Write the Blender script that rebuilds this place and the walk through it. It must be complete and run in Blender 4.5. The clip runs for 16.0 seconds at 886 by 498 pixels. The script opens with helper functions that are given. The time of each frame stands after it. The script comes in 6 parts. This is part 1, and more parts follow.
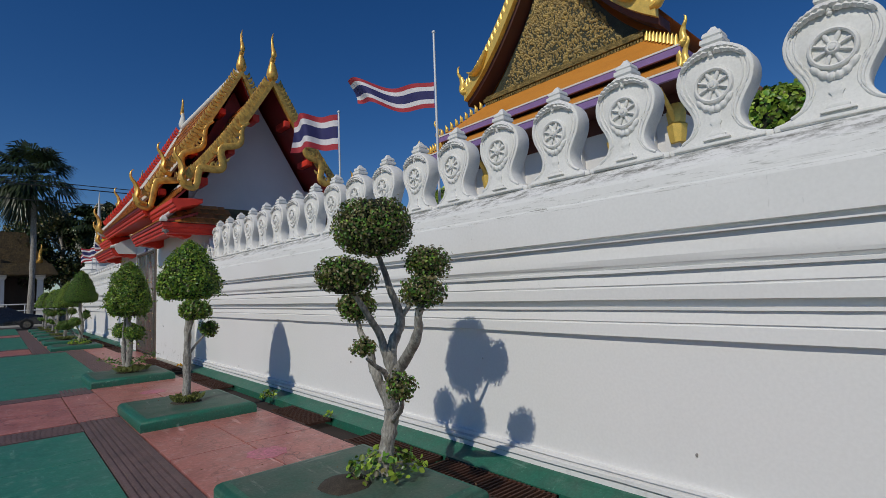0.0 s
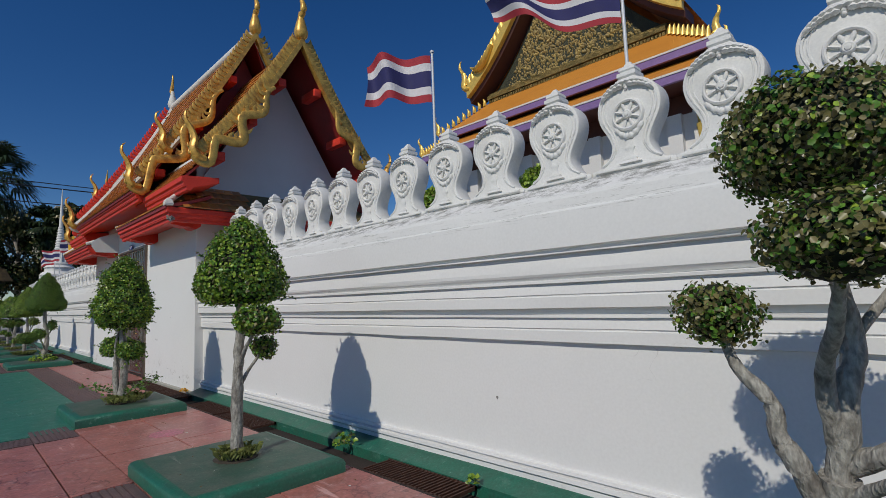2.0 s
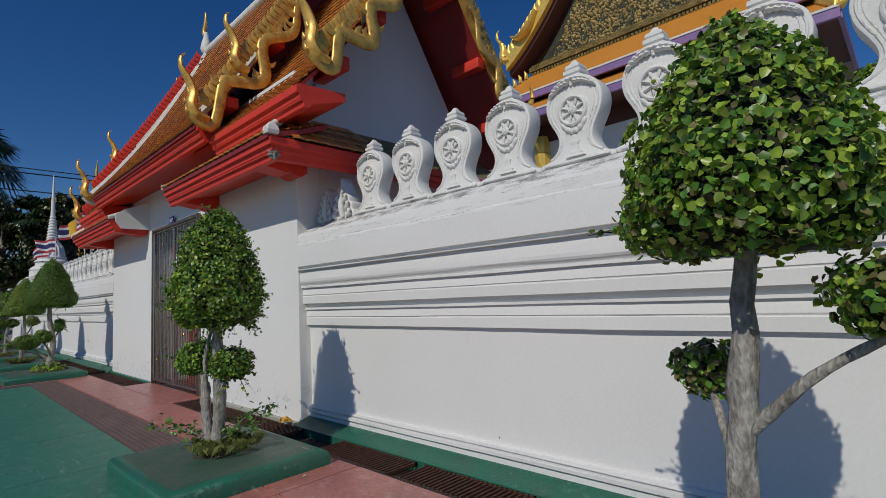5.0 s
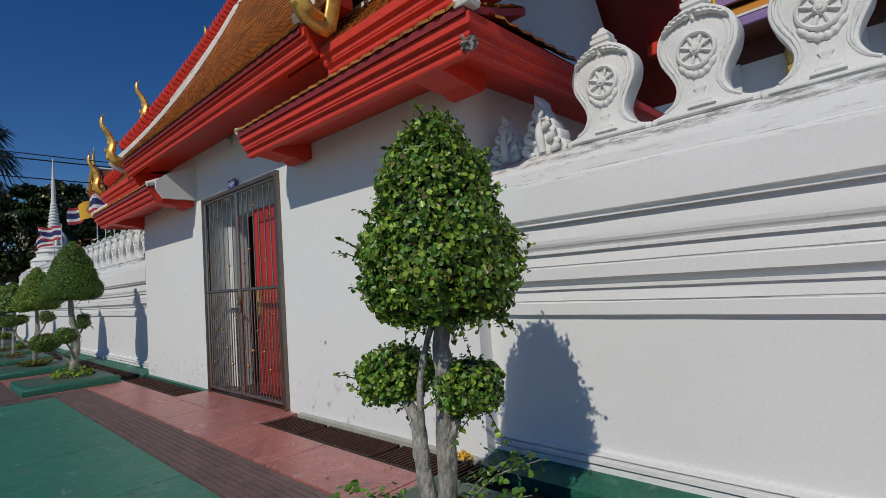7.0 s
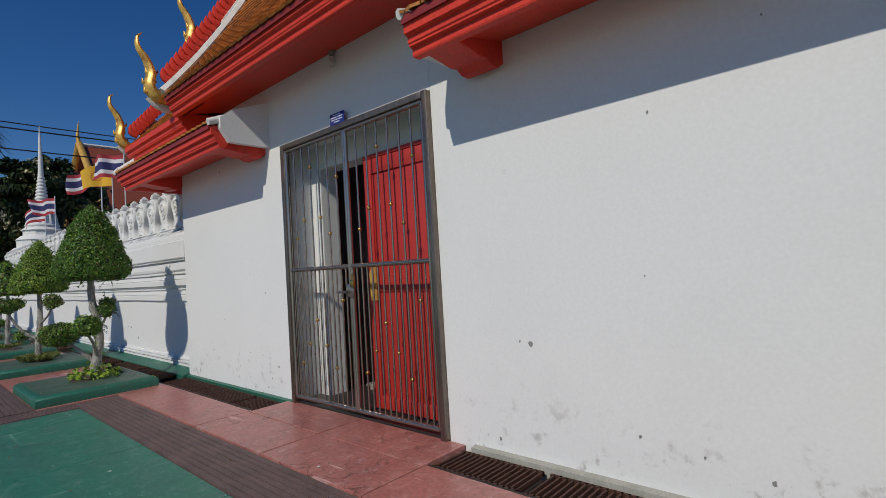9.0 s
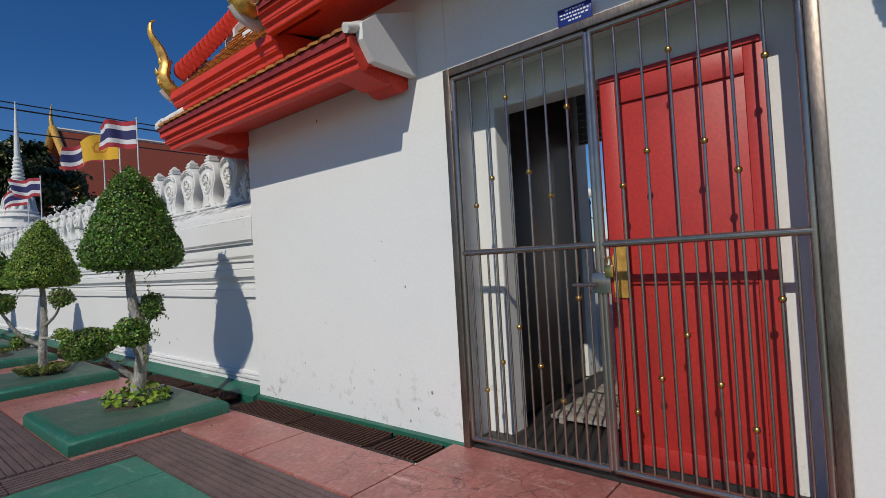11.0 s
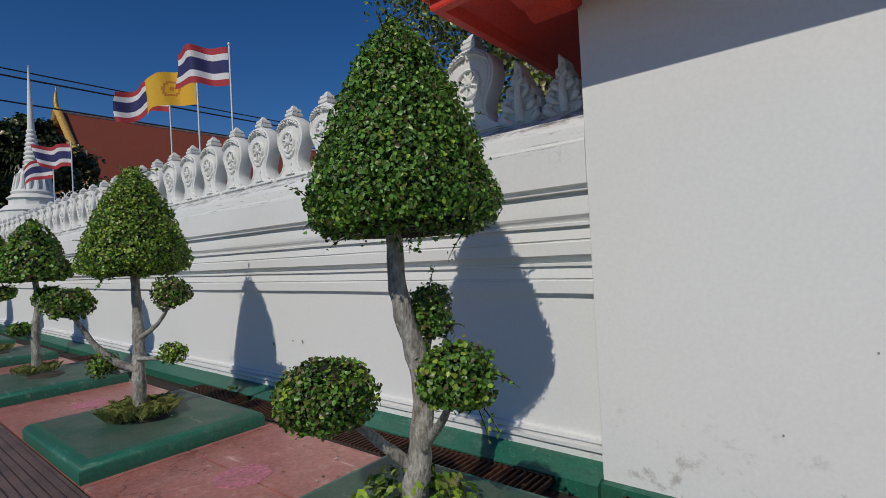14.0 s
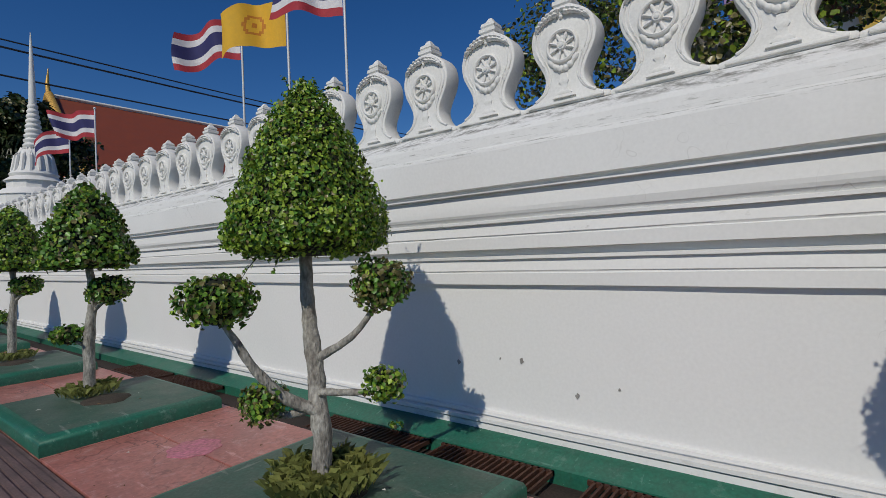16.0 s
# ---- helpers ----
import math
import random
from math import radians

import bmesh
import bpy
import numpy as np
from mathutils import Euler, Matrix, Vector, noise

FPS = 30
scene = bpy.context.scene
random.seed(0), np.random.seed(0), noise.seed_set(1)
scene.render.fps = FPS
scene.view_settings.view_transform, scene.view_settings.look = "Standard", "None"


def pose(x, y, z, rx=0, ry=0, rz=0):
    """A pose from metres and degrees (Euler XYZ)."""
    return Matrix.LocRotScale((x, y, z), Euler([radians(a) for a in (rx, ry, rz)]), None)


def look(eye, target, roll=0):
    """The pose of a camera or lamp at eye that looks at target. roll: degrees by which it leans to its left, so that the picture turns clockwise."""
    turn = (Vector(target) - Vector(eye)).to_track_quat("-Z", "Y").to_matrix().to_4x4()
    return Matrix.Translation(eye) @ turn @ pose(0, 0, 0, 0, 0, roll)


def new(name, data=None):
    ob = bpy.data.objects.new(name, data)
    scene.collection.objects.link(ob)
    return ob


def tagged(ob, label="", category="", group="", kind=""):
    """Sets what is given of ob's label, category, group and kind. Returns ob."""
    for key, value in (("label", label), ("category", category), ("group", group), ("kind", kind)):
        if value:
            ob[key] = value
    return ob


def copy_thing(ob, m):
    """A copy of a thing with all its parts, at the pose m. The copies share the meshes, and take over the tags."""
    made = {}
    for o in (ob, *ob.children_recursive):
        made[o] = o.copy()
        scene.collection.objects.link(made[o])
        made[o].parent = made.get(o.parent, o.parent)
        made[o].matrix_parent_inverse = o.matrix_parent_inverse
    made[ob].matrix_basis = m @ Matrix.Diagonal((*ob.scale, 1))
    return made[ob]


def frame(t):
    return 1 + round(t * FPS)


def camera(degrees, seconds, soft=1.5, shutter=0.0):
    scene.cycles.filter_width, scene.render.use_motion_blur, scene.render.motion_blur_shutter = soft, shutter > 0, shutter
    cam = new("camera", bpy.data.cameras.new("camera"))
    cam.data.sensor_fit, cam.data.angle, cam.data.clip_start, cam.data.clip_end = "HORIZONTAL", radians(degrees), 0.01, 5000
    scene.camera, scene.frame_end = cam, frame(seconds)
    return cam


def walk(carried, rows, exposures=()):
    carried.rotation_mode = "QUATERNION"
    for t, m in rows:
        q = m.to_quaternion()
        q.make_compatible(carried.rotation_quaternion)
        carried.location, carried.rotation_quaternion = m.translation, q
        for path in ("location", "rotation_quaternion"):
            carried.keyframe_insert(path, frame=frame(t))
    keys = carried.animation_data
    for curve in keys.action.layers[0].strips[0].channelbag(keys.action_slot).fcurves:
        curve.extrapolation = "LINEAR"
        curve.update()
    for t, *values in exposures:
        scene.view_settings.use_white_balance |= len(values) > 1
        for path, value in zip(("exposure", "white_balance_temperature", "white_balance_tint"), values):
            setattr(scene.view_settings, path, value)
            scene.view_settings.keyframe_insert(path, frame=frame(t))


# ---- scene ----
cam = camera(83.5, 16.0, 0.6)
PATH = [
    (0, (-0.167, -0.063, 1.361), (1.159, 1.424, 1.528), -2.1),
    (0.5, (-0.145, 0.589, 1.359), (1.203, 2.057, 1.523), -1.8),
    (1, (-0.148, 1.213, 1.358), (1.22, 2.662, 1.528), -1.7),
    (1.5, (-0.151, 1.849, 1.351), (1.24, 3.274, 1.536), -1.7),
    (2, (-0.172, 2.483, 1.355), (1.238, 3.888, 1.553), -2.1),
    (2.5, (-0.167, 3.119, 1.349), (1.257, 4.506, 1.568), -2.5),
    (3, (-0.198, 3.748, 1.358), (1.241, 5.118, 1.587), -2.8),
    (3.2, (-0.18, 3.979, 1.335), (1.254, 5.351, 1.578), -2.7),
    (5.3, (-0.083, 6.599, 1.293), (1.358, 7.976, 1.452), -2.8),
    (5.5, (-0.067, 6.854, 1.296), (1.372, 8.236, 1.438), -3.0),
    (6, (-0.073, 7.506, 1.31), (1.365, 8.889, 1.434), -3.5),
    (6.5, (-0.098, 8.14, 1.307), (1.345, 9.519, 1.432), -3.8),
    (7, (-0.089, 8.769, 1.307), (1.363, 10.138, 1.433), -3.9),
    (7.5, (-0.117, 9.377, 1.313), (1.356, 10.725, 1.419), -4.0),
    (8, (-0.092, 10.016, 1.256), (1.39, 11.355, 1.356), -3.6),
    (8.5, (-0.089, 10.668, 1.285), (1.393, 12.009, 1.365), -3.4),
    (10.8, (-0.129, 13.561, 1.337), (1.409, 14.839, 1.377), -3.5),
    (11, (-0.104, 13.805, 1.326), (1.44, 15.076, 1.368), -3.3),
    (11.5, (-0.08, 14.418, 1.328), (1.475, 15.676, 1.369), -3.0),
    (12, (-0.021, 15.034, 1.323), (1.526, 16.301, 1.368), -2.5),
    (12.5, (-0.017, 15.669, 1.326), (1.522, 16.945, 1.368), -2.5),
    (13, (-0.003, 16.322, 1.311), (1.536, 17.6, 1.341), -2.6),
    (13.5, (0.035, 17.005, 1.312), (1.575, 18.282, 1.331), -2.9),
    (14, (0.034, 17.636, 1.305), (1.584, 18.899, 1.326), -3.0),
    (14.5, (0.027, 18.278, 1.291), (1.586, 19.529, 1.306), -3.0),
    (15, (0.033, 18.878, 1.282), (1.593, 20.131, 1.292), -2.9),
    (15.5, (0.04, 19.492, 1.292), (1.606, 20.736, 1.293), -2.6),
    (16, (0.023, 20.128, 1.247), (1.603, 21.354, 1.266), -2.2),
]
walk(cam, [(t, look(eye, target, roll)) for t, eye, target, roll in PATH],
     [(0, -0.52), (2, -0.49), (2.5, -0.5), (3, -0.65), (5.5, -0.51), (8, -0.46), (11, -0.3), (12, -0.34), (13, -0.53), (14, -0.5), (15, -0.4), (16, -0.45)])

# ---- world and sun ----
SUN = Vector((1.28, 0.37, -1.13)).normalized()
w = bpy.data.worlds.new("sky")
scene.world = w
w.use_nodes = True
wn = w.node_tree
bg = wn.nodes["Background"]
sky = wn.nodes.new("ShaderNodeTexSky")
sky.sky_type = "NISHITA"
sky.sun_disc = False
sky.sun_elevation = math.asin(-SUN.z)
sky.sun_rotation = math.atan2(-SUN.x, -SUN.y)
sky.air_density, sky.dust_density, sky.ozone_density = 1.0, 0.0, 5.0
sky.altitude = 600
sat = wn.nodes.new("ShaderNodeHueSaturation")
sat.inputs["Saturation"].default_value = 1.26
sat.inputs["Hue"].default_value = 0.509
wn.links.new(sky.outputs[0], sat.inputs["Color"])
wn.links.new(sat.outputs[0], bg.inputs[0])
bg.inputs[1].default_value = 0.089
sun_data = bpy.data.lights.new("sun", "SUN")
sun_data.energy, sun_data.angle, sun_data.color = 3.42, radians(0.5), (1.0, 0.94, 0.82)
sun = new("sun", sun_data)
sun.matrix_world = look((-40, -15, 40), Vector((-40, -15, 40)) + SUN)


# ---- mesh helpers ----
class Mesh:
    """Collects points and faces of one part."""

    def __init__(self):
        self.v, self.f, self.m = [], [], []

    def add(self, verts, faces, mat=0):
        o = len(self.v)
        self.v.extend(tuple(p) for p in verts)
        self.f.extend(tuple(i + o for i in q) for q in faces)
        self.m.extend([mat] * len(faces))
        return self

    def box(self, a, b, mat=0, c=0.0):
        (x0, y0, z0), (x1, y1, z1) = a, b
        if c <= 0:
            v = [(x, y, z) for x in (x0, x1) for y in (y0, y1) for z in (z0, z1)]
            return self.add(v, [(0, 1, 3, 2), (4, 6, 7, 5), (0, 4, 5, 1), (2, 3, 7, 6), (0, 2, 6, 4), (1, 5, 7, 3)], mat)
        bm = bmesh.new()
        bmesh.ops.create_cube(bm, size=1.0)
        for p in bm.verts:
            p.co = Vector(((x0 + x1) / 2 + p.co.x * (x1 - x0), (y0 + y1) / 2 + p.co.y * (y1 - y0), (z0 + z1) / 2 + p.co.z * (z1 - z0)))
        bmesh.ops.bevel(bm, geom=list(bm.edges), offset=c, segments=2, affect="EDGES", profile=0.5)
        return self.bm(bm, mat)

    def bm(self, bm, mat=0):
        bm.verts.index_update()
        self.add([p.co[:] for p in bm.verts], [[p.index for p in q.verts] for q in bm.faces], mat)
        bm.free()
        return self

    def grid(self, rows, closed=False, mat=0, caps=False):
        """Skins rows of equal length; closed joins each row's ends."""
        n = len(rows[0])
        o = len(self.v)
        for r in rows:
            self.v.extend(tuple(p) for p in r)
        k = n if closed else n - 1
        fs = []
        for i in range(len(rows) - 1):
            for j in range(k):
                a, b = i * n + j, i * n + (j + 1) % n
                fs.append((o + a, o + b, o + b + n, o + a + n))
        if caps:
            fs.append(tuple(o + j for j in range(n))[::-1])
            fs.append(tuple(o + (len(rows) - 1) * n + j for j in range(n)))
        self.f.extend(fs)
        self.m.extend([mat] * len(fs))
        return self

    def lathe(self, prof, at=(0, 0, 0), seg=12, mat=0, sy=1.0):
        rows = [[(at[0] + r * math.cos(2 * math.pi * j / seg), at[1] + sy * r * math.sin(2 * math.pi * j / seg), at[2] + z) for j in range(seg)] for r, z in prof]
        return self.grid(rows, True, mat, True)

    def square_lathe(self, prof, at=(0, 0, 0), mat=0, sy=1.0):
        rows = [[(at[0] + r * a, at[1] + sy * r * b, at[2] + z) for a, b in ((-1, -1), (1, -1), (1, 1), (-1, 1))] for r, z in prof]
        return self.grid(rows, True, mat, True)

    def tube(self, pts, radii, seg=8, mat=0, flat=(1.0, 1.0), side=None, rough=0.0):
        pts = [Vector(p) for p in pts]
        rows = []
        for i, p in enumerate(pts):
            d = (pts[min(i + 1, len(pts) - 1)] - pts[max(i - 1, 0)]).normalized()
            ref = Vector(side) if side else (Vector((0, 0, 1)) if abs(d.z) < 0.9 else Vector((1, 0, 0)))
            u = d.cross(ref).normalized()
            v = d.cross(u).normalized()
            if side:
                u, v = v, u
            r = radii[i] if hasattr(radii, "__len__") else radii
            row = []
            for j in range(seg):
                a = 2 * math.pi * j / seg
                q = p + (u * math.cos(a) * flat[0] + v * math.sin(a) * flat[1]) * r
                if rough:
                    q += (q - p) * rough * noise.noise(q * 18)
                row.append(q)
            rows.append(row)
        return self.grid(rows, True, mat, True)

    def prism(self, outline, a, b, axis="x", mat=0):
        """A flat outline pushed from a to b along an axis."""
        def place(p, q, s):
            return {"x": (s, p, q), "y": (p, s, q), "z": (p, q, s)}[axis]
        n = len(outline)
        v = [place(p, q, a) for p, q in outline] + [place(p, q, b) for p, q in outline]
        fs = [(i, (i + 1) % n, n + (i + 1) % n, n + i) for i in range(n)]
        return self.add(v, fs + [tuple(range(n))[::-1], tuple(range(n, 2 * n))], mat)


def spline(pts, n=6):
    """A smooth line through points."""
    p = [Vector(q) for q in pts]
    p = [p[0] * 2 - p[1]] + p + [p[-1] * 2 - p[-2]]
    out = []
    for i in range(1, len(p) - 2):
        for k in range(n):
            t = k / n
            a, b, c, d = p[i - 1], p[i], p[i + 1], p[i + 2]
            out.append(0.5 * (2 * b + (c - a) * t + (2 * a - 5 * b + 4 * c - d) * t * t + (3 * b - a - 3 * c + d) * t ** 3))
    return out + [p[-2]]


def lerp(a, b, t):
    return a + (b - a) * t


def taper(r, n):
    """n radii read evenly from a list."""
    out = []
    for i in range(n):
        s = i / (n - 1) * (len(r) - 1)
        k = min(int(s), len(r) - 2)
        out.append(lerp(r[k], r[k + 1], s - k))
    return out


def mesh_of(name, src, mats, smooth=35, bevel=0.0):
    me = bpy.data.meshes.new(name)
    me.from_pydata(src.v, [], src.f)
    for m in mats if isinstance(mats, (list, tuple)) else [mats]:
        me.materials.append(m)
    if any(src.m):
        me.polygons.foreach_set("material_index", src.m)
    bm = bmesh.new()
    bm.from_mesh(me)
    if len(bm.faces) < 20000:
        bmesh.ops.recalc_face_normals(bm, faces=bm.faces)
    if bevel:
        bmesh.ops.bevel(bm, geom=[e for e in bm.edges if len(e.link_faces) == 2 and e.calc_face_angle() > 0.5], offset=bevel, segments=2, affect="EDGES", profile=0.5)
    bm.to_mesh(me)
    bm.free()
    if smooth:
        me.shade_smooth()
        me.set_sharp_from_angle(angle=radians(smooth))
    return me


def part(name, src, mats, parent=None, label="", smooth=35, bevel=0.0):
    ob = new(name, mesh_of(name, src, mats, smooth, bevel))
    ob.parent = parent
    return tagged(ob, label)


def thing(name, at, label, category, group="", kind=""):
    ob = new(name)
    ob.location = at
    ob.empty_display_size = 0.1
    return tagged(ob, label, category, group, kind)


# ---- materials ----
def material(name, base, rough=0.6, metal=0.0, var=0.15, scale=6.0, fine=80.0, bump=0.15, spec=0.5, second=None, mix_at=0.55, island=0.0, dist=0.003, stretch=(1, 1, 1), coat=0.0):
    """Base colour with variation at two scales, roughness variation and fine relief."""
    m = bpy.data.materials.new(name)
    m.use_nodes = True
    nt = m.node_tree
    nd, ln = nt.nodes, nt.links
    bs = nd["Principled BSDF"]
    tc = nd.new("ShaderNodeTexCoord")
    mp = nd.new("ShaderNodeMapping")
    mp.inputs["Scale"].default_value = stretch
    geo = nd.new("ShaderNodeNewGeometry")
    ln.new(geo.outputs["Position"], mp.inputs[0])
    n1 = nd.new("ShaderNodeTexNoise")
    n1.inputs["Scale"].default_value, n1.inputs["Detail"].default_value, n1.inputs["Roughness"].default_value = scale, 6, 0.6
    n2 = nd.new("ShaderNodeTexNoise")
    n2.inputs["Scale"].default_value, n2.inputs["Detail"].default_value = fine, 3
    ln.new(mp.outputs[0], n1.inputs[0])
    ln.new(mp.outputs[0], n2.inputs[0])
    ramp = nd.new("ShaderNodeValToRGB")
    sec = second or tuple(c * (1 - var * 1.6) for c in base)
    ramp.color_ramp.elements[0].position, ramp.color_ramp.elements[1].position = max(0.0, mix_at - 0.25), min(1.0, mix_at + 0.12)
    ramp.color_ramp.elements[0].color, ramp.color_ramp.elements[1].color = (*sec, 1), (*base, 1)
    ln.new(n1.outputs[0], ramp.inputs[0])
    hv = nd.new("ShaderNodeHueSaturation")
    ln.new(ramp.outputs[0], hv.inputs["Color"])
    mr = nd.new("ShaderNodeMapRange")
    mr.inputs[3].default_value, mr.inputs[4].default_value = 1 - var, 1 + var
    mr.inputs[1].default_value, mr.inputs[2].default_value = 0.3, 0.7
    ln.new(n2.outputs[0], mr.inputs[0])
    if island:
        ml = nd.new("ShaderNodeMath")
        ml.operation = "MULTIPLY"
        ri = nd.new("ShaderNodeMapRange")
        ri.inputs[3].default_value, ri.inputs[4].default_value = 1 - island, 1 + island
        ln.new(geo.outputs["Random Per Island"], ri.inputs[0])
        ln.new(ri.outputs[0], ml.inputs[0])
        ln.new(mr.outputs[0], ml.inputs[1])
        ln.new(ml.outputs[0], hv.inputs["Value"])
    else:
        ln.new(mr.outputs[0], hv.inputs["Value"])
    ln.new(hv.outputs[0], bs.inputs["Base Color"])
    rr = nd.new("ShaderNodeMapRange")
    rr.inputs[3].default_value, rr.inputs[4].default_value = max(0.03, rough - 0.12), min(1, rough + 0.12)
    ln.new(n1.outputs[0], rr.inputs[0])
    ln.new(rr.outputs[0], bs.inputs["Roughness"])
    bs.inputs["Metallic"].default_value = metal
    bs.inputs["Specular IOR Level"].default_value = spec
    bs.inputs["Coat Weight"].default_value = coat
    bp = nd.new("ShaderNodeBump")
    bp.inputs["Strength"].default_value, bp.inputs["Distance"].default_value = bump, dist
    ln.new(n2.outputs[0], bp.inputs["Height"])
    ln.new(bp.outputs[0], bs.inputs["Normal"])
    return m


def plaster(name, base, dirt, streaks, amount=0.5, low=None, zlow=0.5):
    """Whitewash: soft blotches, hairline cracks, run-off streaks between two heights, scuffs near the ground."""
    m = material(name, base, 0.75, var=0.025, scale=1.2, fine=50, bump=0.09, spec=0.25, mix_at=0.4, dist=0.004)
    nt = m.node_tree
    nd, ln = nt.nodes, nt.links
    bs = nd["Principled BSDF"]
    src = bs.inputs["Base Color"].links[0].from_socket
    geo = nd.new("ShaderNodeNewGeometry")
    sep = nd.new("ShaderNodeSeparateXYZ")
    ln.new(geo.outputs["Position"], sep.inputs[0])

    def layer(src, fac, col):
        mx = nd.new("ShaderNodeMix")
        mx.data_type = "RGBA"
        ln.new(fac, mx.inputs[0])
        ln.new(src, mx.inputs[6])
        mx.inputs[7].default_value = (*col, 1)
        return mx.outputs[2]

    def rng(sock, a, b, c, d):
        r = nd.new("ShaderNodeMapRange")
        for i, x in enumerate((a, b, c, d)):
            r.inputs[i + 1].default_value = x
        ln.new(sock, r.inputs[0])
        return r.outputs[0]

    def mul(a, b):
        r = nd.new("ShaderNodeMath")
        r.operation = "MULTIPLY"
        ln.new(a, r.inputs[0])
        ln.new(b, r.inputs[1])
        return r.outputs[0]

    def noise_at(scale, stretch, detail=5, rough=0.6):
        mp = nd.new("ShaderNodeMapping")
        mp.inputs["Scale"].default_value = stretch
        ln.new(geo.outputs["Position"], mp.inputs[0])
        n = nd.new("ShaderNodeTexNoise")
        n.inputs["Scale"].default_value, n.inputs["Detail"].default_value, n.inputs["Roughness"].default_value = scale, detail, rough
        ln.new(mp.outputs[0], n.inputs[0])
        return n.outputs[0]

    for z0, z1, st, lo, hi in streaks:
        band = mul(rng(sep.outputs[2], z0 - 0.02, z0 + 0.02, 0, 1), rng(sep.outputs[2], z1 - 0.02, z1 + 0.02, 1, 0))
        spots = rng(noise_at(4.5, st, 9, 0.78), lo, hi, 0, amount)
        src = layer(src, mul(band, spots), dirt)
    vor = nd.new("ShaderNodeTexVoronoi")
    vor.feature = "DISTANCE_TO_EDGE"
    vor.inputs["Scale"].default_value = 1.3
    warp = nd.new("ShaderNodeVectorMath")
    warp.operation = "ADD"
    wn_ = nd.new("ShaderNodeTexNoise")
    wn_.inputs["Scale"].default_value = 3.5
    ln.new(geo.outputs["Position"], wn_.inputs[0])
    ln.new(geo.outputs["Position"], warp.inputs[0])
    ln.new(wn_.outputs[1], warp.inputs[1])
    ln.new(warp.outputs[0], vor.inputs[0])
    crack = mul(rng(vor.outputs["Distance"], 0.0, 0.006, 0.35, 0), rng(noise_at(0.9, (1, 1, 1)), 0.6, 0.68, 0, 1))
    src = layer(src, crack, (0.35, 0.34, 0.32))
    if low:
        foot = mul(rng(sep.outputs[2], 0.0, zlow, 1, 0), rng(noise_at(7.0, (1, 1, 1), 8, 0.7), 0.56, 0.66, 0, 0.8))
        src = layer(src, foot, low)
    ln.new(src, bs.inputs["Base Color"])
    return m


WALL_STREAKS = ((2.03, 2.18, (1, 1.3, 4), 0.46, 0.60), (1.93, 2.04, (1, 1.1, 9), 0.56, 0.70), (1.885, 1.935, (1, 0.7, 22), 0.55, 0.62), (1.72, 1.9, (1, 5.0, 0.6), 0.64, 0.76), (1.35, 1.5, (1, 2.0, 3.0), 0.60, 0.85))
WHITE = plaster("whitewash", (0.75, 0.75, 0.738), (0.13, 0.13, 0.11), WALL_STREAKS, 0.85, (0.55, 0.53, 0.50), 0.22)
PLASTER = plaster("gatehouse plaster", (0.765, 0.765, 0.752), (0.45, 0.44, 0.40), ((2.2, 3.4, (1, 5, 0.4), 0.62, 0.9),), 0.4, (0.33, 0.31, 0.28), 0.55)
STUCCO = material("carved white stucco", (0.74, 0.735, 0.715), 0.75, var=0.05, scale=7, fine=70, bump=0.4, spec=0.25, second=(0.66, 0.65, 0.61), mix_at=0.42)
GABLE = material("gable plaster", (0.72, 0.72, 0.76), 0.75, var=0.04, scale=2, fine=60, bump=0.2, spec=0.25)
RED = material("red gloss paint", (0.72, 0.055, 0.032), 0.5, var=0.14, scale=5, fine=60, bump=0.15, spec=0.3, second=(0.58, 0.045, 0.028), mix_at=0.45)
DOOR_RED = material("red lacquer door", (0.46, 0.03, 0.024), 0.48, var=0.12, scale=3, fine=50, bump=0.12, second=(0.33, 0.03, 0.024), mix_at=0.4)
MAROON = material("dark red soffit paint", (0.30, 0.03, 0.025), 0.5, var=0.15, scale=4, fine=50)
GOLD = material("gold leaf", (0.80, 0.49, 0.11), 0.40, 0.4, var=0.14, scale=10, fine=90, bump=0.25, second=(0.33, 0.13, 0.035), mix_at=0.46)
GOLD2 = material("bright gold paint", (0.92, 0.62, 0.14), 0.35, 0.35, var=0.12, scale=6, fine=70, bump=0.2)
TILE = material("orange glazed roof tile", (0.52, 0.20, 0.04), 0.4, var=0.15, scale=3, fine=50, bump=0.2, second=(0.36, 0.125, 0.03), mix_at=0.45, island=0.35)
TILE_RED = material("red brown roof tile", (0.24, 0.055, 0.025), 0.55, var=0.15, scale=1.5, fine=20, second=(0.2, 0.05, 0.025), island=0.2)
MORTAR = material("white ridge mortar", (0.74, 0.72, 0.67), 0.8, var=0.08, scale=9, fine=60, bump=0.4, second=(0.5, 0.48, 0.42), mix_at=0.4)
OLIVE = material("mossy olive cement", (0.20, 0.165, 0.075), 0.8, var=0.2, scale=5, fine=40, bump=0.4, second=(0.10, 0.085, 0.045), mix_at=0.45)
PURPLE = material("lilac roof border tile", (0.26, 0.16, 0.36), 0.45, var=0.1, scale=4, fine=30, island=0.1)
GREEN = material("green floor paint", (0.030, 0.180, 0.122), 0.45, var=0.16, scale=2.6, fine=34, bump=0.15, second=(0.05, 0.14, 0.107), mix_at=0.42)
KERB_GREEN = material("green kerb paint", (0.017, 0.13, 0.083), 0.42, var=0.18, scale=6, fine=50, bump=0.3, second=(0.035, 0.10, 0.07), mix_at=0.45)
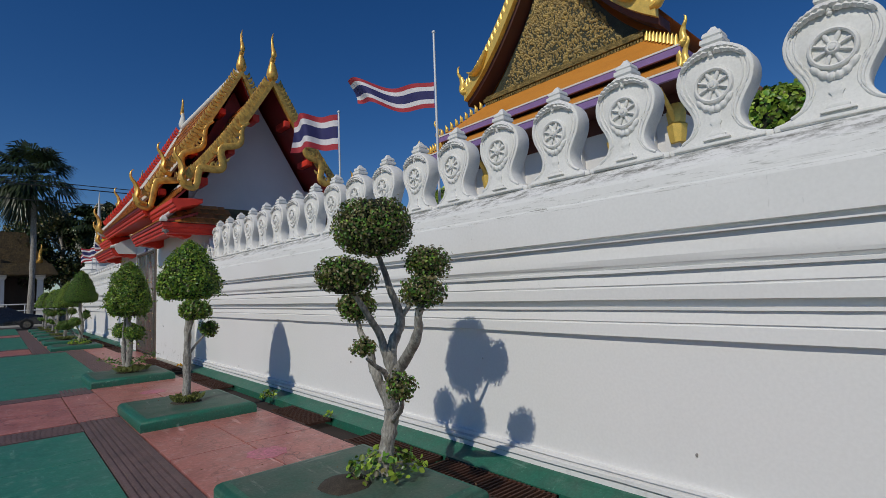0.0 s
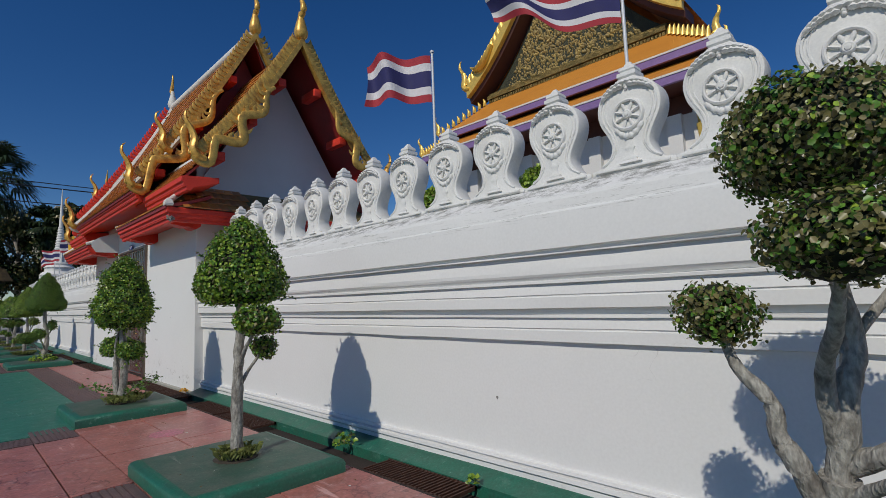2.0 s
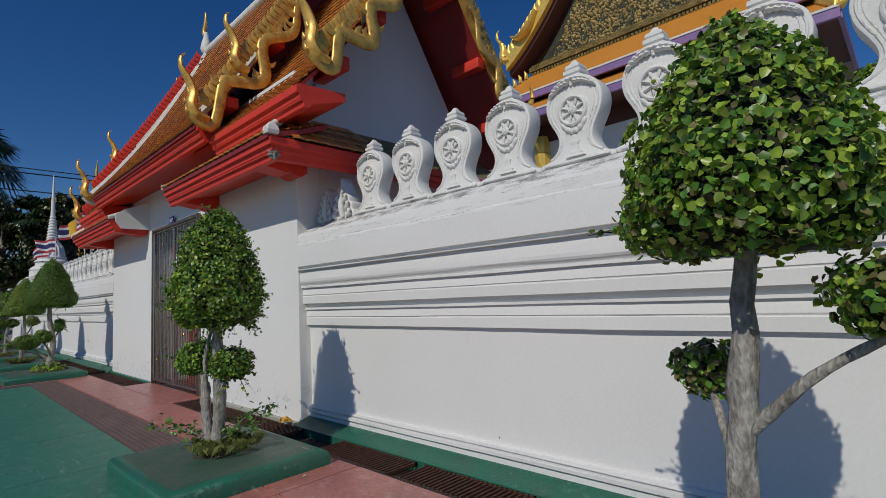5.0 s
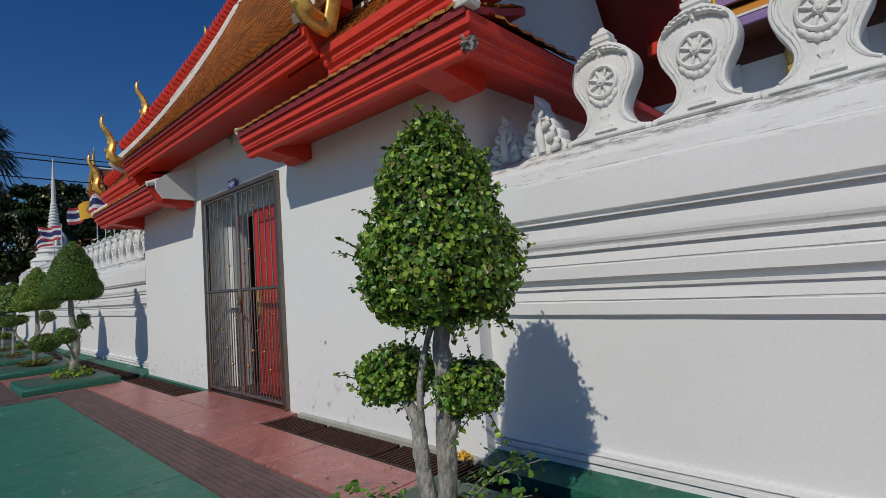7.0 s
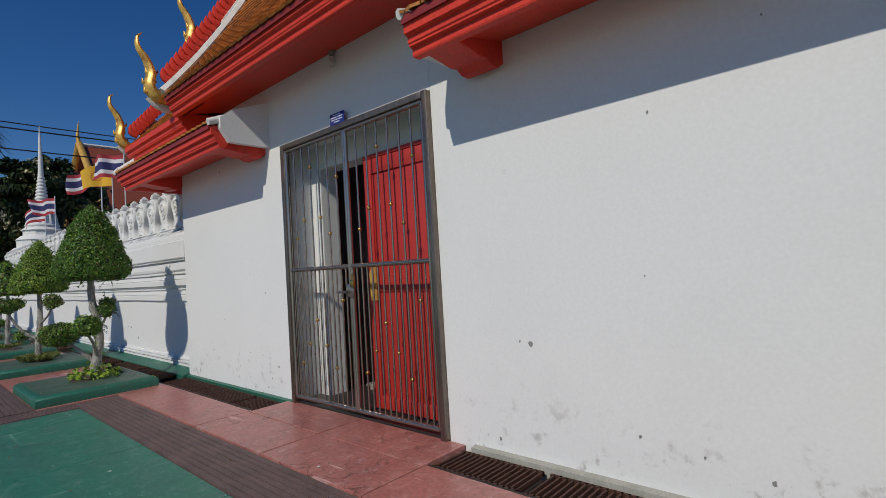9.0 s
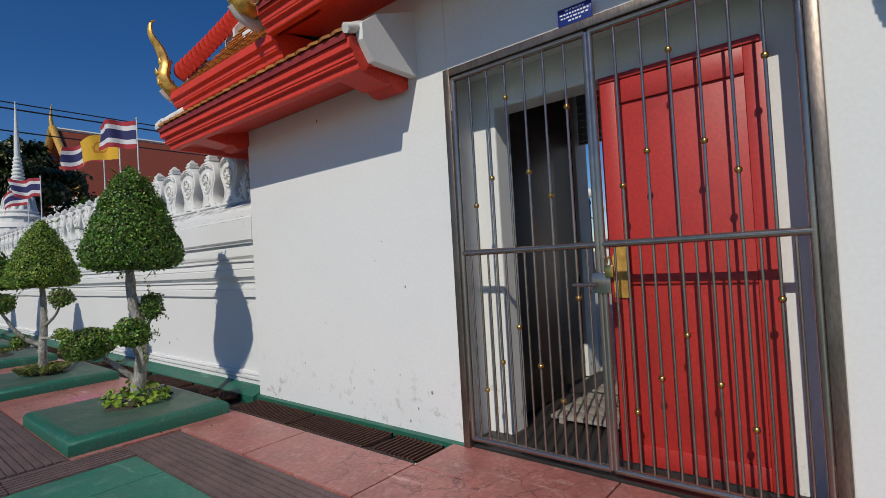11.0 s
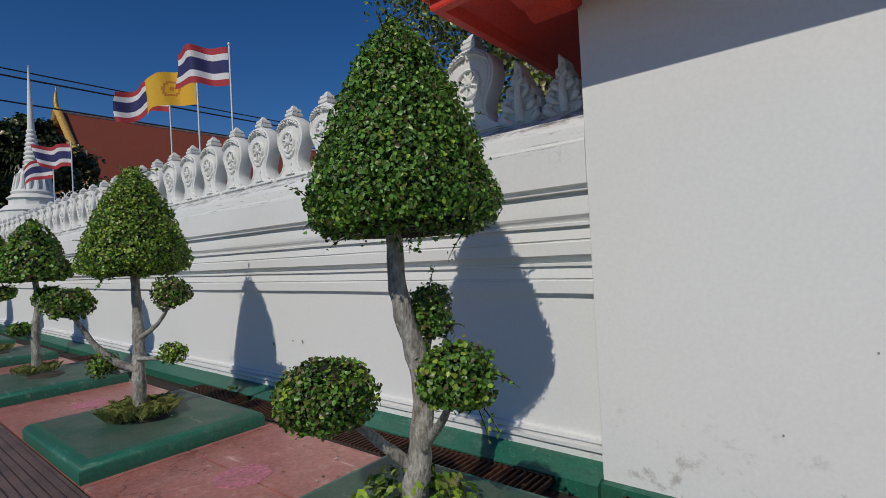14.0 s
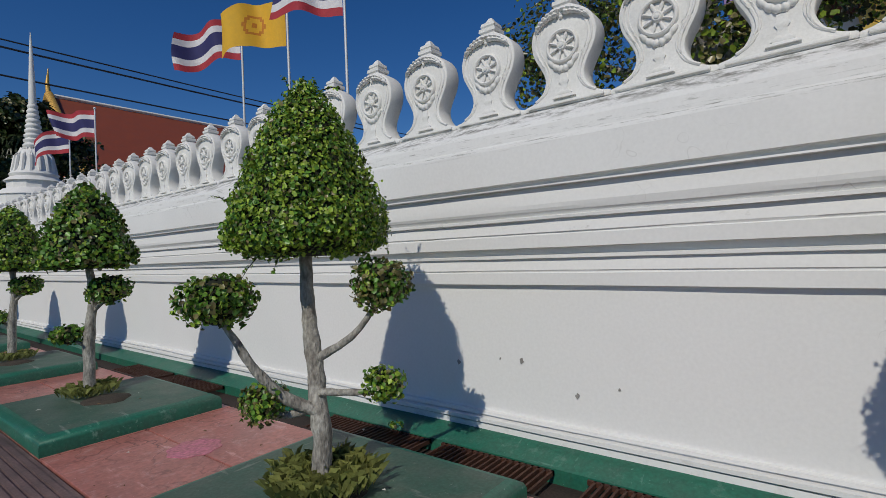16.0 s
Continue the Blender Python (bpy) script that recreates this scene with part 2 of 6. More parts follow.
KERB_TOP = material("weathered green top", (0.035, 0.098, 0.07), 0.5, var=0.2, scale=5, fine=50, bump=0.3, second=(0.075, 0.105, 0.08), mix_at=0.55)
PINK = material("red stamped concrete", (0.42, 0.16, 0.135), 0.36, var=0.2, scale=2.2, fine=30, bump=0.3, second=(0.27, 0.10, 0.088), mix_at=0.48)
RIB = material("brown ribbed paving", (0.16, 0.105, 0.10), 0.6, var=0.2, scale=4, fine=50, bump=0.3, second=(0.085, 0.06, 0.058), mix_at=0.5)
RUST = material("rusty iron grate", (0.055, 0.024, 0.016), 0.7, 0.3, var=0.25, scale=14, fine=90, bump=0.4, second=(0.09, 0.035, 0.02))
DARK = material("dark drain concrete", (0.035, 0.024, 0.02), 0.85, var=0.25, scale=8, fine=60, bump=0.4)
STEEL = material("polished stainless steel", (0.36, 0.31, 0.27), 0.2, 0.85, var=0.08, scale=9, fine=120, bump=0.06)
STEEL_DULL = material("scratched steel frame", (0.24, 0.20, 0.17), 0.42, 0.85, var=0.18, scale=12, fine=90, bump=0.12, stretch=(1, 1, 0.3))
CHIP = material("bare grey render", (0.30, 0.29, 0.27), 0.9, var=0.2, scale=30, fine=150, bump=0.5)
BRASS = material("brass bead", (0.62, 0.42, 0.14), 0.3, 1.0, var=0.1)
BARK = material("grey bark", (0.36, 0.345, 0.31), 0.85, var=0.35, scale=20, fine=70, bump=1.0, second=(0.085, 0.07, 0.058), mix_at=0.48, dist=0.012, stretch=(1, 1, 0.45))
SOIL = material("planter soil", (0.06, 0.048, 0.035), 0.95, var=0.3, scale=20, fine=120, bump=0.7)
GREY = material("stone passage floor with shade painted dark", (0.035, 0.032, 0.03), 0.5, var=0.12, scale=3, fine=50, bump=0.2)
CONCRETE = material("pale courtyard paving", (0.36, 0.35, 0.33), 0.75, var=0.1, scale=2, fine=40, bump=0.2)
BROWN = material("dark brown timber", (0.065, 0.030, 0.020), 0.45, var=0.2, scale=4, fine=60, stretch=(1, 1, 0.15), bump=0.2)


def leafy(name, base, second, trans=0.25, rough=0.36, island=0.5):
    m = material(name, base, rough, var=0.15, scale=9, fine=60, bump=0.1, second=second, mix_at=0.5, island=island)
    nt = m.node_tree
    bs = nt.nodes["Principled BSDF"]
    tr = nt.nodes.new("ShaderNodeBsdfTranslucent")
    hv = bs.inputs["Base Color"].links[0].from_socket
    nt.links.new(hv, tr.inputs[0])
    mx = nt.nodes.new("ShaderNodeMixShader")
    mx.inputs[0].default_value = trans
    nt.links.new(bs.outputs[0], mx.inputs[1])
    nt.links.new(tr.outputs[0], mx.inputs[2])
    nt.links.new(mx.outputs[0], nt.nodes["Material Output"].inputs[0])
    return m


LEAF = leafy("glossy hedge leaf", (0.112, 0.235, 0.030), (0.06, 0.155, 0.024), 0.18, 0.4, 0.6)
LEAF_YOUNG = leafy("young bright leaf", (0.34, 0.46, 0.055), (0.19, 0.32, 0.04), 0.3)
LEAF_DULL = leafy("dry dark leaf", (0.17, 0.165, 0.055), (0.15, 0.115, 0.055), 0.15)
LEAF_CORE = material("inner crown shade and twigs", (0.014, 0.018, 0.007), 0.9, var=0.3, scale=14, fine=60, bump=0.6)
FAR_LEAF = leafy("distant tree leaf", (0.040, 0.070, 0.018), (0.025, 0.045, 0.012), 0.2)
PALM_LEAF = leafy("palm frond leaf", (0.032, 0.052, 0.018), (0.018, 0.034, 0.012), 0.12)


def stamp(m, scale, dark, amount, worn=0.60, pale=(0.2, 0.21, 0.19)):
    """Pressed crazy-paving lines and pale worn patches in a floor material."""
    nt = m.node_tree
    nd, ln = nt.nodes, nt.links
    bs = nd["Principled BSDF"]
    src = bs.inputs["Base Color"].links[0].from_socket
    geo = nd.new("ShaderNodeNewGeometry")
    nz = nd.new("ShaderNodeTexNoise")
    nz.inputs["Scale"].default_value, nz.inputs["Detail"].default_value = 2.4, 4
    ln.new(geo.outputs["Position"], nz.inputs[0])
    add = nd.new("ShaderNodeVectorMath")
    add.operation = "ADD"
    ln.new(geo.outputs["Position"], add.inputs[0])
    ln.new(nz.outputs[1], add.inputs[1])
    vor = nd.new("ShaderNodeTexVoronoi")
    vor.feature = "DISTANCE_TO_EDGE"
    vor.inputs["Scale"].default_value = scale
    ln.new(add.outputs[0], vor.inputs[0])
    edge = nd.new("ShaderNodeMapRange")
    edge.inputs[1].default_value, edge.inputs[2].default_value, edge.inputs[3].default_value, edge.inputs[4].default_value = 0.0, 0.035, amount, 0.0
    ln.new(vor.outputs["Distance"], edge.inputs[0])
    big = nd.new("ShaderNodeTexNoise")
    big.inputs["Scale"].default_value = 0.8
    ln.new(geo.outputs["Position"], big.inputs[0])
    where = nd.new("ShaderNodeMapRange")
    where.inputs[1].default_value, where.inputs[2].default_value = 0.42, 0.58
    ln.new(big.outputs[0], where.inputs[0])
    ml = nd.new("ShaderNodeMath")
    ml.operation = "MULTIPLY"
    ln.new(edge.outputs[0], ml.inputs[0])
    ln.new(where.outputs[0], ml.inputs[1])
    mx = nd.new("ShaderNodeMix")
    mx.data_type = "RGBA"
    ln.new(ml.outputs[0], mx.inputs[0])
    ln.new(src, mx.inputs[6])
    mx.inputs[7].default_value = (*dark, 1)
    spots = nd.new("ShaderNodeTexNoise")
    spots.inputs["Scale"].default_value, spots.inputs["Detail"].default_value, spots.inputs["Roughness"].default_value = 9.0, 8, 0.75
    ln.new(geo.outputs["Position"], spots.inputs[0])
    sr = nd.new("ShaderNodeMapRange")
    sr.inputs[1].default_value, sr.inputs[2].default_value, sr.inputs[4].default_value = worn, worn + 0.13, 0.55
    ln.new(spots.outputs[0], sr.inputs[0])
    mx2 = nd.new("ShaderNodeMix")
    mx2.data_type = "RGBA"
    ln.new(sr.outputs[0], mx2.inputs[0])
    ln.new(mx.outputs[2], mx2.inputs[6])
    mx2.inputs[7].default_value = (*pale, 1)
    src = mx2.outputs[2]
    for sc, lo, hi, amt, squash in ((38.0, 0.66, 0.70, 0.75, (1, 1, 1)), (9.0, 0.64, 0.69, 0.6, (1, 0.12, 1)), (7.0, 0.66, 0.70, 0.5, (0.15, 1, 1))):
        mp = nd.new("ShaderNodeMapping")
        mp.inputs["Scale"].default_value = squash
        ln.new(geo.outputs["Position"], mp.inputs[0])
        sn = nd.new("ShaderNodeTexNoise")
        sn.inputs["Scale"].default_value, sn.inputs["Detail"].default_value, sn.inputs["Roughness"].default_value = sc, 6, 0.62
        ln.new(mp.outputs[0], sn.inputs[0])
        fr = nd.new("ShaderNodeMapRange")
        fr.inputs[1].default_value, fr.inputs[2].default_value, fr.inputs[4].default_value = lo, hi, amt
        ln.new(sn.outputs[0], fr.inputs[0])
        sm = nd.new("ShaderNodeMix")
        sm.data_type = "RGBA"
        ln.new(fr.outputs[0], sm.inputs[0])
        ln.new(src, sm.inputs[6])
        sm.inputs[7].default_value = (*[min(0.8, c * 1.35) for c in pale], 1)
        src = sm.outputs[2]
    ln.new(src, bs.inputs["Base Color"])


stamp(PINK, 3.0, (0.12, 0.045, 0.042), 0.95, 0.53, (0.58, 0.36, 0.34))
stamp(GREEN, 0.9, (0.012, 0.08, 0.06), 0.35, 0.52, (0.17, 0.30, 0.24))
stamp(KERB_GREEN, 2.0, (0.01, 0.06, 0.045), 0.3, 0.56, (0.13, 0.24, 0.19))
stamp(KERB_TOP, 3.0, (0.05, 0.08, 0.06), 0.3)

# ---- ground and paving ----
ground = Mesh()
ground.add([(-600, -600, -0.12), (900, -600, -0.12), (900, 900, -0.12), (-600, 900, -0.12)], [(0, 1, 2, 3)])
tagged(part("ground", ground, CONCRETE, smooth=0), "pale grey concrete ground around the temple", kind="structure")

DRAIN0, DRAIN1 = 2.27, 2.62
pavement = tagged(new("pavement"), "red stamped concrete walkway with pressed slabs", kind="structure")


def slab_piece(x0, x1, y0, y1, mat=PINK):
    g = Mesh()
    g.box((x0, y0, -0.08), (x1, y1, 0.0))
    ob = part("slab", g, mat, pavement, smooth=0, bevel=0.004)
    return ob


GAP = 0.006
# slabs under the planters and by the gate, and the bands that cross the green floor
rows_y = [-6.0, -4.2, -2.4, -0.6, 1.2, 2.4, 3.6, 4.8, 6.05, 7.1, 8.2, 9.5, 10.7, 11.3, 12.5, 13.7, 14.9, 16.1, 17.3, 18.35, 19.9, 21.3, 22.8, 24.25, 25.7, 27.2, 28.7, 30.2, 31.7, 33.2, 34.7, 36.2]
for a, b in zip(rows_y, rows_y[1:]):
    gate_zone = 10.6 < (a + b) / 2 < 18.3
    xs = [1.72, DRAIN0] if gate_zone else [0.95, 1.6, DRAIN0]
    if 13.6 < (a + b) / 2 < 15.95:
        xs = [1.72, 2.24, 2.70]
    for c, d in zip(xs, xs[1:]):
        slab_piece(c + GAP, d - GAP, a + GAP, b - GAP)
for a, b in ((7.15, 9.3), (18.4, 20.4), (29.2, 31.0)):
    for k in range(8):
        x1 = 0.54 - k * 1.1
        for c in range(2):
            slab_piece(x1 - 1.1 + GAP, x1 - GAP, lerp(a, b, c / 2) + GAP, lerp(a, b, c / 2 + 0.5) - GAP)

MEDAL = material("worn pink medallion paint", (0.52, 0.17, 0.24), 0.45, var=0.3, scale=9, fine=40, bump=0.3, second=(0.34, 0.13, 0.12), mix_at=0.5)
for x, y in ((1.62, 4.36), (1.6, 8.6), (1.6, 20.6), (1.62, 23.55)):
    g = Mesh()
    g.grid([[(x + r * (1 + 0.06 * math.cos(a * 8)) * math.cos(a), y + r * (1 + 0.06 * math.cos(a * 8)) * math.sin(a), z) for a in [k * math.pi / 20 for k in range(40)]] for r, z in ((0.17, 0.0005), (0.165, 0.004), (0.10, 0.004), (0.02, 0.004))], True, 0, True)
    part("medallion", g, MEDAL, pavement, "faded pink stamped flower medallion", smooth=0)

for c in range(2):
    slab_piece(0.54 + GAP, 0.945, lerp(7.15, 9.3, c / 2) + GAP, lerp(7.15, 9.3, c / 2 + 0.5) - GAP)

green = tagged(new("green_floor"), "green painted concrete floor with worn scratches", kind="structure")
for a, b, x1 in ((-7.0, 6.6, 0.54), (9.75, 18.0, 1.27), (20.85, 28.8, 0.54), (31.4, 40, 0.54)):
    k = a
    while k < b - 0.01:
        e = min(b, k + 1.55)
        for j in range(8):
            xr = x1 - j * 1.5
            g = Mesh()
            g.box((xr - 1.5 + 0.004, k + 0.004, -0.08), (xr - 0.004, e - 0.004, -0.002))
            part("slab", g, GREEN, green, smooth=0, bevel=0.003)
        k = e

ribbed = tagged(new("ribbed_paving"), "brown ribbed anti-slip paving strip", kind="structure")


def ribs(x0, x1, y0, y1, along):
    """A strip with ribs that run along y or x."""
    g = Mesh()
    g.box((x0, y0, -0.08), (x1, y1, -0.006))
    w = 0.052
    n = int(((x1 - x0) if along == "y" else (y1 - y0)) / w)
    for i in range(n):
        s = (i + 0.14) * w
        if along == "y":
            g.box((x0 + s, y0, -0.006), (x0 + s + 0.036, y1, 0.003))
        else:
            g.box((x0, y0 + s, -0.006), (x1, y0 + s + 0.036, 0.003))
    part("rib_strip", g, RIB, ribbed, smooth=0)


ribs(0.55, 0.94, -7.0, 7.13, "y")
ribs(0.55, 0.94, 9.32, 10.0, "y")
ribs(1.28, 1.71, 10.0, 18.3, "y")
ribs(0.55, 0.94, 18.4, 36, "y")
for y0, y1 in ((6.62, 7.13), (9.32, 9.73), (18.02, 18.38), (20.42, 20.83), (28.82, 29.18), (31.02, 31.38)):
    ribs(-8.2, 0.54, y0, y1, "x")
ribs(0.55, 1.27, 18.02, 18.38, "x")
ribs(0.95, 1.27, 9.75, 10.0, "x")

# drain along the wall with iron grates, and the green plinth strip
drain = Mesh()
for y0, y1 in ((-7, 13.69), (16.11, 36)):
    drain.box((DRAIN0, y0, -0.11), (DRAIN1 + 0.16, y1, -0.085))
    drain.box((DRAIN0, y0, -0.11), (DRAIN0 + 0.02, y1, -0.004))
tagged(part("drain_channel", drain, DARK, smooth=0), "dark open drain channel along the wall foot", kind="structure")
plinth = Mesh()
LEDGE = material("worn mortar ledge", (0.40, 0.385, 0.34), 0.85, var=0.12, scale=7, fine=60, bump=0.5, second=(0.30, 0.31, 0.26), mix_at=0.47)
for y0, y1, x1 in ((-7, 11.1, 2.80), (18.75, 36, 2.80)):
    out = [(DRAIN1, -0.11), (DRAIN1, 0.0), (DRAIN1 + 0.03, 0.012), (x1 + 0.02, 0.07), (x1 + 0.02, -0.11)]
    plinth.prism(out, y0, y1, "y")
ledge = Mesh()
ledge.prism([(2.655, -0.11), (2.655, 0.008), (2.72, 0.018), (2.72, -0.11)], 11.1, 13.62, "y")
plinth.prism([(2.665, -0.11), (2.665, 0.0), (2.72, 0.012), (2.72, -0.11)], 15.99, 18.75, "y")
tagged(part("plinth_strip", plinth, KERB_GREEN, smooth=0), "green painted plinth strip at the wall foot", kind="structure")
tagged(part("ledge", ledge, LEDGE, smooth=0), "worn pale mortar ledge at the gatehouse foot", kind="structure")


def grate(y0, y1):
    g = Mesh()
    x0, x1 = DRAIN0 + 0.02, DRAIN1 - 0.01
    g.box((x0, y0, -0.03), (x0 + 0.018, y1, -0.004))
    g.box((x1 - 0.018, y0, -0.03), (x1, y1, -0.004))
    y = y0
    while y < y1 - 0.01:
        g.box((x0, y, -0.03), (x1, y + 0.014, -0.004))
        y += 0.042
    ob = part("drain_grate", g, RUST, smooth=0)
    return tagged(ob, "rusty iron slotted drain grate lying in the channel", "drain grate", "drain grates along the wall")


for y0, y1 in ((-3.0, -2.0), (0.9, 1.9), (2.0, 3.1), (3.15, 4.2), (5.0, 6.0), (8.1, 9.1), (9.2, 10.2), (10.9, 11.9), (11.95, 12.95), (13.0, 13.66), (16.13, 16.6), (16.65, 17.6), (17.65, 18.6), (19.0, 20.0), (20.1, 21.2), (21.4, 22.2), (22.3, 23.3), (25.0, 26.0), (26.1, 27.1)):
    grate(y0, y1)

# ---- boundary wall ----
PROFILE = [(2.80, 0.06), (2.80, 0.098), (2.83, 0.10), (2.83, 0.112), (2.785, 0.114), (2.785, 0.14), (2.835, 0.142), (2.835, 0.154), (2.812, 0.156), (2.815, 0.178), (2.845, 0.182),
           (2.84, 1.028), (2.803, 1.031), (2.801, 1.106), (2.807, 1.110), (2.807, 1.117), (2.799, 1.123), (2.806, 1.17), (2.81, 1.194), (2.788, 1.197), (2.788, 1.214), (2.812, 1.218),
           (2.812, 1.258), (2.757, 1.262), (2.755, 1.337), (2.761, 1.341), (2.761, 1.348), (2.753, 1.354), (2.762, 1.41), (2.766, 1.428), (2.738, 1.431), (2.738, 1.449), (2.762, 1.453),
           (2.752, 1.464), (2.738, 1.478), (2.73, 1.495), (2.728, 1.52), (2.732, 1.56), (2.738, 1.622), (2.700, 1.625), (2.700, 1.634), (2.738, 1.637), (2.738, 1.660), (2.694, 1.664),
           (2.697, 1.885), (2.700, 1.905), (2.706, 1.918), (2.714, 1.99), (2.722, 2.015), (2.745, 2.033), (2.84, 2.085), (2.95, 2.142), (2.99, 2.156), (3.35, 2.156), (3.35, -0.1), (2.80, -0.1)]


def wall_run(name, y0, y1, label):
    g = Mesh()
    n = int((y1 - y0) / 0.2)
    rows = []
    for i in range(n + 1):
        y = lerp(y0, y1, i / n)
        row = []
        for k, (x, z) in enumerate(PROFILE):
            j = noise.noise(Vector((k * 3.7, y * 1.1, 0))) * 0.004 + noise.noise(Vector((k * 1.7, y * 4.0, 5))) * 0.0022
            row.append((x + (j if x < 3 else 0), y, z + j * 0.8))
        rows.append(row)
    g.grid(rows, True, 0, True)
    return tagged(part(name, g, WHITE, smooth=9), label, kind="structure")


wall_run("wall_1", -9.0, 11.1, "whitewashed boundary wall with stepped mouldings and grey mould stains")
wall_run("wall_2", 18.75, 37.5, "whitewashed boundary wall with stepped mouldings beyond the gate")


# ---- wheel crests on the wall ----
def crest_outline(step=0.286):
    half = [(step, 0.0), (step, 0.035), (0.235, 0.045), (0.185, 0.07), (0.148, 0.115), (0.13, 0.165), (0.137, 0.215), (0.165, 0.275), (0.198, 0.335), (0.215, 0.395),
            (0.217, 0.45), (0.20, 0.51), (0.164, 0.558), (0.115, 0.595), (0.074, 0.618), (0.062, 0.63)]
    pts = spline([(a, b, 0) for a, b in half[1:]], 2)
    half = [half[0]] + [(p.x, p.y) for p in pts]
    return half + [(-a, b) for a, b in half[::-1]]


def build_crest():
    """Local frame: y along the wall, z up, front face towards -x."""
    c = thing("wall_crest", (0, 0, 0), "white stucco lotus-bud crest with a carved eight-spoke wheel", "wall crest", "crests along the boundary wall")
    out = crest_outline()
    g = Mesh()
    g.prism(out, 0.012, 0.165, "x")
    part("body", g, STUCCO, c, smooth=30, bevel=0.012)
    g = Mesh()
    g.box((-0.004, -0.25, 0.012), (0.03, 0.25, 0.03), 0, 0.004)
    part("base_fillet", g, STUCCO, c)
    # raised border that follows the bud, and an inner second line
    hl = [(0.20, 0.055), (0.15, 0.085), (0.118, 0.13), (0.103, 0.17), (0.110, 0.22), (0.138, 0.285), (0.169, 0.342), (0.187, 0.395), (0.189, 0.445), (0.173, 0.495), (0.140, 0.535), (0.095, 0.565)]
    for k, (s, r, x) in enumerate(((1.0, 0.009, 0.012), (0.86, 0.007, 0.013))):
        g = Mesh()
        for sg in (-1, 1):
            pts = spline([(x, sg * a * s, b * (1 if k == 0 else 0.98) + (0 if k == 0 else 0.012)) for a, b in hl], 3)
            g.tube(pts, r, 6)
        part("border", g, STUCCO, c, smooth=50)
    g = Mesh()
    ring = []
    R0, HZ = 0.098, 0.37
    for i in range(28):
        a = 2 * math.pi * i / 28
        cs, sn = math.cos(a), math.sin(a)
        ring.append([(xx, rr * cs, HZ + rr * sn) for xx, rr in ((0.012, 0.086), (-0.008, 0.088), (-0.014, 0.096), (-0.008, 0.106), (0.012, 0.112))])
    g.grid(ring + [ring[0]])
    part("wheel_rim", g, STUCCO, c, smooth=40)
    for i in range(8):
        a = 2 * math.pi * (i + 0.5) / 8
        g = Mesh()
        d = Vector((0, math.cos(a), math.sin(a)))
        o = Vector((0.004, 0, HZ))
        g.tube([o + d * 0.026, o + d * 0.045, o + d * 0.066, o + d * 0.088], [0.0075, 0.0095, 0.012, 0.0085], 6, flat=(1, 0.9))
        part("wheel_spoke", g, STUCCO, c, smooth=60)
    g = Mesh()
    hub = [[(x, r * math.cos(2 * math.pi * j / 12), HZ + r * math.sin(2 * math.pi * j / 12)) for j in range(12)] for r, x in ((0.034, 0.012), (0.032, -0.008), (0.024, -0.016), (0.016, -0.014), (0.014, -0.022), (0.004, -0.025))]
    g.grid(hub, True, 0, True)
    part("wheel_hub", g, STUCCO, c, smooth=50)
    # pedestal under the wheel: cloud scrolls and a small column
    g = Mesh()
    arc, rad = [], []
    for i in range(41):
        t = i / 20 - 1
        arc.append((0.010, 0.094 * t, 0.226 + 0.075 * t * t))
        rad.append((0.024 - 0.008 * abs(t)) * (0.72 + 0.38 * abs(math.sin(i * 0.47))))
    g.tube(arc, rad, 8)
    part("scroll_cup", g, STUCCO, c, smooth=60)
    g = Mesh()
    g.square_lathe([(0.075, 0.046), (0.07, 0.054), (0.045, 0.064), (0.05, 0.074), (0.034, 0.088), (0.024, 0.10), (0.021, 0.128), (0.028, 0.14), (0.034, 0.15), (0.024, 0.162), (0.022, 0.2)], (0.02, 0, 0), sy=1.0)
    g.v = [(0.014 + (x - 0.02) * 0.35, y, z) for x, y, z in g.v]
    part("column_relief", g, STUCCO, c, smooth=40)
    # overlapping leaves draped from the finial over both shoulders
    g = Mesh()
    for sg in (-1, 1):
        for row, (rr, n, size) in enumerate(((0.0, 6, 0.036), (-0.022, 5, 0.03))):
            for i in range(n):
                t = (i + 0.5 * row) / 6
                a = t * 1.2
                y, z = sg * (0.02 + 0.165 * math.sin(a)), 0.45 + (0.142 + rr) * math.cos(a)
                dy, dz = sg * math.cos(a), -math.sin(a) * 0.9
                tip = (0.004, y + dy * size + sg * 0.004, z + dz * size - 0.006)
                g.tube(spline([(0.013, y - dy * size * 0.4, z - dz * size * 0.4), (-0.006, y, z), tip], 3), taper([0.012, 0.026 - 0.0016 * i, 0.005], 7), 6, flat=(1, 0.7))
    part("leaf_swag", g, STUCCO, c, smooth=60)
    g = Mesh()
    for y, z, r in ((0, 0.575, 0.024), (-0.026, 0.588, 0.018), (0.026, 0.588, 0.018), (0, 0.553, 0.014)):
        g.tube([(0.016, y, z), (0.0, y, z), (-0.006, y, z)], [r, r * 0.85, r * 0.3], 8)
    part("rosette", g, STUCCO, c, smooth=60)
    # stacked finial
    g = Mesh()
    pr = [(0.075, 0.60), (0.068, 0.622), (0.050, 0.632), (0.066, 0.646), (0.064, 0.672), (0.048, 0.680), (0.056, 0.690), (0.050, 0.712), (0.030, 0.725), (0.012, 0.755)]
    g.square_lathe(pr, (0.088, 0, 0))
    part("finial", g, STUCCO, c, smooth=25)
    return c


